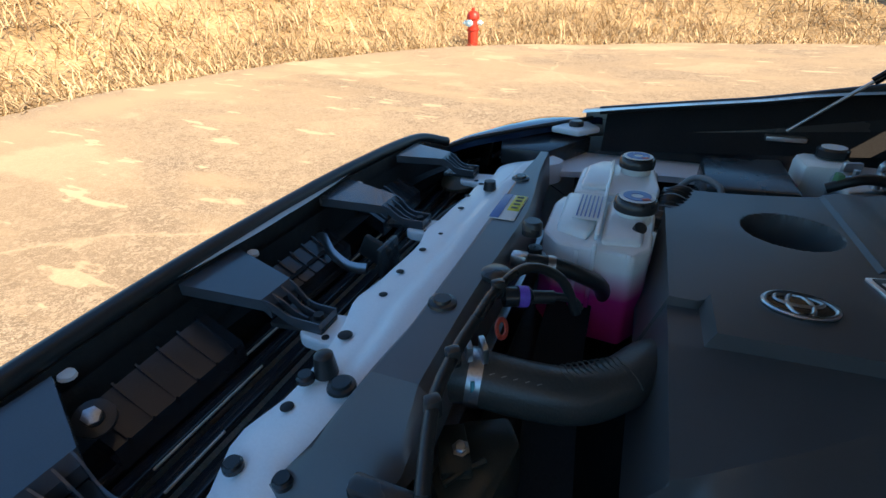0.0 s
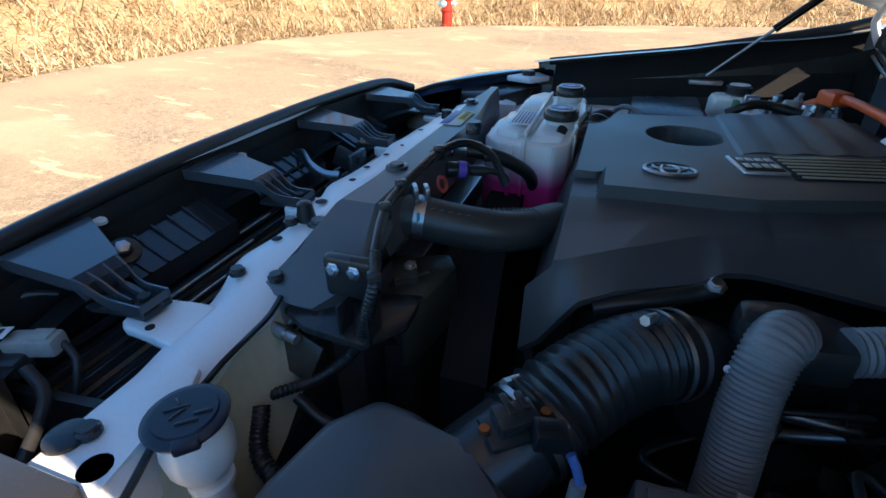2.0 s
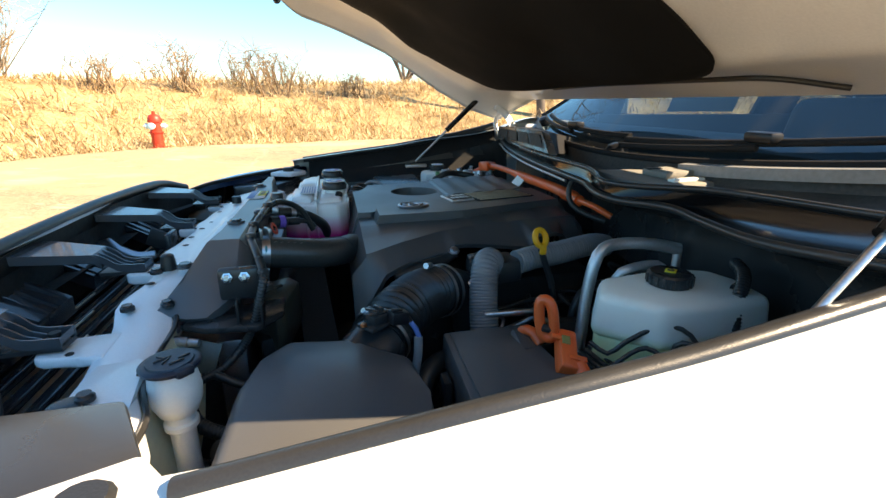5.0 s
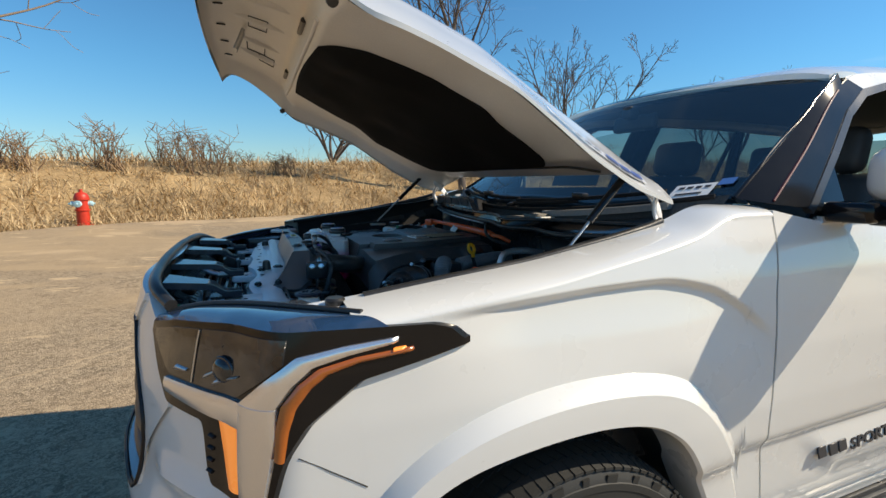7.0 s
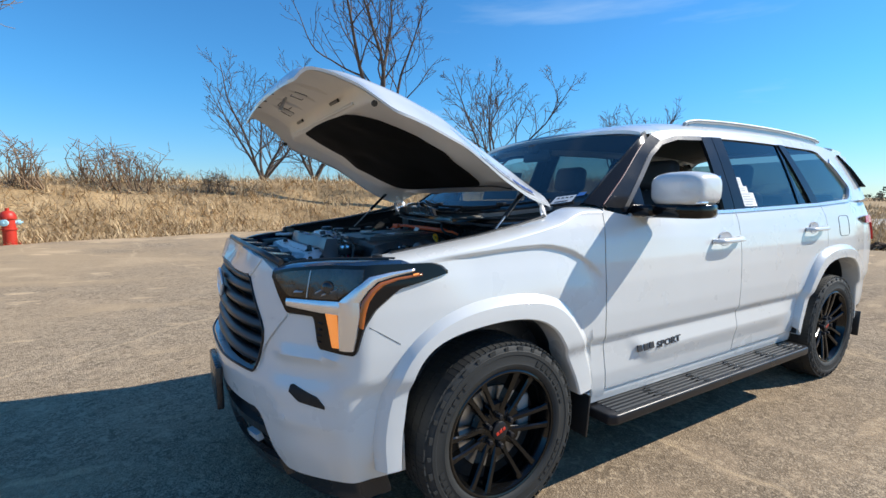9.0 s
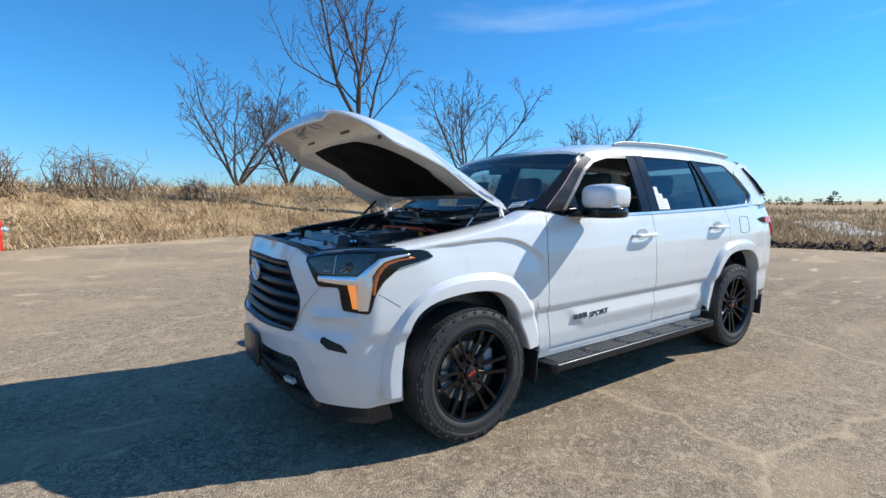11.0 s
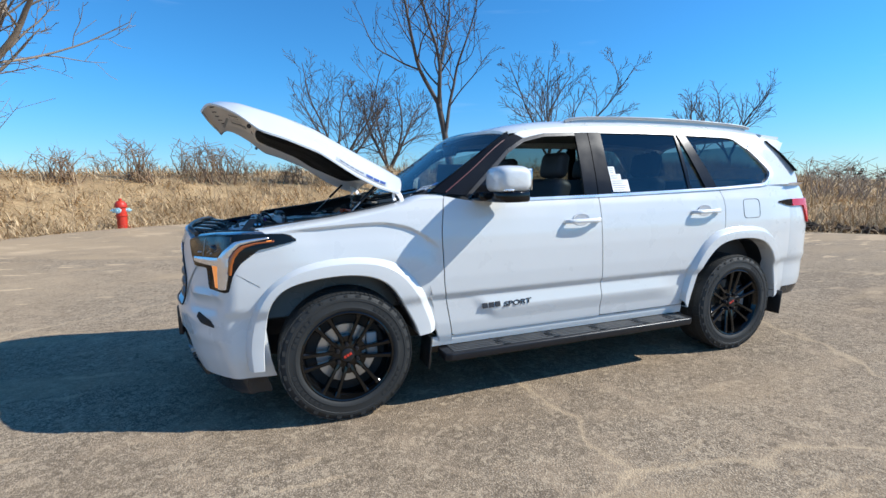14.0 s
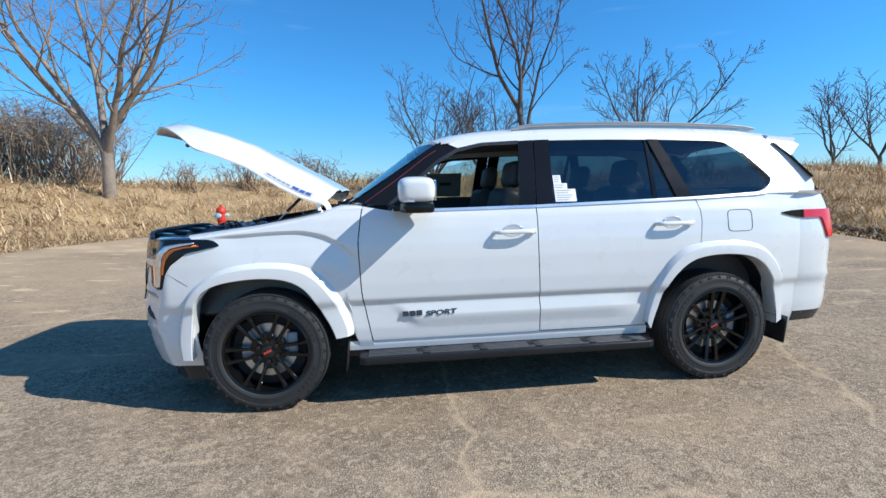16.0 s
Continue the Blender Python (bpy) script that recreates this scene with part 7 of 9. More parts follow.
for k, (y, x, r) in enumerate(((-0.60, -0.545, 0.014), (-0.30, -0.60, 0.007), (-0.235, -0.587, 0.009), (-0.19, -0.585, 0.009), (-0.10, -0.583, 0.006), (-0.04, -0.588, 0.006), (0.03, -0.584, 0.006), (0.09, -0.578, 0.004), (0.20, -0.582, 0.006), (0.26, -0.590, 0.006), (0.33, -0.584, 0.006))):
    u = (y + 0.66) / 1.30
    v = 0.3
    z = beam_at(u, v).z
    x -= 0.018 if -0.25 < y < 0.35 else 0.0
    turned("bolt_hole", [(r, 0.0012), (r * 0.9, 0.0016), (0, 0.0016)], (x, y, z), (0, 0, 1), DARK, beam, n=14)
for y, x in ((-0.363, -0.612), (-0.36, -0.560), (-0.58, -0.575), (-0.268, -0.600)):
    p = beam_at((y + 0.66) / 1.30, 0.4)
    turned("push_clip", [(0.0095, 0), (0.0095, 0.005), (0.007, 0.007), (0.007, 0.009), (0, 0.009)], (x, y, p.z + 0.002), (0, 0, 1), BLACK, beam, "black push clip", n=16)
turned("rubber_stop", [(0.013, 0), (0.010, 0.024), (0.006, 0.027), (0, 0.027)], (-0.586, -0.252, 1.114), (0, 0, 1), RUBBER, beam, "black rubber stop")
turned("rubber_stop", [(0.013, 0), (0.011, 0.018), (0, 0.020)], (-0.575, 0.30, 1.114), (0, 0, 1), RUBBER, beam)

rod("edge_cable", [beam_at(u, 1.0) + Vector((0.006, 0, 0.004)) for u in np.linspace(0.0, 0.22, 12)], 0.0035, RUBBER, beam, "thin black cable along the beam edge", n=6)
block("cable_clip", beam_at(0.10, 1.0) + Vector((0.004, 0, 0.006)), (0.018, 0.020, 0.014), BLACK, beam, "black cable clip", 0.004)
turned("round_plug", [(0.017, 0), (0.016, 0.003), (0.012, 0.004), (0, 0.004)], (-0.590, -0.588, 1.0825), (0, 0, 1), BLACK, beam, "black round rubber plug", n=20)
# radiator top cover
RADTOP = mat("slate_radiator_cover_plastic", (0.105, 0.107, 0.112), 0.32, vary=0.12, grain=1500, bump=0.08, spec=0.6)
cover = thing_part("radiator_cover", "black plastic radiator top cover")


def shroud_at(u, v):
    y = -0.282 + 0.69 * u
    x0 = -0.532 - 0.012 * (1 - step_up((y + 0.29) / 0.10)) + 0.02 * step_up((y - 0.2) / 0.2)
    x1 = -0.452 - 0.024 * step_up((y - 0.05) / 0.3) + 0.006 * math.sin(9 * y)
    k = min(1.0, v / 0.36)
    z = 1.122 + 0.046 * k - 0.02 * max(0, v - 0.92) / 0.08
    return Vector((x0 + (x1 - x0) * v, y - 0.055 * (1 - k) * (1 - step_up(u / 0.12)), z))


sheet("cover_top", shroud_at, 60, 18, RADTOP, cover, skirt=(0.004, 0, -0.05), smooth=35, flip=True)
cover_foot = line((-0.578, -0.366, 1.083), (-0.535, -0.378, 1.076), (-0.507, -0.376, 1.074), (-0.478, -0.352, 1.090), (-0.462, -0.330, 1.110))
sheet("cover_end", lambda u, v: shroud_at(0.0, v).lerp(cover_foot(v), u), 10, 18, RADTOP, cover, "folded-down end of the cover", skirt=(0.006, 0.010, -0.012), smooth=25)
for y in (-0.165, 0.235):
    turned("push_clip", [(0.016, 0), (0.015, 0.003), (0.010, 0.004), (0.009, 0.007), (0, 0.007)], (-0.490 - 0.01 * (y > 0), y, 1.168), (0, 0, 1), BLACK, cover, "black push clip", n=20)
turned("push_clip", [(0.015, 0), (0.014, 0.003), (0.010, 0.004), (0.009, 0.007), (0, 0.007)], (-0.555, -0.270, 1.122), (0, 0, 1), BLACK, cover, n=20)
lab = block("warning_label", (-0.488, 0.105, 1.1695), (0.040, 0.095, 0.0012), PAPER, cover, "blue, yellow and white warning label", 0.0003)
block("label_band", (-0.499, 0.105, 1.1705), (0.014, 0.092, 0.001), BLUE, lab, "", 0.0002)
block("label_band", (-0.478, 0.120, 1.1705), (0.018, 0.060, 0.001), YELLOWPRINT, lab, "", 0.0002)
for k in range(4):
    block("label_mark", (-0.478, 0.100 + 0.014 * k, 1.1712), (0.010, 0.006, 0.0008), INK, lab, "", 0.0002)

# grille shelf: rim seal, brackets, shutter slats, horn and latch bits
RIM = [(-0.785, -0.600, 1.112), (-0.828, -0.50, 1.141), (-0.848, -0.25, 1.150), (-0.852, 0.0, 1.152), (-0.848, 0.25, 1.150), (-0.828, 0.50, 1.141), (-0.785, 0.600, 1.112)]
rod("grille_top_seal", RIM, 0.013, RUBBER, car, "black rubber seal along the grille top")
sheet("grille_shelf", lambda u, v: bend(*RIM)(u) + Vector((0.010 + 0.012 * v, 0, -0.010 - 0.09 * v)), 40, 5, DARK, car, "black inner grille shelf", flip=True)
# sheet coloured near-black as the shade inside the grille
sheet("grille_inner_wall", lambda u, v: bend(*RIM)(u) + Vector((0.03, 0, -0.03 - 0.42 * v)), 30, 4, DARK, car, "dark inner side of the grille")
def rib_wall(name, pts, thick, low, material, parent):
    """An upright wall along (x, y, z) points of its top edge, low metres high."""
    top = line(*pts)
    way = Vector((0, thick, 0))
    return sheet(name, lambda u, v: top(u) - Vector((0, thick / 2, low * v)), 12, 1, material, parent, skirt=way)


for y, skew in BRACKET_Y:
    br = thing_part("grille_bracket", "black ribbed plastic grille bracket")
    back = -0.838 + (0.020 if abs(y) > 0.3 else 0.0)
    sheet("plate", lambda u, v, y=y, back=back, skew=skew: Vector((back + (-0.716 - back) * u, y + skew * (1 - u) + (2 * v - 1) * (0.052 - 0.026 * u), 1.138 - 0.012 * u - 0.010 * step_up((u - 0.92) / 0.08))), 24, 4, BRACKET, br, skirt=(0, 0, -0.016), flip=True, smooth=25)
    sheet("arm_floor", lambda u, v, y=y: Vector((-0.722 + 0.072 * u, y + (2 * v - 1) * (0.025 - 0.007 * step_up(u * 1.6)), 1.092 - 0.002 * step_up(u * 2))), 10, 4, BLACK, br, skirt=(0, 0, -0.006), flip=True)
    for q in (-1, -0.36, 0.36, 1):
        rib_wall("rib", [(-0.724, y + q * 0.0255, 1.127), (-0.712, y + q * 0.0235, 1.122), (-0.694, y + q * 0.020, 1.106), (-0.680, y + q * 0.018, 1.103), (-0.650, y + q * 0.018, 1.103)] if abs(q) > 0.5 else [(-0.724, y + q * 0.0255, 1.126), (-0.708, y + q * 0.0215, 1.117), (-0.692, y + q * 0.019, 1.104), (-0.676, y + q * 0.018, 1.099)], 0.0022, 0.014, BRACKET, br)
    rib_wall("end_rib", [(-0.6505, y - 0.018, 1.103), (-0.6505, y + 0.018, 1.103)], 0.003, 0.010, BRACKET, br)
    turned("bolt", [(0.011, 0), (0.011, 0.002), (0.007, 0.003), (0.007, 0.009), (0, 0.0095)], (-0.664, y, 1.094), (0, 0, 1), DARK, br, n=8)
    turned("clip_head", [(0.009, 0), (0.008, 0.004), (0, 0.005)], (-0.826, y + skew + 0.066, 1.122), (0.2, 0, 1), PAPER, br, "white clip", n=12)
for k in range(5):
    x = -0.786 + 0.034 * k
    block("shutter_slat", (x, 0, 1.022 - 0.002 * k), (0.026, 1.06, 0.010), SHUTTER, car, "black radiator shutter slat", 0.0022, (0, -16, 0))
    block("slat_lip", (x + 0.011, 0, 1.029 - 0.002 * k), (0.0035, 1.06, 0.006), SHUTTER, car, "raised lip of the shutter slat", 0.001)
block("shutter_backing", (-0.700, 0, 0.972), (0.20, 1.08, 0.01), mat("pale_condenser_fins", (0.72, 0.66, 0.57), 0.6, metal=0.2, vary=0.3, grain=300, bump=0.5), car, "pale condenser seen between the slats")
# thin pale bars stand in for light coming through the slat gaps
GAP_LIGHT = mat("slat_gap_light", (0.62, 0.58, 0.50), 0.5, metal=0.15, vary=0.3, grain=60, bump=0.1, patch=30)
for x, y0, y1 in ((-0.7700, -0.360, -0.110), (-0.7350, -0.365, -0.200), (-0.7700, 0.060, 0.300), (-0.7020, -0.380, -0.300)):
    block("slat_light_strip", (x, (y0 + y1) / 2, 1.030), (0.0026, y1 - y0, 0.003), GAP_LIGHT, car, "pale strip painted as light between the slats", 0.0008)
for y in (-0.285, 0.0, 0.285):
    pan = thing_part("duct_panel", "black ribbed duct panel")
    front = -0.846 + (0.012 if abs(y) > 0.1 else 0)
    sheet("panel", lambda u, v, y=y, front=front: Vector((front + 0.070 * u, y + (2 * v - 1) * 0.090, 1.098 - 0.040 * u)), 20, 6, SHUTTER, pan, skirt=(0, 0, -0.03), flip=True)
    for k in range(6):
        yy = y - 0.075 + 0.030 * k
        rib_wall("rib", [(front + 0.002, yy, 1.102), (front + 0.030, yy, 1.086), (front + 0.036, yy, 1.081), (front + 0.070, yy, 1.061)], 0.0030, 0.012, SHUTTER, pan)
    rod("top_bead", [(front, y - 0.088, 1.100), (front - 0.001, y, 1.101), (front, y + 0.088, 1.100)], 0.003, SHUTTER, pan, n=6)
turned("panel_fixing", [(0.019, -0.004), (0.019, 0.002), (0.015, 0.003), (0.009, 0.003), (0.009, 0.010), (0, 0.010)], (-0.778, -0.372, 1.096), (0.5, -0.3, 0.8), BLACK, car, "black round fixing with a bright bolt", n=18)
turned("bright_bolt", [(0.009, 0), (0.009, 0.006), (0.006, 0.007), (0, 0.007)], (-0.775, -0.374, 1.102), (0.5, -0.3, 0.8), STEEL, car, "bright bolt head", n=6)
bm = bmesh.new()
tube(bm, [(-0.820, 0.055, 1.082), (-0.80, 0.050, 1.088), (-0.775, 0.030, 1.075), (-0.735, 0.020, 1.060), (-0.700, 0.020, 1.062)], 0.009, n=8, flat=0.4)
part("latch_stay", bm, STEEL, car, "bright steel latch stay")
latch = thing_part("hood_latch", "black steel hood latch")
block("latch_plate", (-0.672, 0.045, 1.055), (0.012, 0.06, 0.10), BLACK, latch)
block("latch_hook", (-0.690, 0.035, 1.090), (0.05, 0.012, 0.04), DARK, latch, "", 0.004, (0, 25, 0))
turned("latch_pin", [(0.008, 0), (0.008, 0.03), (0, 0.03)], (-0.68, 0.06, 1.07), (-1, 0, 0.3), STEEL, latch)
rod("release_cable", [(-0.69, 0.05, 1.05), (-0.68, 0.15, 1.05), (-0.66, 0.30, 1.06), (-0.62, 0.48, 1.05)], 0.004, RUBBER, car, "black hood release cable")
turned("horn", [(0.03, 0), (0.045, 0.012), (0.045, 0.02), (0.02, 0.028), (0, 0.028)], (-0.72, 0.52, 1.02), (0, -0.2, 1), mat("brown_horn", (0.10, 0.065, 0.035), 0.5), car, "brown horn")
for sg in (-1, 1):
    sheet("air_guide", lambda u, v, sg=sg: Vector((-0.80 + 0.18 * u, sg * (0.555 - 0.02 * u), 0.80 + 0.24 * v)), 10, 6, BLACK, car, "black side air guide", skirt=(0, -sg * 0.01, 0))
conn = thing_part("wiring_connector", "grey wiring connector with a green plug")
block("body", (-0.738, -0.516, 1.076), (0.052, 0.024, 0.020), mat("grey_plug", (0.35, 0.34, 0.31), 0.5), conn, "", 0.004, (0, 0, 20))
block("body_rib", (-0.728, -0.512, 1.087), (0.020, 0.016, 0.004), bpy.data.materials["grey_plug"], conn, "", 0.001, (0, 0, 20))
block("socket", (-0.752, -0.540, 1.064), (0.040, 0.024, 0.020), BLACK, conn, "black socket", 0.004, (0, 0, 20))
rod("plug", [(-0.812, -0.514, 1.082), (-0.792, -0.519, 1.087), (-0.776, -0.524, 1.086)], 0.0075, mat("green_plug", (0.05, 0.22, 0.10), 0.5), conn, "green sleeve", n=12)
block("tag", (-0.764, -0.529, 1.0925), (0.024, 0.018, 0.0015), PAPER, conn, "white tag", 0.0005, (0, 0, 25))
for k in range(2):
    block("tag_bar", (-0.768 + 0.008 * k, -0.530 + 0.003 * k, 1.0937), (0.004, 0.010, 0.0005), INK, conn, "", 0.0001, (0, 0, 25))
turned("fixing", [(0.014, 0), (0.014, 0.006), (0.010, 0.008), (0.008, 0.012), (0, 0.012)], (-0.826, -0.502, 1.082), (0.3, 0, 1), PAPER, conn, "white round fixing")
rod("wire", [(-0.818, -0.496, 1.086), (-0.800, -0.475, 1.094), (-0.785, -0.455, 1.085)], 0.004, RUBBER, conn, n=8)
rod("wire", [(-0.716, -0.505, 1.074), (-0.700, -0.508, 1.060), (-0.695, -0.525, 1.03)], 0.004, RUBBER, conn, n=8)
rod("wire", [(-0.72, -0.54, 1.07), (-0.69, -0.55, 1.05), (-0.66, -0.60, 1.03), (-0.62, -0.66, 1.02)], 0.006, RUBBER, conn)
rod("wire", [(-0.79, -0.53, 1.08), (-0.82, -0.50, 1.06), (-0.86, -0.42, 1.05)], 0.005, RUBBER, conn)

# washer filler
wash = thing_part("washer_tank", "white washer filler neck with a dark blue cap")
turned("neck", [(0.014, -0.20), (0.014, -0.082), (0.019, -0.078), (0.019, -0.072), (0.016, -0.070), (0.016, -0.062), (0.021, -0.058), (0.027, -0.044), (0.0285, -0.028), (0.026, -0.012), (0.024, -0.006), (0.024, 0), (0, 0)], (-0.500, -0.552, 1.098), (0, 0, 1), MILKY, wash, "milky filler neck")
wcap = turned("cap", [(0.031, 0), (0.0325, 0.004), (0.030, 0.006), (0.025, 0.006), (0.024, 0.008), (0, 0.0085)], (-0.500, -0.552, 1.098), (0, 0, 1), mat("navy_cap", (0.012, 0.02, 0.035), 0.4), wash, "dark blue washer cap", n=32)
for k, (dx, dy, sx, sy, a) in enumerate(((-0.010, 0.0, 0.026, 0.003, 40), (-0.014, 0.006, 0.016, 0.003, -30), (-0.004, -0.006, 0.018, 0.003, 75), (0.012, -0.010, 0.022, 0.004, 40), (0.018, 0.006, 0.018, 0.004, 40))):
    block("embossed_mark", (-0.500 + 0.75 * dx, -0.552 + 0.75 * dy, 1.1068), (0.75 * sx, 0.7 * sy, 0.002), BLACK, wcap, "", 0.0008, (0, 0, a))
block("cap_latch", (-0.482, -0.571, 1.100), (0.02, 0.014, 0.010), wcap.data.materials[0], wash, "", 0.003, (0, 0, 45))
slab("end_plate", [(-0.60, -0.50), (-0.55, -0.49), (-0.535, -0.52), (-0.53, -0.62), (-0.50, -0.68), (-0.55, -0.72), (-0.60, -0.64)], 1.070, 1.082, WHITE_IN, beam, "white painted end plate")

# ---- front of the engine: radiator brackets, hoses, fan ----
brk = thing_part("radiator_bracket", "black radiator side bracket with two zinc bolts")
block("upright", (-0.455, -0.365, 1.122), (0.060, 0.018, 0.050), BLACK, brk, "", 0.006)
for x in (-0.470, -0.446):
    bolt((x, -0.376, 1.135), (0, -1, 0.15), brk, 0.0054, mat("blue_zinc", (0.45, 0.60, 0.72), 0.25, metal=1.0))
slab("shelf", [(-0.546, -0.376), (-0.505, -0.398), (-0.430, -0.405), (-0.398, -0.36), (-0.40, -0.30), (-0.52, -0.33)], 1.056, 1.068, BLACK, brk, "", 0.005)
for x in (-0.458, -0.425):
    block("gusset", (x, -0.383, 1.082), (0.004, 0.03, 0.045), BLACK, brk, "", 0.002)
OLIVE = mat("olive_black_plastic", (0.050, 0.046, 0.034), 0.32, vary=0.3, grain=600, bump=0.1)
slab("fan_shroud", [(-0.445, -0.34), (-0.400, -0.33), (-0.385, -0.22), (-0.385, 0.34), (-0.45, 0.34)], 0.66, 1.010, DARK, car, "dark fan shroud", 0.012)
slab("shroud_boss", [(-0.458, -0.293), (-0.414, -0.346), (-0.398, -0.335), (-0.380, -0.225), (-0.402, -0.190), (-0.450, -0.215)], 0.985, 1.066, OLIVE, car, "dark olive shroud boss", 0.007, 0.93)
block("shroud_ledge", (-0.442, -0.262, 1.070), (0.030, 0.055, 0.014), OLIVE, car, "", 0.003, (0, 0, 28))
rod("boss_fin", [(-0.436, -0.300, 1.074), (-0.424, -0.280, 1.074), (-0.410, -0.262, 1.073)], 0.003, OLIVE, car, n=6)
bolt((-0.434, -0.262, 1.077), (0, -0.2, 1), car, 0.006, STEEL, "zinc bolt")
rad = thing_part("radiator", "aluminium radiator with a pale side plate")
block("core", (-0.485, 0, 0.84), (0.045, 0.70, 0.36), ALU, rad)
sheet("side_plate", between(line((-0.556, -0.372, 1.070), (-0.542, -0.46, 1.066), (-0.530, -0.53, 1.060), (-0.54, -0.60, 1.05)), line((-0.515, -0.398, 0.980), (-0.505, -0.46, 0.955), (-0.50, -0.53, 0.935), (-0.51, -0.60, 0.925))), 16, 8, mat("cream_side_plate", (0.62, 0.60, 0.43), 0.4, vary=0.1, grain=80, bump=0.05, coat=0.2), rad, "cream painted side plate", skirt=(-0.01, 0, 0))
sheet("fan_duct", lambda u, v: Vector((-0.315 + 0.05 * math.sin(math.pi * v) * 0, -0.32 + 0.70 * u, 0.70 + 0.36 * v - 0.10 * abs(2 * u - 1) ** 2 * v)) + Vector((-0.03 * math.sin(math.pi * u), 0, 0)), 24, 10, COWL, car, "black curved fan duct", skirt=(-0.06, 0, 0))
block("mount_plate", (-0.518, -0.398, 1.024), (0.056, 0.004, 0.046), mat("dark_folded_steel", (0.10, 0.095, 0.08), 0.35, metal=0.6, vary=0.2), car, "folded dark steel plate", 0.001, (-28, 12, -12))
turned("mount_stud", [(0.008, 0), (0.008, 0.018), (0.006, 0.02), (0.006, 0.034), (0, 0.034)], (-0.548, -0.394, 1.050), (0.95, -0.15, -0.1), STEEL, car, "steel stud", n=12)


WOVEN = mat("woven_rubber", (0.055, 0.054, 0.050), 0.38, vary=0.25, grain=350, bump=0.35)
hose = thing_part("radiator_hose", "black reinforced rubber radiator hose with a clamp")
rod("hose", [(-0.475, -0.216, 1.122), (-0.436, -0.209, 1.120), (-0.390, -0.200, 1.112), (-0.341, -0.181, 1.102), (-0.302, -0.138, 1.092), (-0.276, -0.090, 1.083), (-0.250, -0.04, 1.060)], 0.0285, WOVEN, hose, n=24)
for k in range(11):
    t = k / 10
    c = Vector((-0.356, -0.188, 1.105)).lerp(Vector((-0.302, -0.138, 1.092)), t)
    w = Vector((0.72, 0.67, -0.17)).normalized()
    bm = bmesh.new()
    side = w.cross(Vector((0, 0, 1))).normalized()
    upv = side.cross(w)
    tube(bm, [c + w * (0.010 * abs(a) / 0.9 - 0.006) + 0.0283 * (math.sin(a) * side + math.cos(a) * upv) for a in np.linspace(-1.1, 1.1, 13)], 0.0011, n=4, smooth_path=False)
    part("weave_ridge", bm, mat("worn_rubber", (0.06, 0.058, 0.05), 0.55) if k == 0 else bpy.data.materials["worn_rubber"], hose)
way = Vector((0.97, 0.17, -0.10)).normalized()
turned("clamp", [(0.0288, -0.007), (0.030, -0.007), (0.030, 0.007), (0.0288, 0.007), (0.0288, -0.007)], (-0.438, -0.209, 1.120), way, STEEL, hose, "zinc spring clamp", n=28)
for dy in (-0.008, 0.008):
    block("clamp_ear", (-0.438 + dy * 0.9, -0.209 + dy * 0.2, 1.156), (0.006, 0.022, 0.018), STEEL, hose, "", 0.001, (0, 0, 30))
block("clamp_mark", (-0.432, -0.236, 1.132), (0.004, 0.002, 0.016), mat("teal_paint", (0.02, 0.35, 0.40), 0.5), hose, "teal paint mark", 0.0005, (0, 0, 30))
turned("spigot", [(0.031, 0), (0.031, 0.012), (0.027, 0.014), (0.027, 0.02)], (-0.485, -0.218, 1.122), way, BLACK, hose, n=24)
# printing on the hose: bars where it is too fine to read
for k in range(5):
    c = Vector((-0.420, -0.206, 1.117)).lerp(Vector((-0.366, -0.193, 1.107)), k / 5)
    block("print_bar", c + Vector((0.002, -0.015, 0.0245)), (0.005, 0.004, 0.0006), mat("grey_marking", (0.30, 0.30, 0.28), 0.7) if k == 0 else bpy.data.materials["grey_marking"], hose, "", 0.0001, (-30, 0, 42))

# harness over the cover, coolant bypass hose, sensor plug
harn = thing_part("wiring_harness", "black taped wiring harness with clips")
H = [(-0.358, -0.066, 1.120), (-0.380, -0.070, 1.166), (-0.414, -0.098, 1.190), (-0.434, -0.150, 1.190), (-0.440, -0.196, 1.186), (-0.446, -0.250, 1.178), (-0.443, -0.303, 1.172), (-0.425, -0.365, 1.158), (-0.418, -0.385, 1.138), (-0.424, -0.392, 1.110), (-0.438, -0.390, 1.066), (-0.454, -0.386, 1.034), (-0.486, -0.404, 1.004), (-0.522, -0.440, 1.002), (-0.555, -0.475, 1.000)]
rod("loom", H, 0.0060, RUBBER, harn, n=10)
rod("split_conduit", H[7:], 0.0070, BLACK, harn, n=10, ribs=0.0014, pitch=0.005)
for i in (3, 5, 6, 8):
    a = Vector(H[i])
    block("tie", a, (0.014, 0.012, 0.020), BLACK, harn, "", 0.003, (0, 0, 40))
rod("branch", [(-0.485, -0.450, 1.020), (-0.44, -0.455, 1.00), (-0.36, -0.43, 0.98)], 0.006, RUBBER, harn, n=8)
rod("branch", [(-0.52, -0.465, 1.010), (-0.50, -0.50, 0.98), (-0.44, -0.52, 0.96)], 0.010, BLACK, harn, n=10, ribs=0.0014, pitch=0.005)
sens = thing_part("coolant_sensor", "black sensor plug with a violet collar")
turned("body", [(0.012, 0), (0.012, 0.03), (0.008, 0.034), (0.008, 0.06), (0, 0.06)], (-0.438, -0.105, 1.150), (0.85, 0.45, -0.1), BLACK, sens, n=14)
turned("collar", [(0.0128, 0), (0.0128, 0.012), (0.008, 0.013)], (-0.424, -0.098, 1.149), (0.85, 0.45, -0.1), mat("violet_plastic", (0.20, 0.10, 0.55), 0.4), sens, "violet collar", n=14)
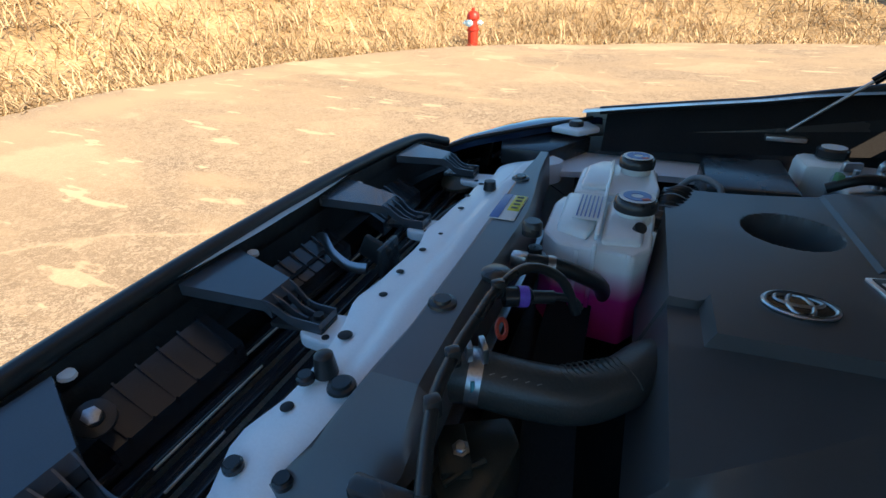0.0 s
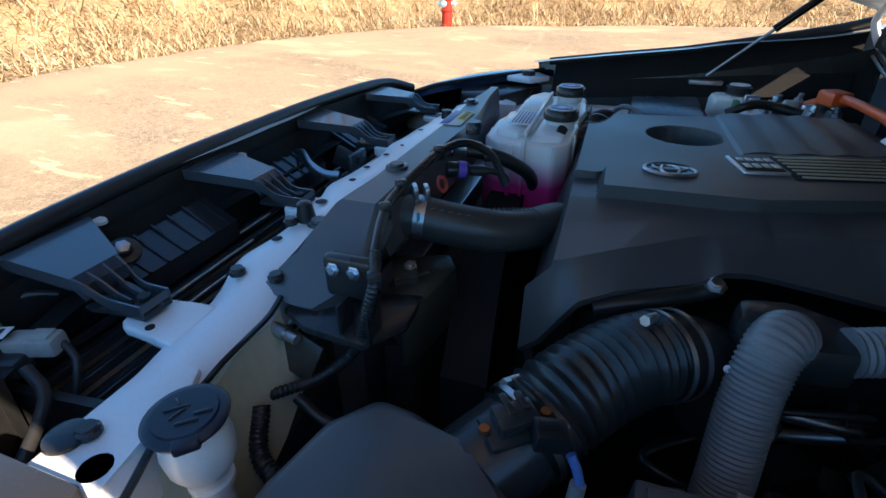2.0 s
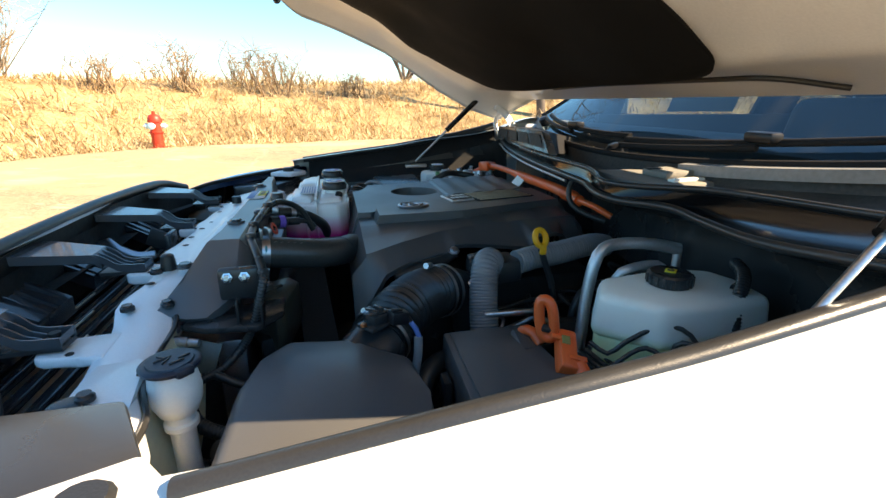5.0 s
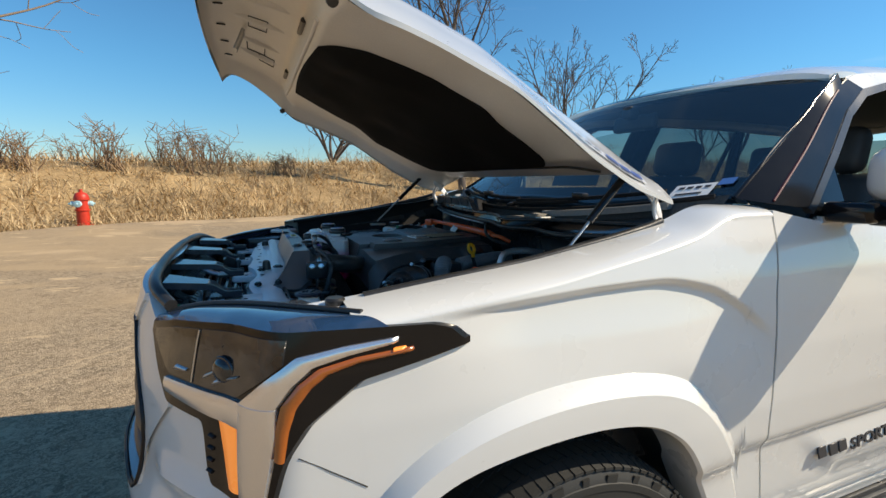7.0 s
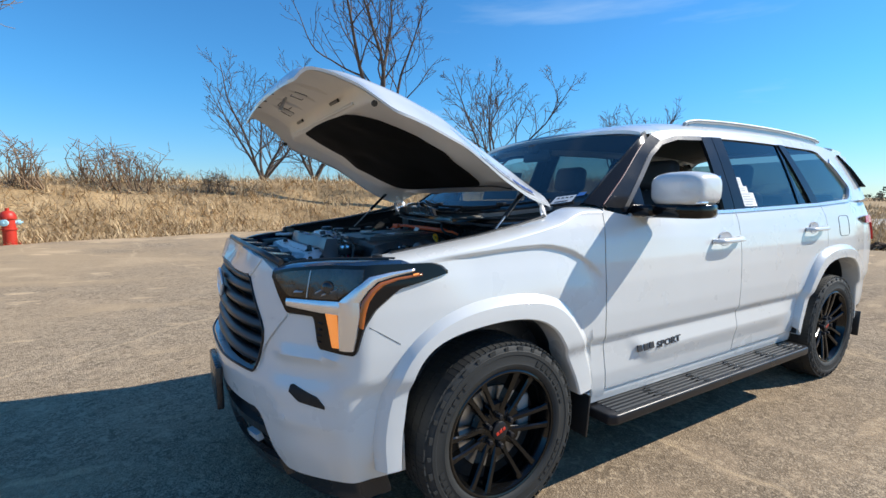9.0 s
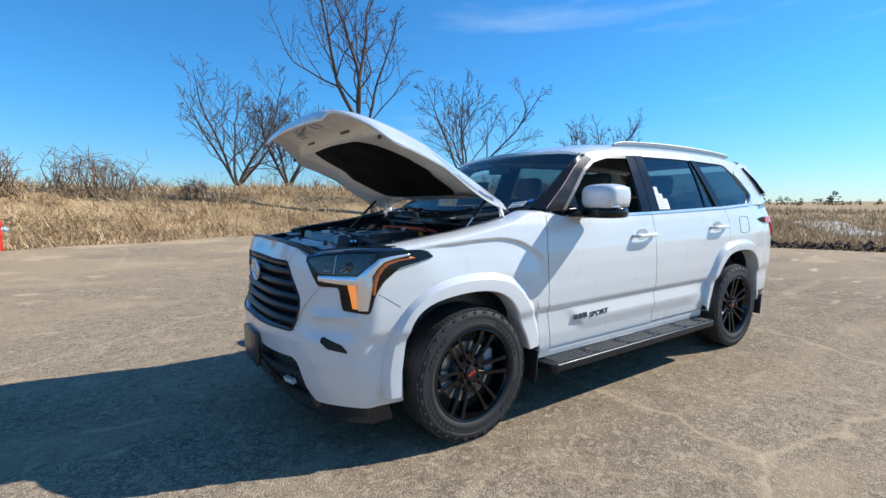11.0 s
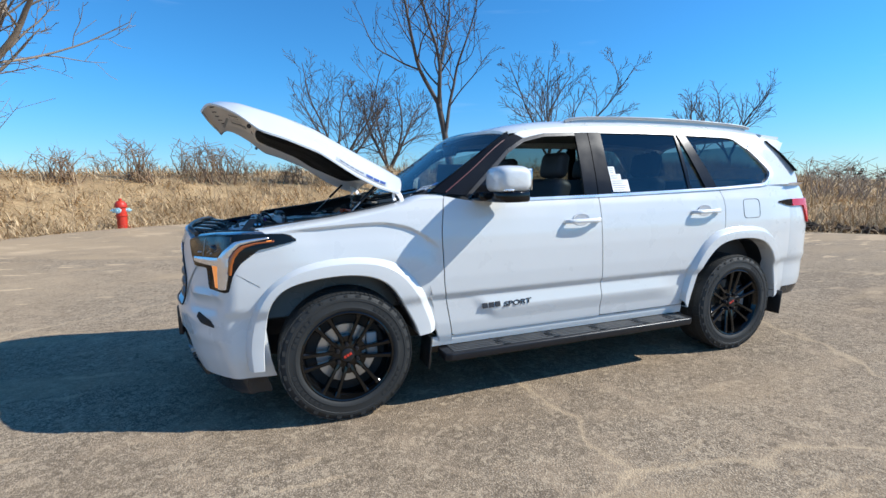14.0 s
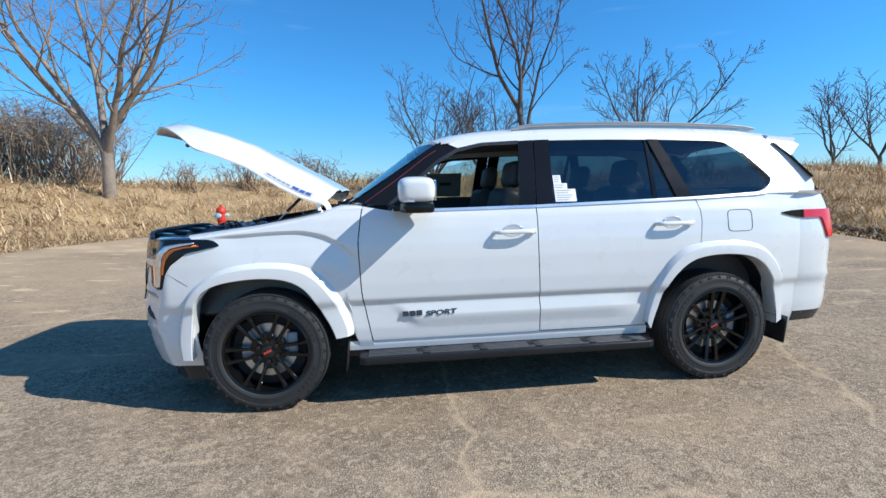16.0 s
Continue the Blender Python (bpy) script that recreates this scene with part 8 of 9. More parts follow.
rod("lead", [(-0.39, -0.078, 1.145), (-0.365, -0.065, 1.138), (-0.355, -0.064, 1.125)], 0.005, RUBBER, sens)
turned("warning_ring", [(0.012, 0), (0.012, 0.002), (0.007, 0.002), (0.007, 0)], (-0.425, -0.165, 1.152), (1, -0.2, 0.4), mat("red_print", (0.7, 0.08, 0.05), 0.5), cover, "small red warning ring", n=20)
bp = thing_part("bypass_hose", "black coolant bypass hose")
rod("hose", [(-0.432, -0.020, 1.152), (-0.395, -0.008, 1.146), (-0.360, 0.008, 1.128), (-0.335, 0.040, 1.095), (-0.330, 0.08, 1.03)], 0.011, RUBBER, bp)
turned("clamp", [(0.0125, -0.005), (0.0125, 0.005)], (-0.402, -0.010, 1.147), (0.95, 0.3, -0.15), STEEL, bp, n=20)
block("fitting", (-0.440, -0.022, 1.155), (0.022, 0.018, 0.018), STEEL, bp, "grey fitting", 0.004)
turned("cap_knob", [(0.014, 0), (0.014, 0.016), (0.011, 0.02), (0, 0.02)], (-0.437, 0.035, 1.165), (0, 0, 1), BLACK, car, "black radiator knob", n=14)
turned("cap_knob", [(0.018, 0), (0.018, 0.006), (0.014, 0.009), (0, 0.009)], (-0.452, -0.090, 1.166), (0, 0, 1), BLACK, car, n=18)

# coolant reservoir
res = thing_part("coolant_reservoir", "milky coolant reservoir with pink coolant inside")
TANK = mat("coolant_tank_plastic", (0.80, 0.80, 0.77), 0.24, vary=0.03, grain=300, bump=0.03, sss=0.25)
tn = TANK.node_tree
tpos, tsep, tband, tmix = (tn.nodes.new(k) for k in ("ShaderNodeTexCoord", "ShaderNodeSeparateXYZ", "ShaderNodeMapRange", "ShaderNodeMix"))
tmix.data_type = "RGBA"
tband.inputs["From Min"].default_value, tband.inputs["From Max"].default_value = 1.122, 1.075
tn.links.new(tpos.outputs["Object"], tsep.inputs[0])
tn.links.new(tsep.outputs["Z"], tband.inputs["Value"])
tn.links.new(tband.outputs["Result"], tmix.inputs["Factor"])
tmix.inputs["A"].default_value, tmix.inputs["B"].default_value = (0.90, 0.88, 0.86, 1), (0.90, 0.045, 0.29, 1)
tn.links.new(tmix.outputs["Result"], tn.nodes["Principled BSDF"].inputs["Base Color"])
def tank_block(outline, z0, z1, taper=0.97):
    bm = bmesh.new()
    prism(bm, outline, z0, z1, 0.007, None, taper, 3)
    return part("tank", bm, TANK, res, "milky plastic tank, pink coolant inside", smooth=24)


tank_block([(-0.432, 0.085), (-0.405, 0.048), (-0.300, 0.040), (-0.278, 0.075), (-0.272, 0.205), (-0.290, 0.232), (-0.425, 0.232), (-0.434, 0.195)], 1.000, 1.150)
tank_block([(-0.410, 0.238), (-0.275, 0.238), (-0.266, 0.30), (-0.275, 0.415), (-0.385, 0.415), (-0.410, 0.37)], 1.000, 1.156)
tank_block([(-0.412, 0.085), (-0.366, 0.066), (-0.358, 0.10), (-0.358, 0.222), (-0.415, 0.222)], 1.148, 1.163, 0.94)
tank_block([(-0.348, 0.060), (-0.292, 0.070), (-0.286, 0.215), (-0.348, 0.215)], 1.148, 1.160, 0.92)
tank_block([(-0.400, 0.250), (-0.352, 0.250), (-0.350, 0.40), (-0.375, 0.402), (-0.398, 0.36)], 1.154, 1.166, 0.94)
block("seam_ridge", (-0.353, 0.225, 1.164), (0.006, 0.34, 0.010), TANK, res, "", 0.002)
block("seam_ridge", (-0.353, 0.043, 1.085), (0.006, 0.012, 0.15), TANK, res, "", 0.002)
for x, y, dx, dy in ((-0.427, 0.13, 0.006, 0.006), (-0.375, 0.037, 0.007, 0.006), (-0.308, 0.046, 0.007, 0.006), (-0.277, 0.13, 0.006, 0.006)):
    block("rib", (x, y, 1.08), (dx, dy, 0.14), TANK, res, "", 0.002)
for k, (x, y) in enumerate(((-0.308, 0.165), (-0.312, 0.372))):
    turned("filler", [(0.026, -0.03), (0.026, 0.02)], (x, y, 1.155), (0, 0, 1), MILKY, res)
    cap = turned("cap", [(0.031, 0.002), (0.032, 0.007), (0.031, 0.017), (0.028, 0.020), (0, 0.021)], (x, y, 1.166), (0, 0, 1), BLACK, res, "black cap with a printed disc", n=28)
    turned("disc", [(0.026, 0), (0.026, 0.001), (0, 0.0012)], (x, y, 1.187), (0, 0, 1), PAPER, cap, n=24)
    turned("disc_mark", [(0.020, 0), (0.020, 0.0008), (0.009, 0.0008), (0.009, 0)], (x, y, 1.1882), (0, 0, 1), BLUE, cap, n=20)
    block("disc_mark", (x + 0.012, y - 0.012, 1.1888), (0.012, 0.008, 0.0008), RED, cap, "", 0.0002, (0, 0, 30))
turned("vent_plug", [(0.009, 0), (0.009, 0.008), (0, 0.009)], (-0.300, 0.110, 1.158), (0.3, -0.5, 0.8), BLACK, res, n=14)
rl = block("label", (-0.372, 0.150, 1.1685), (0.040, 0.10, 0.001), PAPER, res, "white printed label", 0.0002)
for k in range(6):
    block("print_line", (-0.387 + 0.006 * k, 0.150, 1.1695), (0.002, 0.085, 0.0006), BLUE, rl, "", 0.0001)
turned("mount_nut", [(0.016, 0), (0.016, 0.006), (0.010, 0.007), (0.010, 0.018), (0, 0.018)], (-0.428, 0.02, 1.135), (0, 0, 1), BLACK, res, n=16)

# ---- engine cover ----
ecov = thing_part("engine_cover", "charcoal plastic engine cover with a badge and slotted vent")
YL = eased([-0.285, -0.25, -0.20, -0.12, -0.05, 0.02, 0.10, 0.18, 0.27], [-0.285, -0.290, -0.275, -0.235, -0.200, -0.198, -0.195, -0.165, -0.12], 0.012)


COVER_EDGE = eased([-0.287, -0.25, -0.17, -0.10, 0.0, 0.27], [-0.272, -0.258, -0.210, -0.160, -0.125, -0.095], 0.006)
COVER_LOW = eased([-0.287, -0.262, -0.245, -0.228, -0.19, -0.10, -0.082, 0.0, 0.088, 0.100, 0.150, 0.180, 0.192, 0.27], [1.028, 1.030, 1.060, 1.086, 1.100, 1.100, 1.112, 1.102, 1.090, 1.110, 1.114, 1.104, 1.086, 1.085], 0.003)


COVER_X = [-0.287, -0.260, -0.226, -0.218, -0.152, -0.030, -0.018, -0.012, 0.088, 0.100, 0.180, 0.192, 0.207, 0.215, 0.235, 0.261]
COVER_U = [0.0, 0.06, 0.12, 0.14, 0.30, 0.50, 0.53, 0.55, 0.72, 0.75, 0.86, 0.89, 0.92, 0.94, 0.97, 1.0]
COVER_V = [0.0, 0.10, 0.26, 0.28, 0.52, 0.54, 0.56, 0.58, 0.94, 1.0]


def cover_at(u, v):
    """The engine cover: a raised slanting band, sunk panels beside it, a shoulder and a steep scalloped flank."""
    x = float(np.interp(u, COVER_U, COVER_X))
    yl, yr = YL(x), 0.370 + 0.060 * step_up((x + 0.20) / 0.35)
    bl = float(np.interp(x, [-0.23, -0.03, 0.20, 0.27], [-0.100, -0.090, -0.020, -0.010]))
    bt = float(np.interp(x, [-0.23, -0.13, 0.0, 0.20, 0.27], [-0.030, 0.045, 0.105, 0.150, 0.160]))
    edge = min(bl - 0.02, COVER_EDGE(x))
    y = float(np.interp(v, COVER_V, [yl, edge, bl, bl + 0.005, bt, bt + 0.005, bt + 0.012, bt + 0.017, yr - 0.025, yr]))
    inset = min(1.0, max(0.0, (x + 0.226) / 0.008))
    run = min(1.0, max(0.0, (bl - y) / (bl - edge)))
    shoulder = 1.133 - 0.006 * run + 0.003 * abs(math.sin(math.pi * (x + 0.02) / 0.085)) * step_up((x + 0.06) / 0.03)
    # a flat facet leans down over the front corner
    shoulder -= 0.10 * max(0.0, -0.155 - x - 0.06 * abs(run - 0.45)) * (0.25 + 0.75 * run)
    far = 1.143 + (0.006 + 0.0015 * math.sin(2 * math.pi * x / 0.062)) * min(1.0, max(0.0, (x + 0.018) / 0.006)) * (v >= 0.58) * min(1.0, max(0.0, (0.215 - x) / 0.008))
    z = shoulder
    if v >= 0.28:
        z += (1.151 - z) * inset
    if v > 0.53:
        z = far
    if v < 0.10:
        z += (COVER_LOW(x) - z) * (1 - v / 0.10) ** 0.95
    if v > 0.94:
        z -= 0.030 * (v - 0.94) / 0.06
    z -= 0.085 * min(1.0, max(0.0, (-0.260 - x) / 0.027)) * (1 if v >= 0.10 else 0.3)
    z -= 0.030 * max(0.0, (x - 0.235) / 0.026)
    r = math.hypot((x + 0.090) / 1.05, y - 0.215)
    z -= 0.055 * step_up((0.062 - r) / 0.007)
    return Vector((x, y, z))


sheet("shell", cover_at, 200, 200, COVER, ecov, smooth=24, skirt=(0.004, 0.006, -0.010), flip=True)
sheet("front_apron", lambda u, v: cover_at(0.0, 0.02 + 0.96 * u) + Vector((0.004 + 0.02 * v, 0, -0.002 - 0.12 * v)), 30, 5, COVER, ecov)
badge(ecov, Matrix.Translation((-0.131, -0.015, 1.1535)) @ Matrix.Diagonal((1, 1, 0.4, 1)), 0.46, STEEL, GLOSS)
slant = (0, 0, 12)
plate = block("name_plate", (-0.010, 0.046, 1.153), (0.062, 0.072, 0.005), CHROME, ecov, "chrome-framed name plate", 0.003, slant)
block("plate_field", (-0.010, 0.046, 1.156), (0.053, 0.062, 0.002), SATIN, plate, "", 0.001, slant)
for k, dy in enumerate((-0.014, 0.012)):
    for j in range(4):
        block("plate_bar", (-0.029 + 0.0125 * j - 0.2 * dy, 0.046 + dy - 0.0026 * (1.5 - j), 1.1576), (0.009, 0.012 if k else 0.016, 0.001), CHROME, plate, "", 0.0003, slant)
BRONZE = mat("bronze_vent", (0.66, 0.57, 0.42), 0.35, metal=0.5, vary=0.1)
for k in range(7):
    block("vent_rib", (0.112 - 0.0028 * k, 0.026 + 0.0136 * k, 1.1536), (0.150, 0.0042, 0.002), BRONZE, ecov, "", 0.0006, slant)
block("vent_bed", (0.103, 0.068, 1.1515), (0.165, 0.096, 0.003), DARK, ecov, "", 0.001, slant)

# ---- driver's side of the engine ----
intake = thing_part("intake_duct", "black ribbed air intake duct with clamps")
rod("bellows", [(-0.258, -0.440, 1.040), (-0.222, -0.395, 1.058), (-0.180, -0.345, 1.062), (-0.145, -0.312, 1.058)], 0.0475, RUBBER, intake, n=30, ribs=0.0065, pitch=0.0118)
rod("elbow", [(-0.165, -0.332, 1.060), (-0.130, -0.300, 1.054), (-0.095, -0.285, 1.040), (-0.070, -0.285, 1.015), (-0.060, -0.29, 0.97)], 0.043, RUBBER, intake, n=28)
for c, w in (((-0.128, -0.300, 1.054), (0.75, 0.62, -0.15)), ((-0.142, -0.311, 1.057), (0.75, 0.62, -0.1)), ((-0.253, -0.434, 1.043), (0.62, 0.75, 0.25))):
    turned("clamp", [(0.047, -0.003), (0.0485, -0.003), (0.0485, 0.003), (0.047, 0.003)], c, w, STEEL, intake, "zinc clamp", n=40)
for c in ((-0.158, -0.325, 1.112), (-0.270, -0.414, 1.080)):
    block("clamp_screw", c, (0.014, 0.008, 0.009), STEEL, intake, "zinc clamp screw", 0.002, (0, 0, 40))
    turned("screw_head", [(0.0055, 0), (0.0055, 0.007), (0, 0.007)], Vector(c) + Vector((-0.004, -0.006, 0.002)), (-0.5, -0.8, 0.3), STEEL, intake, n=6)
rod("inlet_pipe", [(-0.235, -0.415, 1.050), (-0.268, -0.452, 1.034), (-0.300, -0.490, 1.018), (-0.325, -0.53, 1.00)], 0.044, BLACK, intake, n=28)
maf = thing_part("air_flow_sensor", "black air flow sensor with copper screws")
turn_maf = (0, 0, 38)
block("flange", (-0.256, -0.462, 1.083), (0.062, 0.034, 0.006), BLACK, maf, "", 0.002, turn_maf)
block("body", (-0.260, -0.464, 1.092), (0.034, 0.024, 0.014), BLACK, maf, "", 0.002, turn_maf)
block("body_rib", (-0.268, -0.460, 1.100), (0.006, 0.022, 0.004), BLACK, maf, "", 0.001, turn_maf)
block("body_rib", (-0.258, -0.452, 1.100), (0.006, 0.018, 0.004), BLACK, maf, "", 0.001, turn_maf)
block("plug", (-0.232, -0.472, 1.092), (0.026, 0.020, 0.018), SATIN, maf, "", 0.002, (0, 10, 20))
block("plug_latch", (-0.234, -0.471, 1.102), (0.016, 0.007, 0.004), SATIN, maf, "", 0.001, (0, 10, 20))
for c in ((-0.281, -0.480, 1.087), (-0.238, -0.448, 1.087)):
    turned("screw", [(0.0048, 0), (0.0042, 0.004), (0, 0.004)], c, (0, 0, 1), mat("copper", (0.60, 0.25, 0.12), 0.35, metal=1.0), maf, "copper screw", n=12)
rod("lead", [(-0.215, -0.478, 1.085), (-0.205, -0.485, 1.065), (-0.210, -0.490, 1.03)], 0.0038, BLUE, maf)
rod("lead_sleeve", [(-0.206, -0.486, 1.065), (-0.208, -0.492, 1.04), (-0.214, -0.496, 1.01)], 0.0062, GREYHOSE, maf)

air = thing_part("air_filter_box", "charcoal plastic air filter box")


bm = bmesh.new()
prism(bm, [(-0.388, -0.447), (-0.345, -0.452), (-0.296, -0.474), (-0.218, -0.526), (-0.210, -0.62), (-0.213, -0.775), (-0.446, -0.775), (-0.440, -0.56), (-0.424, -0.490)], 0.955, 1.066, 0.016, None, 0.95, 4)
part("lid", bm, COVER, air, smooth=50)
slab("case", [(-0.44, -0.76), (-0.215, -0.76), (-0.212, -0.47), (-0.30, -0.46), (-0.42, -0.50)], 0.70, 0.955, BLACK, air, "", 0.012)

fuse = thing_part("fuse_box", "black fuse box with a stepped lid")
slab("lid", [(-0.165, -0.452), (-0.024, -0.450), (-0.040, -0.520), (-0.034, -0.575), (-0.020, -0.612), (0.045, -0.618), (0.050, -0.745), (-0.175, -0.745)], 0.985, 1.050, COVER, fuse, "", 0.004, 0.985, seg=2)
slab("lid_panel", [(-0.155, -0.462), (-0.060, -0.462), (-0.066, -0.535), (-0.050, -0.600), (0.020, -0.640), (0.030, -0.735), (-0.160, -0.735)], 1.049, 1.054, COVER, fuse, "", 0.002)
block("lid_dent", (-0.052, -0.505, 1.046), (0.034, 0.05, 0.02), COVER, fuse, "", 0.008, (10, 14, 0))
slab("case", [(-0.178, -0.445), (-0.02, -0.443), (0.04, -0.60), (0.055, -0.75), (-0.185, -0.75)], 0.78, 0.988, BLACK, fuse, "", 0.006)
block("clip", (-0.176, -0.53, 1.00), (0.012, 0.03, 0.045), BLACK, fuse, "", 0.003)
block("clip", (-0.178, -0.63, 1.00), (0.012, 0.03, 0.045), BLACK, fuse, "", 0.003)

plug = thing_part("service_plug", "orange high-voltage service plug")
loop = [Vector((-0.036, -0.536, 1.098)) + 0.027 * math.copysign(abs(math.sin(t)) ** 0.8, math.sin(t)) * Vector((-0.05, 0.22, 0.97)) + 0.0100 * math.copysign(abs(math.cos(t)) ** 0.7, math.cos(t)) * Vector((0.80, -0.58, 0.0)) for t in np.linspace(0, 2 * math.pi, 25)]
rod("handle", loop, 0.0075, ORANGE, plug, n=12, smooth_path=False)
turn_plug = (24, 14, -16)
block("body", (-0.022, -0.572, 1.064), (0.027, 0.070, 0.024), ORANGE, plug, "", 0.004, turn_plug, 0.88)
block("rib", (-0.026, -0.560, 1.080), (0.024, 0.008, 0.006), ORANGE, plug, "", 0.002, turn_plug)
block("rib", (-0.016, -0.592, 1.066), (0.024, 0.008, 0.006), ORANGE, plug, "", 0.002, turn_plug)
rod("tip", [(-0.016, -0.592, 1.056), (-0.011, -0.612, 1.044), (-0.007, -0.634, 1.030)], lambda t: 0.0125 - 0.006 * t, ORANGE, plug, n=8)
block("clip", (-0.032, -0.543, 1.085), (0.026, 0.010, 0.008), BLACK, plug, "black clip", 0.002, turn_plug)
block("window", (-0.021, -0.567, 1.0805), (0.011, 0.013, 0.003), mat("olive_tag", (0.25, 0.24, 0.08), 0.5), plug, "olive window", 0.001, turn_plug)
rod("cable", [(-0.034, -0.520, 1.050), (-0.040, -0.505, 1.062), (-0.050, -0.490, 1.058), (-0.056, -0.470, 1.02), (-0.055, -0.45, 0.97)], 0.008, ORANGE, plug)

gh = thing_part("breather_hose", "grey ribbed breather hose")
rod("hose", [(-0.030, -0.292, 1.080), (-0.040, -0.303, 1.104), (-0.055, -0.324, 1.096), (-0.064, -0.345, 1.05), (-0.068, -0.372, 0.985), (-0.07, -0.39, 0.93)], 0.026, GREYHOSE, gh, n=22, ribs=0.0022, pitch=0.0052)
gh2 = thing_part("turbo_hose", "grey ribbed hose running across the engine")
rod("hose", [(0.015, -0.296, 1.095), (0.06, -0.286, 1.100), (0.11, -0.273, 1.100), (0.205, -0.236, 1.100), (0.25, -0.22, 1.09)], 0.023, GREYHOSE, gh2, n=20, ribs=0.0020, pitch=0.0065)
slab("valve_housing", [(-0.075, -0.285), (-0.03, -0.32), (0.025, -0.31), (0.03, -0.26), (-0.02, -0.235), (-0.07, -0.245)], 1.06, 1.105, BLACK, car, "black valve housing", 0.010)
dip = thing_part("dipstick", "yellow dipstick ring on a black tube")
bm = bmesh.new()
dm = Matrix.Translation((0.038, -0.345, 1.155)) @ Matrix.Rotation(radians(18), 4, "Z") @ Matrix.Rotation(radians(68), 4, "X")
tube(bm, [dm @ Vector((0.012 * math.cos(a), 0.0145 * math.sin(a), 0)) for a in np.linspace(0, 2 * math.pi, 25)], 0.0055, n=8, smooth_path=False, caps=False)
box(bm, dm @ Vector((0, -0.022, 0)), (0.012, 0.008, 0.016), 0.003)
part("ring", bm, YELLOW, dip, "yellow plastic ring")
rod("tube", [(0.042, -0.342, 1.132), (0.056, -0.336, 1.10), (0.075, -0.325, 1.06), (0.09, -0.31, 1.00), (0.085, -0.29, 0.93)], 0.006, BLACK, dip)

acp = thing_part("air_conditioning_pipe", "bright aluminium pipe")
rod("pipe", [(0.095, -0.402, 0.93), (0.105, -0.394, 0.98), (0.116, -0.382, 1.05), (0.128, -0.377, 1.110), (0.146, -0.372, 1.136), (0.182, -0.368, 1.142), (0.232, -0.380, 1.142), (0.285, -0.392, 1.132)], 0.0108, PIPE, acp, n=16)
rod("pipe", [(0.165, -0.37, 1.02), (0.173, -0.380, 1.080), (0.192, -0.388, 1.100), (0.25, -0.384, 1.102), (0.268, -0.392, 1.085)], 0.009, PIPE, acp, n=14)
turned("fitting", [(0.0075, 0), (0.0075, 0.040), (0, 0.041)], (0.283, -0.392, 1.092), (0, 0, 1), PIPE, acp)
for x, y in ((0.15, -0.40), (0.20, -0.36), (0.12, -0.33)):
    rod("hose", [(x, y, 0.90), (x + 0.01, y + 0.01, 1.0), (x + 0.05, y + 0.02, 1.04), (x + 0.12, y + 0.03, 1.03)], 0.009, RUBBER, acp)

brake = thing_part("brake_fluid_reservoir", "milky brake fluid reservoir with a black cap")
BRAKE = mat("brake_tank_plastic", (0.80, 0.82, 0.76), 0.30, vary=0.03, grain=300, bump=0.03, sss=0.4)
bn = BRAKE.node_tree
bpos, bsep, bband, bmix = (bn.nodes.new(k) for k in ("ShaderNodeTexCoord", "ShaderNodeSeparateXYZ", "ShaderNodeMapRange", "ShaderNodeMix"))
bmix.data_type = "RGBA"
bband.inputs["From Min"].default_value, bband.inputs["From Max"].default_value = 1.080, 1.062
bn.links.new(bpos.outputs["Object"], bsep.inputs[0])
bn.links.new(bsep.outputs["Z"], bband.inputs["Value"])
bn.links.new(bband.outputs["Result"], bmix.inputs["Factor"])
bmix.inputs["A"].default_value, bmix.inputs["B"].default_value = (0.80, 0.83, 0.77, 1), (0.66, 0.74, 0.44, 1)
bn.links.new(bmix.outputs["Result"], bn.nodes["Principled BSDF"].inputs["Base Color"])
slab("tank", [(0.035, -0.530), (0.075, -0.468), (0.215, -0.450), (0.275, -0.475), (0.290, -0.525), (0.280, -0.60), (0.10, -0.60)], 1.060, 1.126, BRAKE, brake, "milky tank", 0.014, 0.945, seg=4)
slab("tank_base", [(0.043, -0.530), (0.079, -0.473), (0.212, -0.455), (0.271, -0.479), (0.285, -0.524), (0.276, -0.596), (0.104, -0.596)], 0.990, 1.066, BRAKE, brake, "pale green fluid inside", 0.010, seg=3)
bc = turned("cap", [(0.029, 0), (0.031, 0.004), (0.031, 0.016), (0.028, 0.019), (0, 0.020)], (0.165, -0.520, 1.126), (0, 0, 1), BLACK, brake, "black screw cap", n=30)
for k in range(18):
    a = 2 * math.pi * k / 18
    block("grip_rib", (0.165 + 0.031 * math.cos(a), -0.520 + 0.031 * math.sin(a), 1.135), (0.004, 0.005, 0.015), BLACK, bc, "", 0.001, (0, 0, math.degrees(a)))
block("cap_mark", (0.165, -0.520, 1.1465), (0.018, 0.015, 0.001), YELLOWPRINT, bc, "yellow mark", 0.0003, (0, 0, 45))
turned("cap_mark", [(0.005, 0), (0.005, 0.0008), (0.003, 0.0008), (0.003, 0)], (0.165, -0.520, 1.1472), (0, 0, 1), INK, bc, n=16)

CAN = mat("grey_motor_can", (0.30, 0.31, 0.32), 0.45, metal=0.7, vary=0.1, grain=400, bump=0.05)
for k in range(9):
    q = random.Random(70 + k)
    x0 = 0.02 + 0.012 * k
    rod("loom_wire", [(x0 - 0.02, -0.52 + q.uniform(-0.01, 0.01), 1.035), (x0, -0.57, 1.010 + q.uniform(0, 0.02)), (x0 + 0.03, -0.63 + q.uniform(-0.02, 0.02), 0.990), (x0 + 0.07, -0.72, 0.985)], q.choice((0.003, 0.004, 0.005)), RUBBER, brake)
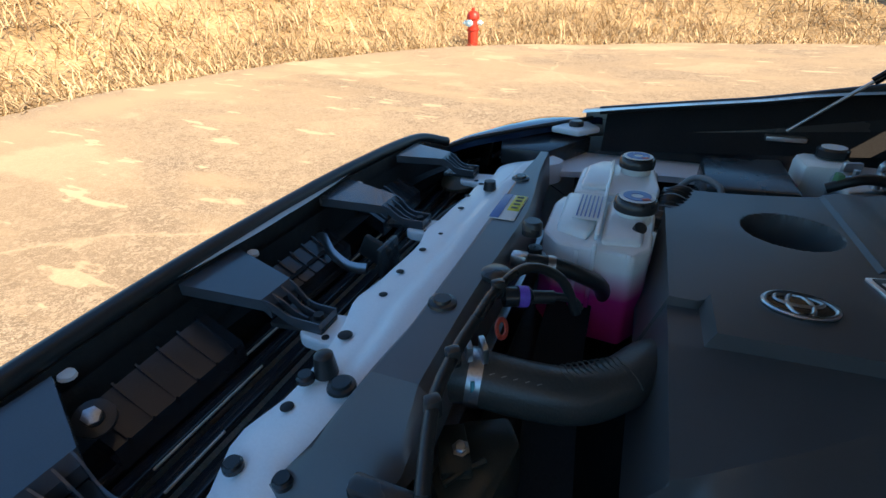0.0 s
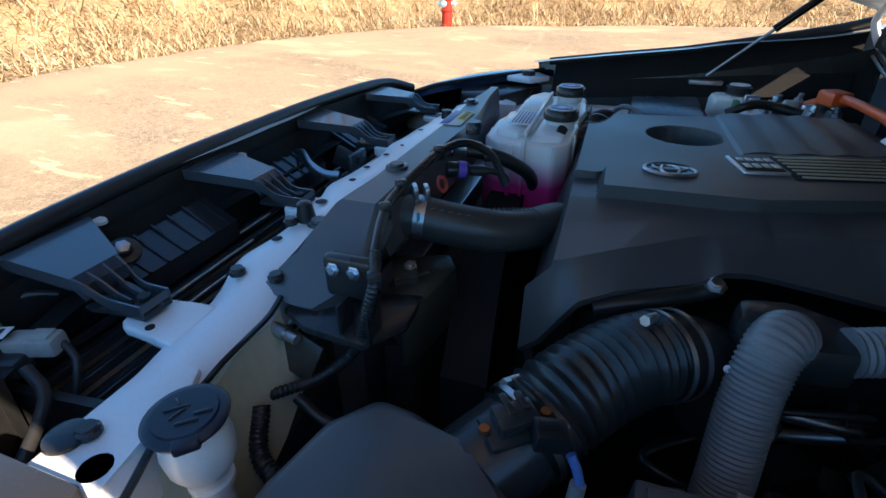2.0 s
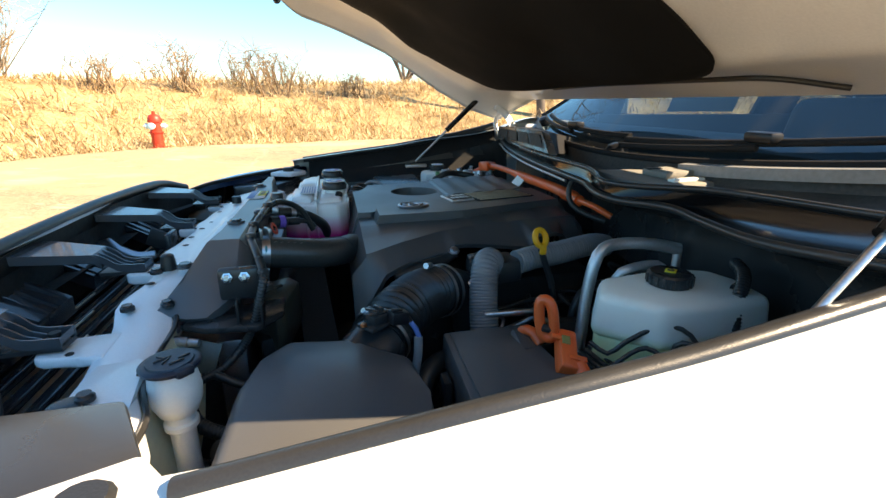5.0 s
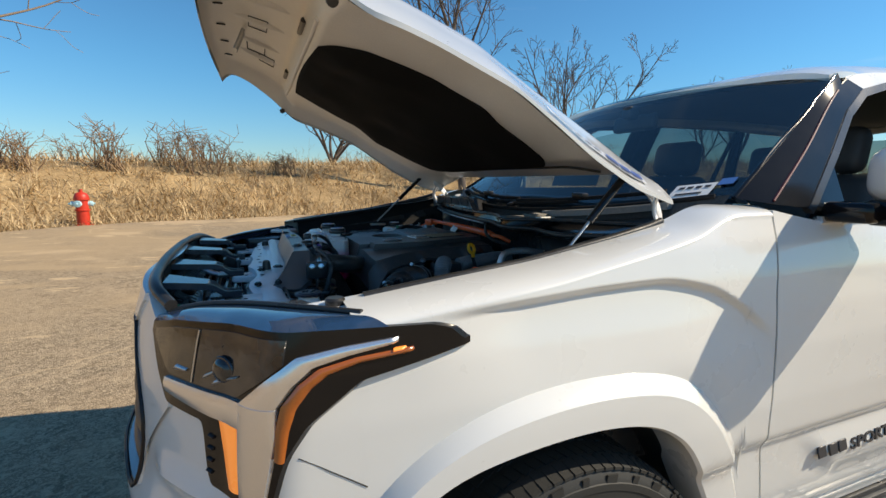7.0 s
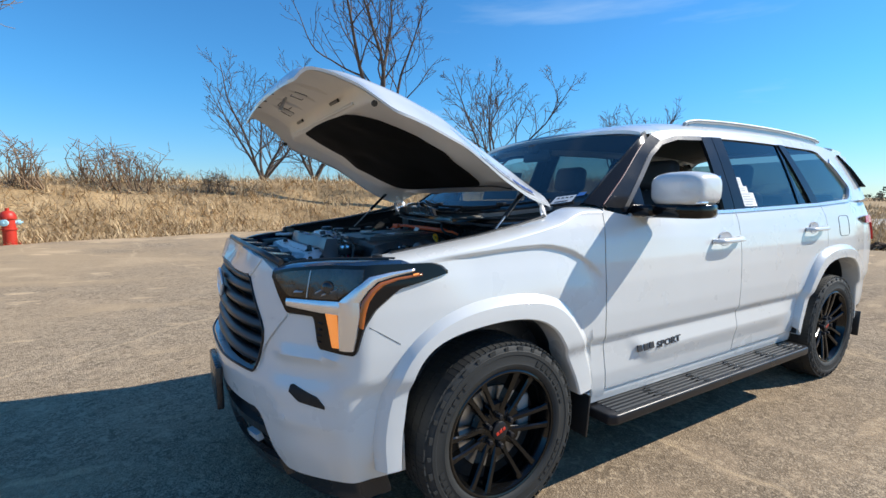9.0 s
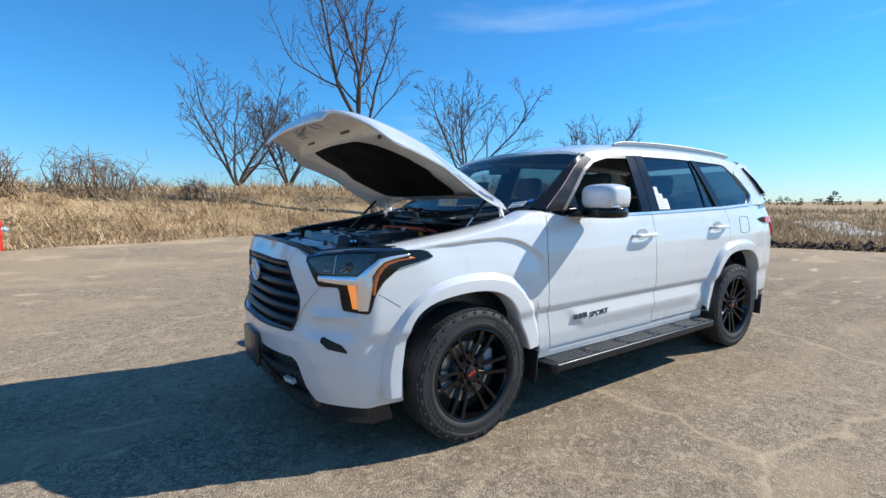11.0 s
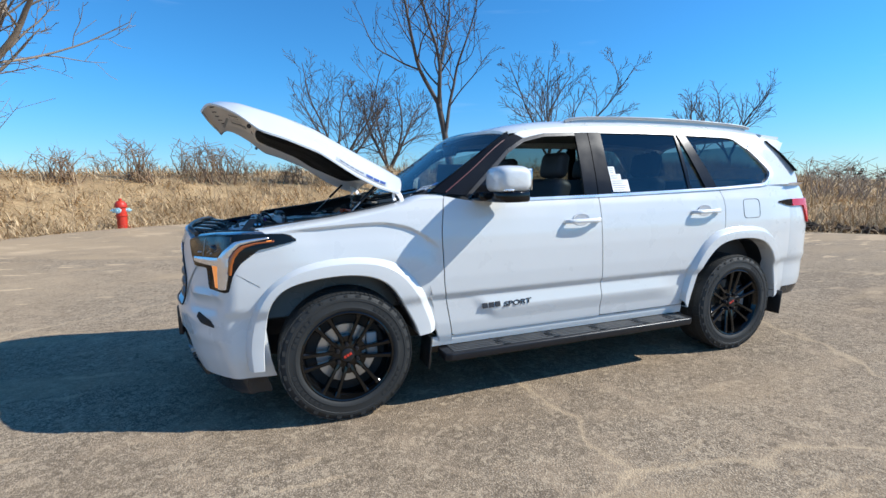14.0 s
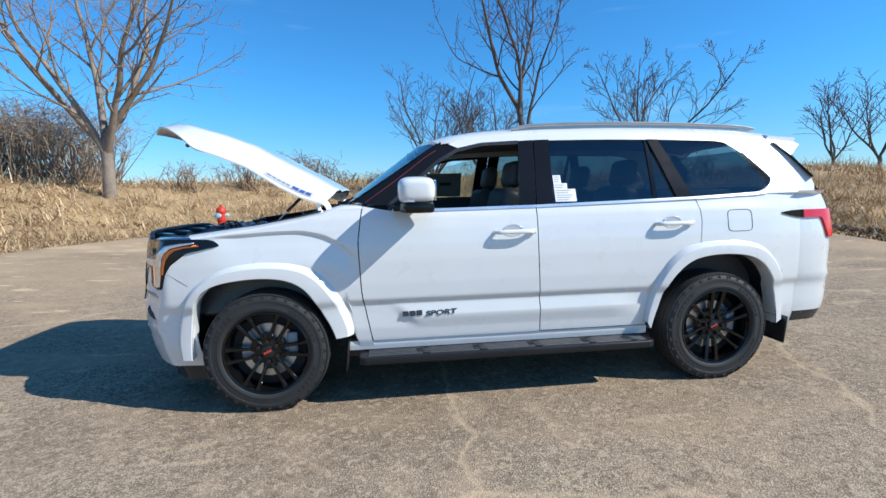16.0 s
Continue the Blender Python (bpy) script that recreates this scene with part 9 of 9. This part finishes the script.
absu = thing_part("brake_actuator", "silver brake actuator with black pipes")
turned("motor", [(0.030, -0.04), (0.030, 0.03), (0.026, 0.036), (0, 0.036)], (0.120, -0.625, 1.000), (-0.75, 0.25, 0.35), CAN, absu, "silver motor can", n=28)
block("valve_block", (0.135, -0.650, 1.035), (0.10, 0.075, 0.05), ALU, absu, "", 0.004, (0, 0, -12))
for pts in ([(0.028, -0.545, 1.060), (0.045, -0.565, 1.050), (0.062, -0.575, 1.070), (0.093, -0.583, 1.090), (0.117, -0.594, 1.098), (0.138, -0.606, 1.088), (0.150, -0.625, 1.062)], [(0.02, -0.57, 1.03), (0.040, -0.584, 1.042), (0.062, -0.590, 1.062), (0.082, -0.594, 1.070), (0.098, -0.607, 1.062), (0.105, -0.625, 1.055)], [(0.115, -0.600, 1.04), (0.118, -0.605, 1.075), (0.130, -0.618, 1.082), (0.148, -0.635, 1.065)], [(0.30, -0.52, 1.10), (0.27, -0.545, 1.128), (0.235, -0.560, 1.120), (0.215, -0.60, 1.07)]):
    rod("brake_pipe", pts, 0.0034, BLACK, absu, n=10)
for c in ((0.105, -0.625, 1.062), (0.150, -0.63, 1.062), (0.125, -0.66, 1.062), (0.16, -0.66, 1.06)):
    turned("pipe_nut", [(0.008, 0), (0.008, 0.012), (0.005, 0.014), (0, 0.014)], c, (0, 0, 1), STEEL, absu, n=6)
rod("conduit", [(0.30, -0.50, 1.14), (0.26, -0.555, 1.142), (0.225, -0.585, 1.11), (0.212, -0.60, 1.05), (0.20, -0.62, 1.0)], 0.010, BLACK, absu, n=10, ribs=0.0014, pitch=0.005)

# ---- passenger side and rear of the engine ----
slab("battery_cover", [(-0.185, 0.415), (-0.018, 0.425), (-0.012, 0.655), (-0.178, 0.622)], 0.90, 1.128, BLACK, car, "black battery cover", 0.010, 0.97)
tank2 = thing_part("inverter_coolant_tank", "small milky coolant tank with a pink band")
slab("tank", [(0.015, 0.60), (0.115, 0.60), (0.115, 0.70), (0.015, 0.70)], 1.045, 1.135, MILKY, tank2, "", 0.015)
slab("coolant", [(0.013, 0.605), (0.117, 0.598), (0.117, 0.702), (0.013, 0.702)], 1.045, 1.090, PINK, tank2, "pink coolant", 0.01)
turned("cap", [(0.030, 0), (0.030, 0.016), (0.026, 0.02), (0, 0.02)], (0.075, 0.665, 1.138), (0, 0, 1), BLACK, tank2, "black cap", n=24)
turned("cap_disc", [(0.023, 0), (0.023, 0.001), (0, 0.0012)], (0.075, 0.665, 1.1582), (0, 0, 1), PAPER, tank2)
inv = thing_part("alternator_housing", "bright cast aluminium housing with fins and nuts")
slab("casting", [(0.05, 0.46), (0.24, 0.47), (0.26, 0.62), (0.10, 0.64), (0.05, 0.56)], 1.02, 1.132, ALU, inv, "", 0.010)
rr = random.Random(5)
for k in range(16):
    x, y = rr.uniform(0.06, 0.25), rr.uniform(0.47, 0.62)
    if k % 2:
        turned("stud", [(0.010, 0), (0.010, 0.012), (0.006, 0.014), (0.006, 0.026), (0, 0.027)], (x, y, 1.130), (rr.gauss(0, 0.2), rr.gauss(0, 0.2), 1), STEEL, inv, n=6)
    else:
        block("fin", (x, y, 1.138), (0.035, 0.012, 0.024), ALU, inv, "", 0.004, (0, 0, rr.uniform(0, 90)))
rod("harness", [(0.02, 0.47, 1.13), (0.06, 0.465, 1.152), (0.10, 0.48, 1.15), (0.16, 0.465, 1.14)], 0.010, RUBBER, inv)
block("green_clip", (0.035, 0.475, 1.148), (0.012, 0.022, 0.022), bpy.data.materials["green_plug"], inv, "green clip", 0.003)
cab = thing_part("high_voltage_cable", "thick orange high-voltage cable")
rod("cable", [(0.19, 0.56, 1.140), (0.222, 0.53, 1.162), (0.236, 0.48, 1.170), (0.242, 0.36, 1.172), (0.245, 0.23, 1.170), (0.254, 0.06, 1.168), (0.246, -0.07, 1.166), (0.243, -0.105, 1.164)], lambda t: 0.009 + 0.0045 * step_up((t - 0.35) / 0.15), ORANGE, cab, n=14)
for k in range(5):
    turned("collar", [(0.0145, -0.003), (0.0156, 0), (0.0145, 0.003)], (0.250 - 0.0015 * k, -0.020 - 0.014 * k, 1.167), (-0.05, -1, 0), ORANGE, cab, n=18)
rod("cable_end", [(0.244, -0.09, 1.164), (0.241, -0.14, 1.166), (0.242, -0.185, 1.164), (0.262, -0.21, 1.15)], 0.007, ORANGE, cab, n=12)
block("junction", (0.226, 0.520, 1.166), (0.045, 0.05, 0.03), ORANGE, cab, "", 0.006, (0, 0, 20))
block("white_tag", (0.226, 0.225, 1.160), (0.03, 0.045, 0.002), PAPER, cab, "white hanging tag", 0.0005, (10, -50, 0))
rod("heater_hose", [(0.206, -0.145, 1.222), (0.190, -0.152, 1.205), (0.187, -0.165, 1.178), (0.205, -0.185, 1.158), (0.245, -0.215, 1.142)], 0.0065, RUBBER, car, "black hose hanging from the cowl edge", ribs=0.001, pitch=0.005)
duct = thing_part("intake_bellows", "black ribbed intake duct behind the reservoir")
rod("duct", [(-0.285, 0.18, 1.06), (-0.262, 0.24, 1.105), (-0.235, 0.33, 1.115), (-0.215, 0.40, 1.09)], 0.036, RUBBER, duct, n=22, ribs=0.006, pitch=0.014)
rod("grey_duct", [(-0.05, 0.40, 1.06), (-0.02, 0.36, 1.08), (0.03, 0.34, 1.085), (0.08, 0.36, 1.06)], 0.031, GREYHOSE, duct, n=20, ribs=0.002, pitch=0.006)
rod("grey_pipe", [(-0.235, 0.44, 1.10), (-0.20, 0.44, 1.135), (-0.16, 0.41, 1.13), (-0.155, 0.38, 1.10)], 0.006, GREYHOSE, duct)
block("bracket", (-0.30, 0.46, 1.11), (0.07, 0.06, 0.025), mat("tan_bracket", (0.22, 0.19, 0.13), 0.5), duct, "", 0.005)
rod("cover_front_hose", [(-0.21, -0.275, 1.075), (-0.16, -0.262, 1.088), (-0.11, -0.235, 1.09), (-0.085, -0.228, 1.10)], 0.010, RUBBER, car, "black hose under the engine cover")
bolt((-0.090, -0.235, 1.105), (0, -0.3, 1), car, 0.008, STEEL, "zinc bolt")

# the engine itself and the tangle below
eng = thing_part("engine_block", "dark engine block under its cover")
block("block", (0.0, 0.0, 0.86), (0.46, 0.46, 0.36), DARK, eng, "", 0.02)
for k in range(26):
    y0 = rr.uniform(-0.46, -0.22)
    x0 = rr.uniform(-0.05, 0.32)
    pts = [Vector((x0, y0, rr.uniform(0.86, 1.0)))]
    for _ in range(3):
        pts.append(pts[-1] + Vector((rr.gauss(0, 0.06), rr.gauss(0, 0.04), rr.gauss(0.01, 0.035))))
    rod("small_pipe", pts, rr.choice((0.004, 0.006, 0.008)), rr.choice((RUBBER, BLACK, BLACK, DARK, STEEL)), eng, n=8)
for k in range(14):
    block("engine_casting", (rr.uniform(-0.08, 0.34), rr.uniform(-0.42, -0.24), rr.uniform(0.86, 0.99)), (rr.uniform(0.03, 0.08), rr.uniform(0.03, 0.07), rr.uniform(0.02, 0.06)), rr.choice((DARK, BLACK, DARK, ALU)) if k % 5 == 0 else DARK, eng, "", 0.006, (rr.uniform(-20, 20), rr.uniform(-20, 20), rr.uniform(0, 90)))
tb = thing_part("coolant_pipe", "bare metal coolant pipe with a clamp")
rod("pipe", [(-0.125, -0.405, 0.955), (-0.10, -0.400, 0.965), (-0.07, -0.398, 0.962), (-0.05, -0.405, 0.93)], 0.008, STEEL, tb)
turned("clamp", [(0.014, -0.016), (0.014, 0.016)], (-0.115, -0.403, 0.959), (1, 0, 0.3), STEEL, tb, n=20)
rod("hose", [(-0.10, -0.44, 0.985), (-0.15, -0.455, 1.005), (-0.185, -0.475, 1.005), (-0.205, -0.50, 0.985)], 0.015, RUBBER, tb)
for k in range(10):
    pts = [Vector((rr.uniform(-0.50, -0.40), rr.uniform(-0.56, -0.44), rr.uniform(0.86, 0.98)))]
    for _ in range(3):
        pts.append(pts[-1] + Vector((rr.gauss(0.02, 0.04), rr.gauss(0, 0.03), rr.gauss(0, 0.03))))
    rod("small_hose", pts, rr.choice((0.006, 0.009, 0.011)), rr.choice((RUBBER, BLACK)), eng, n=8)
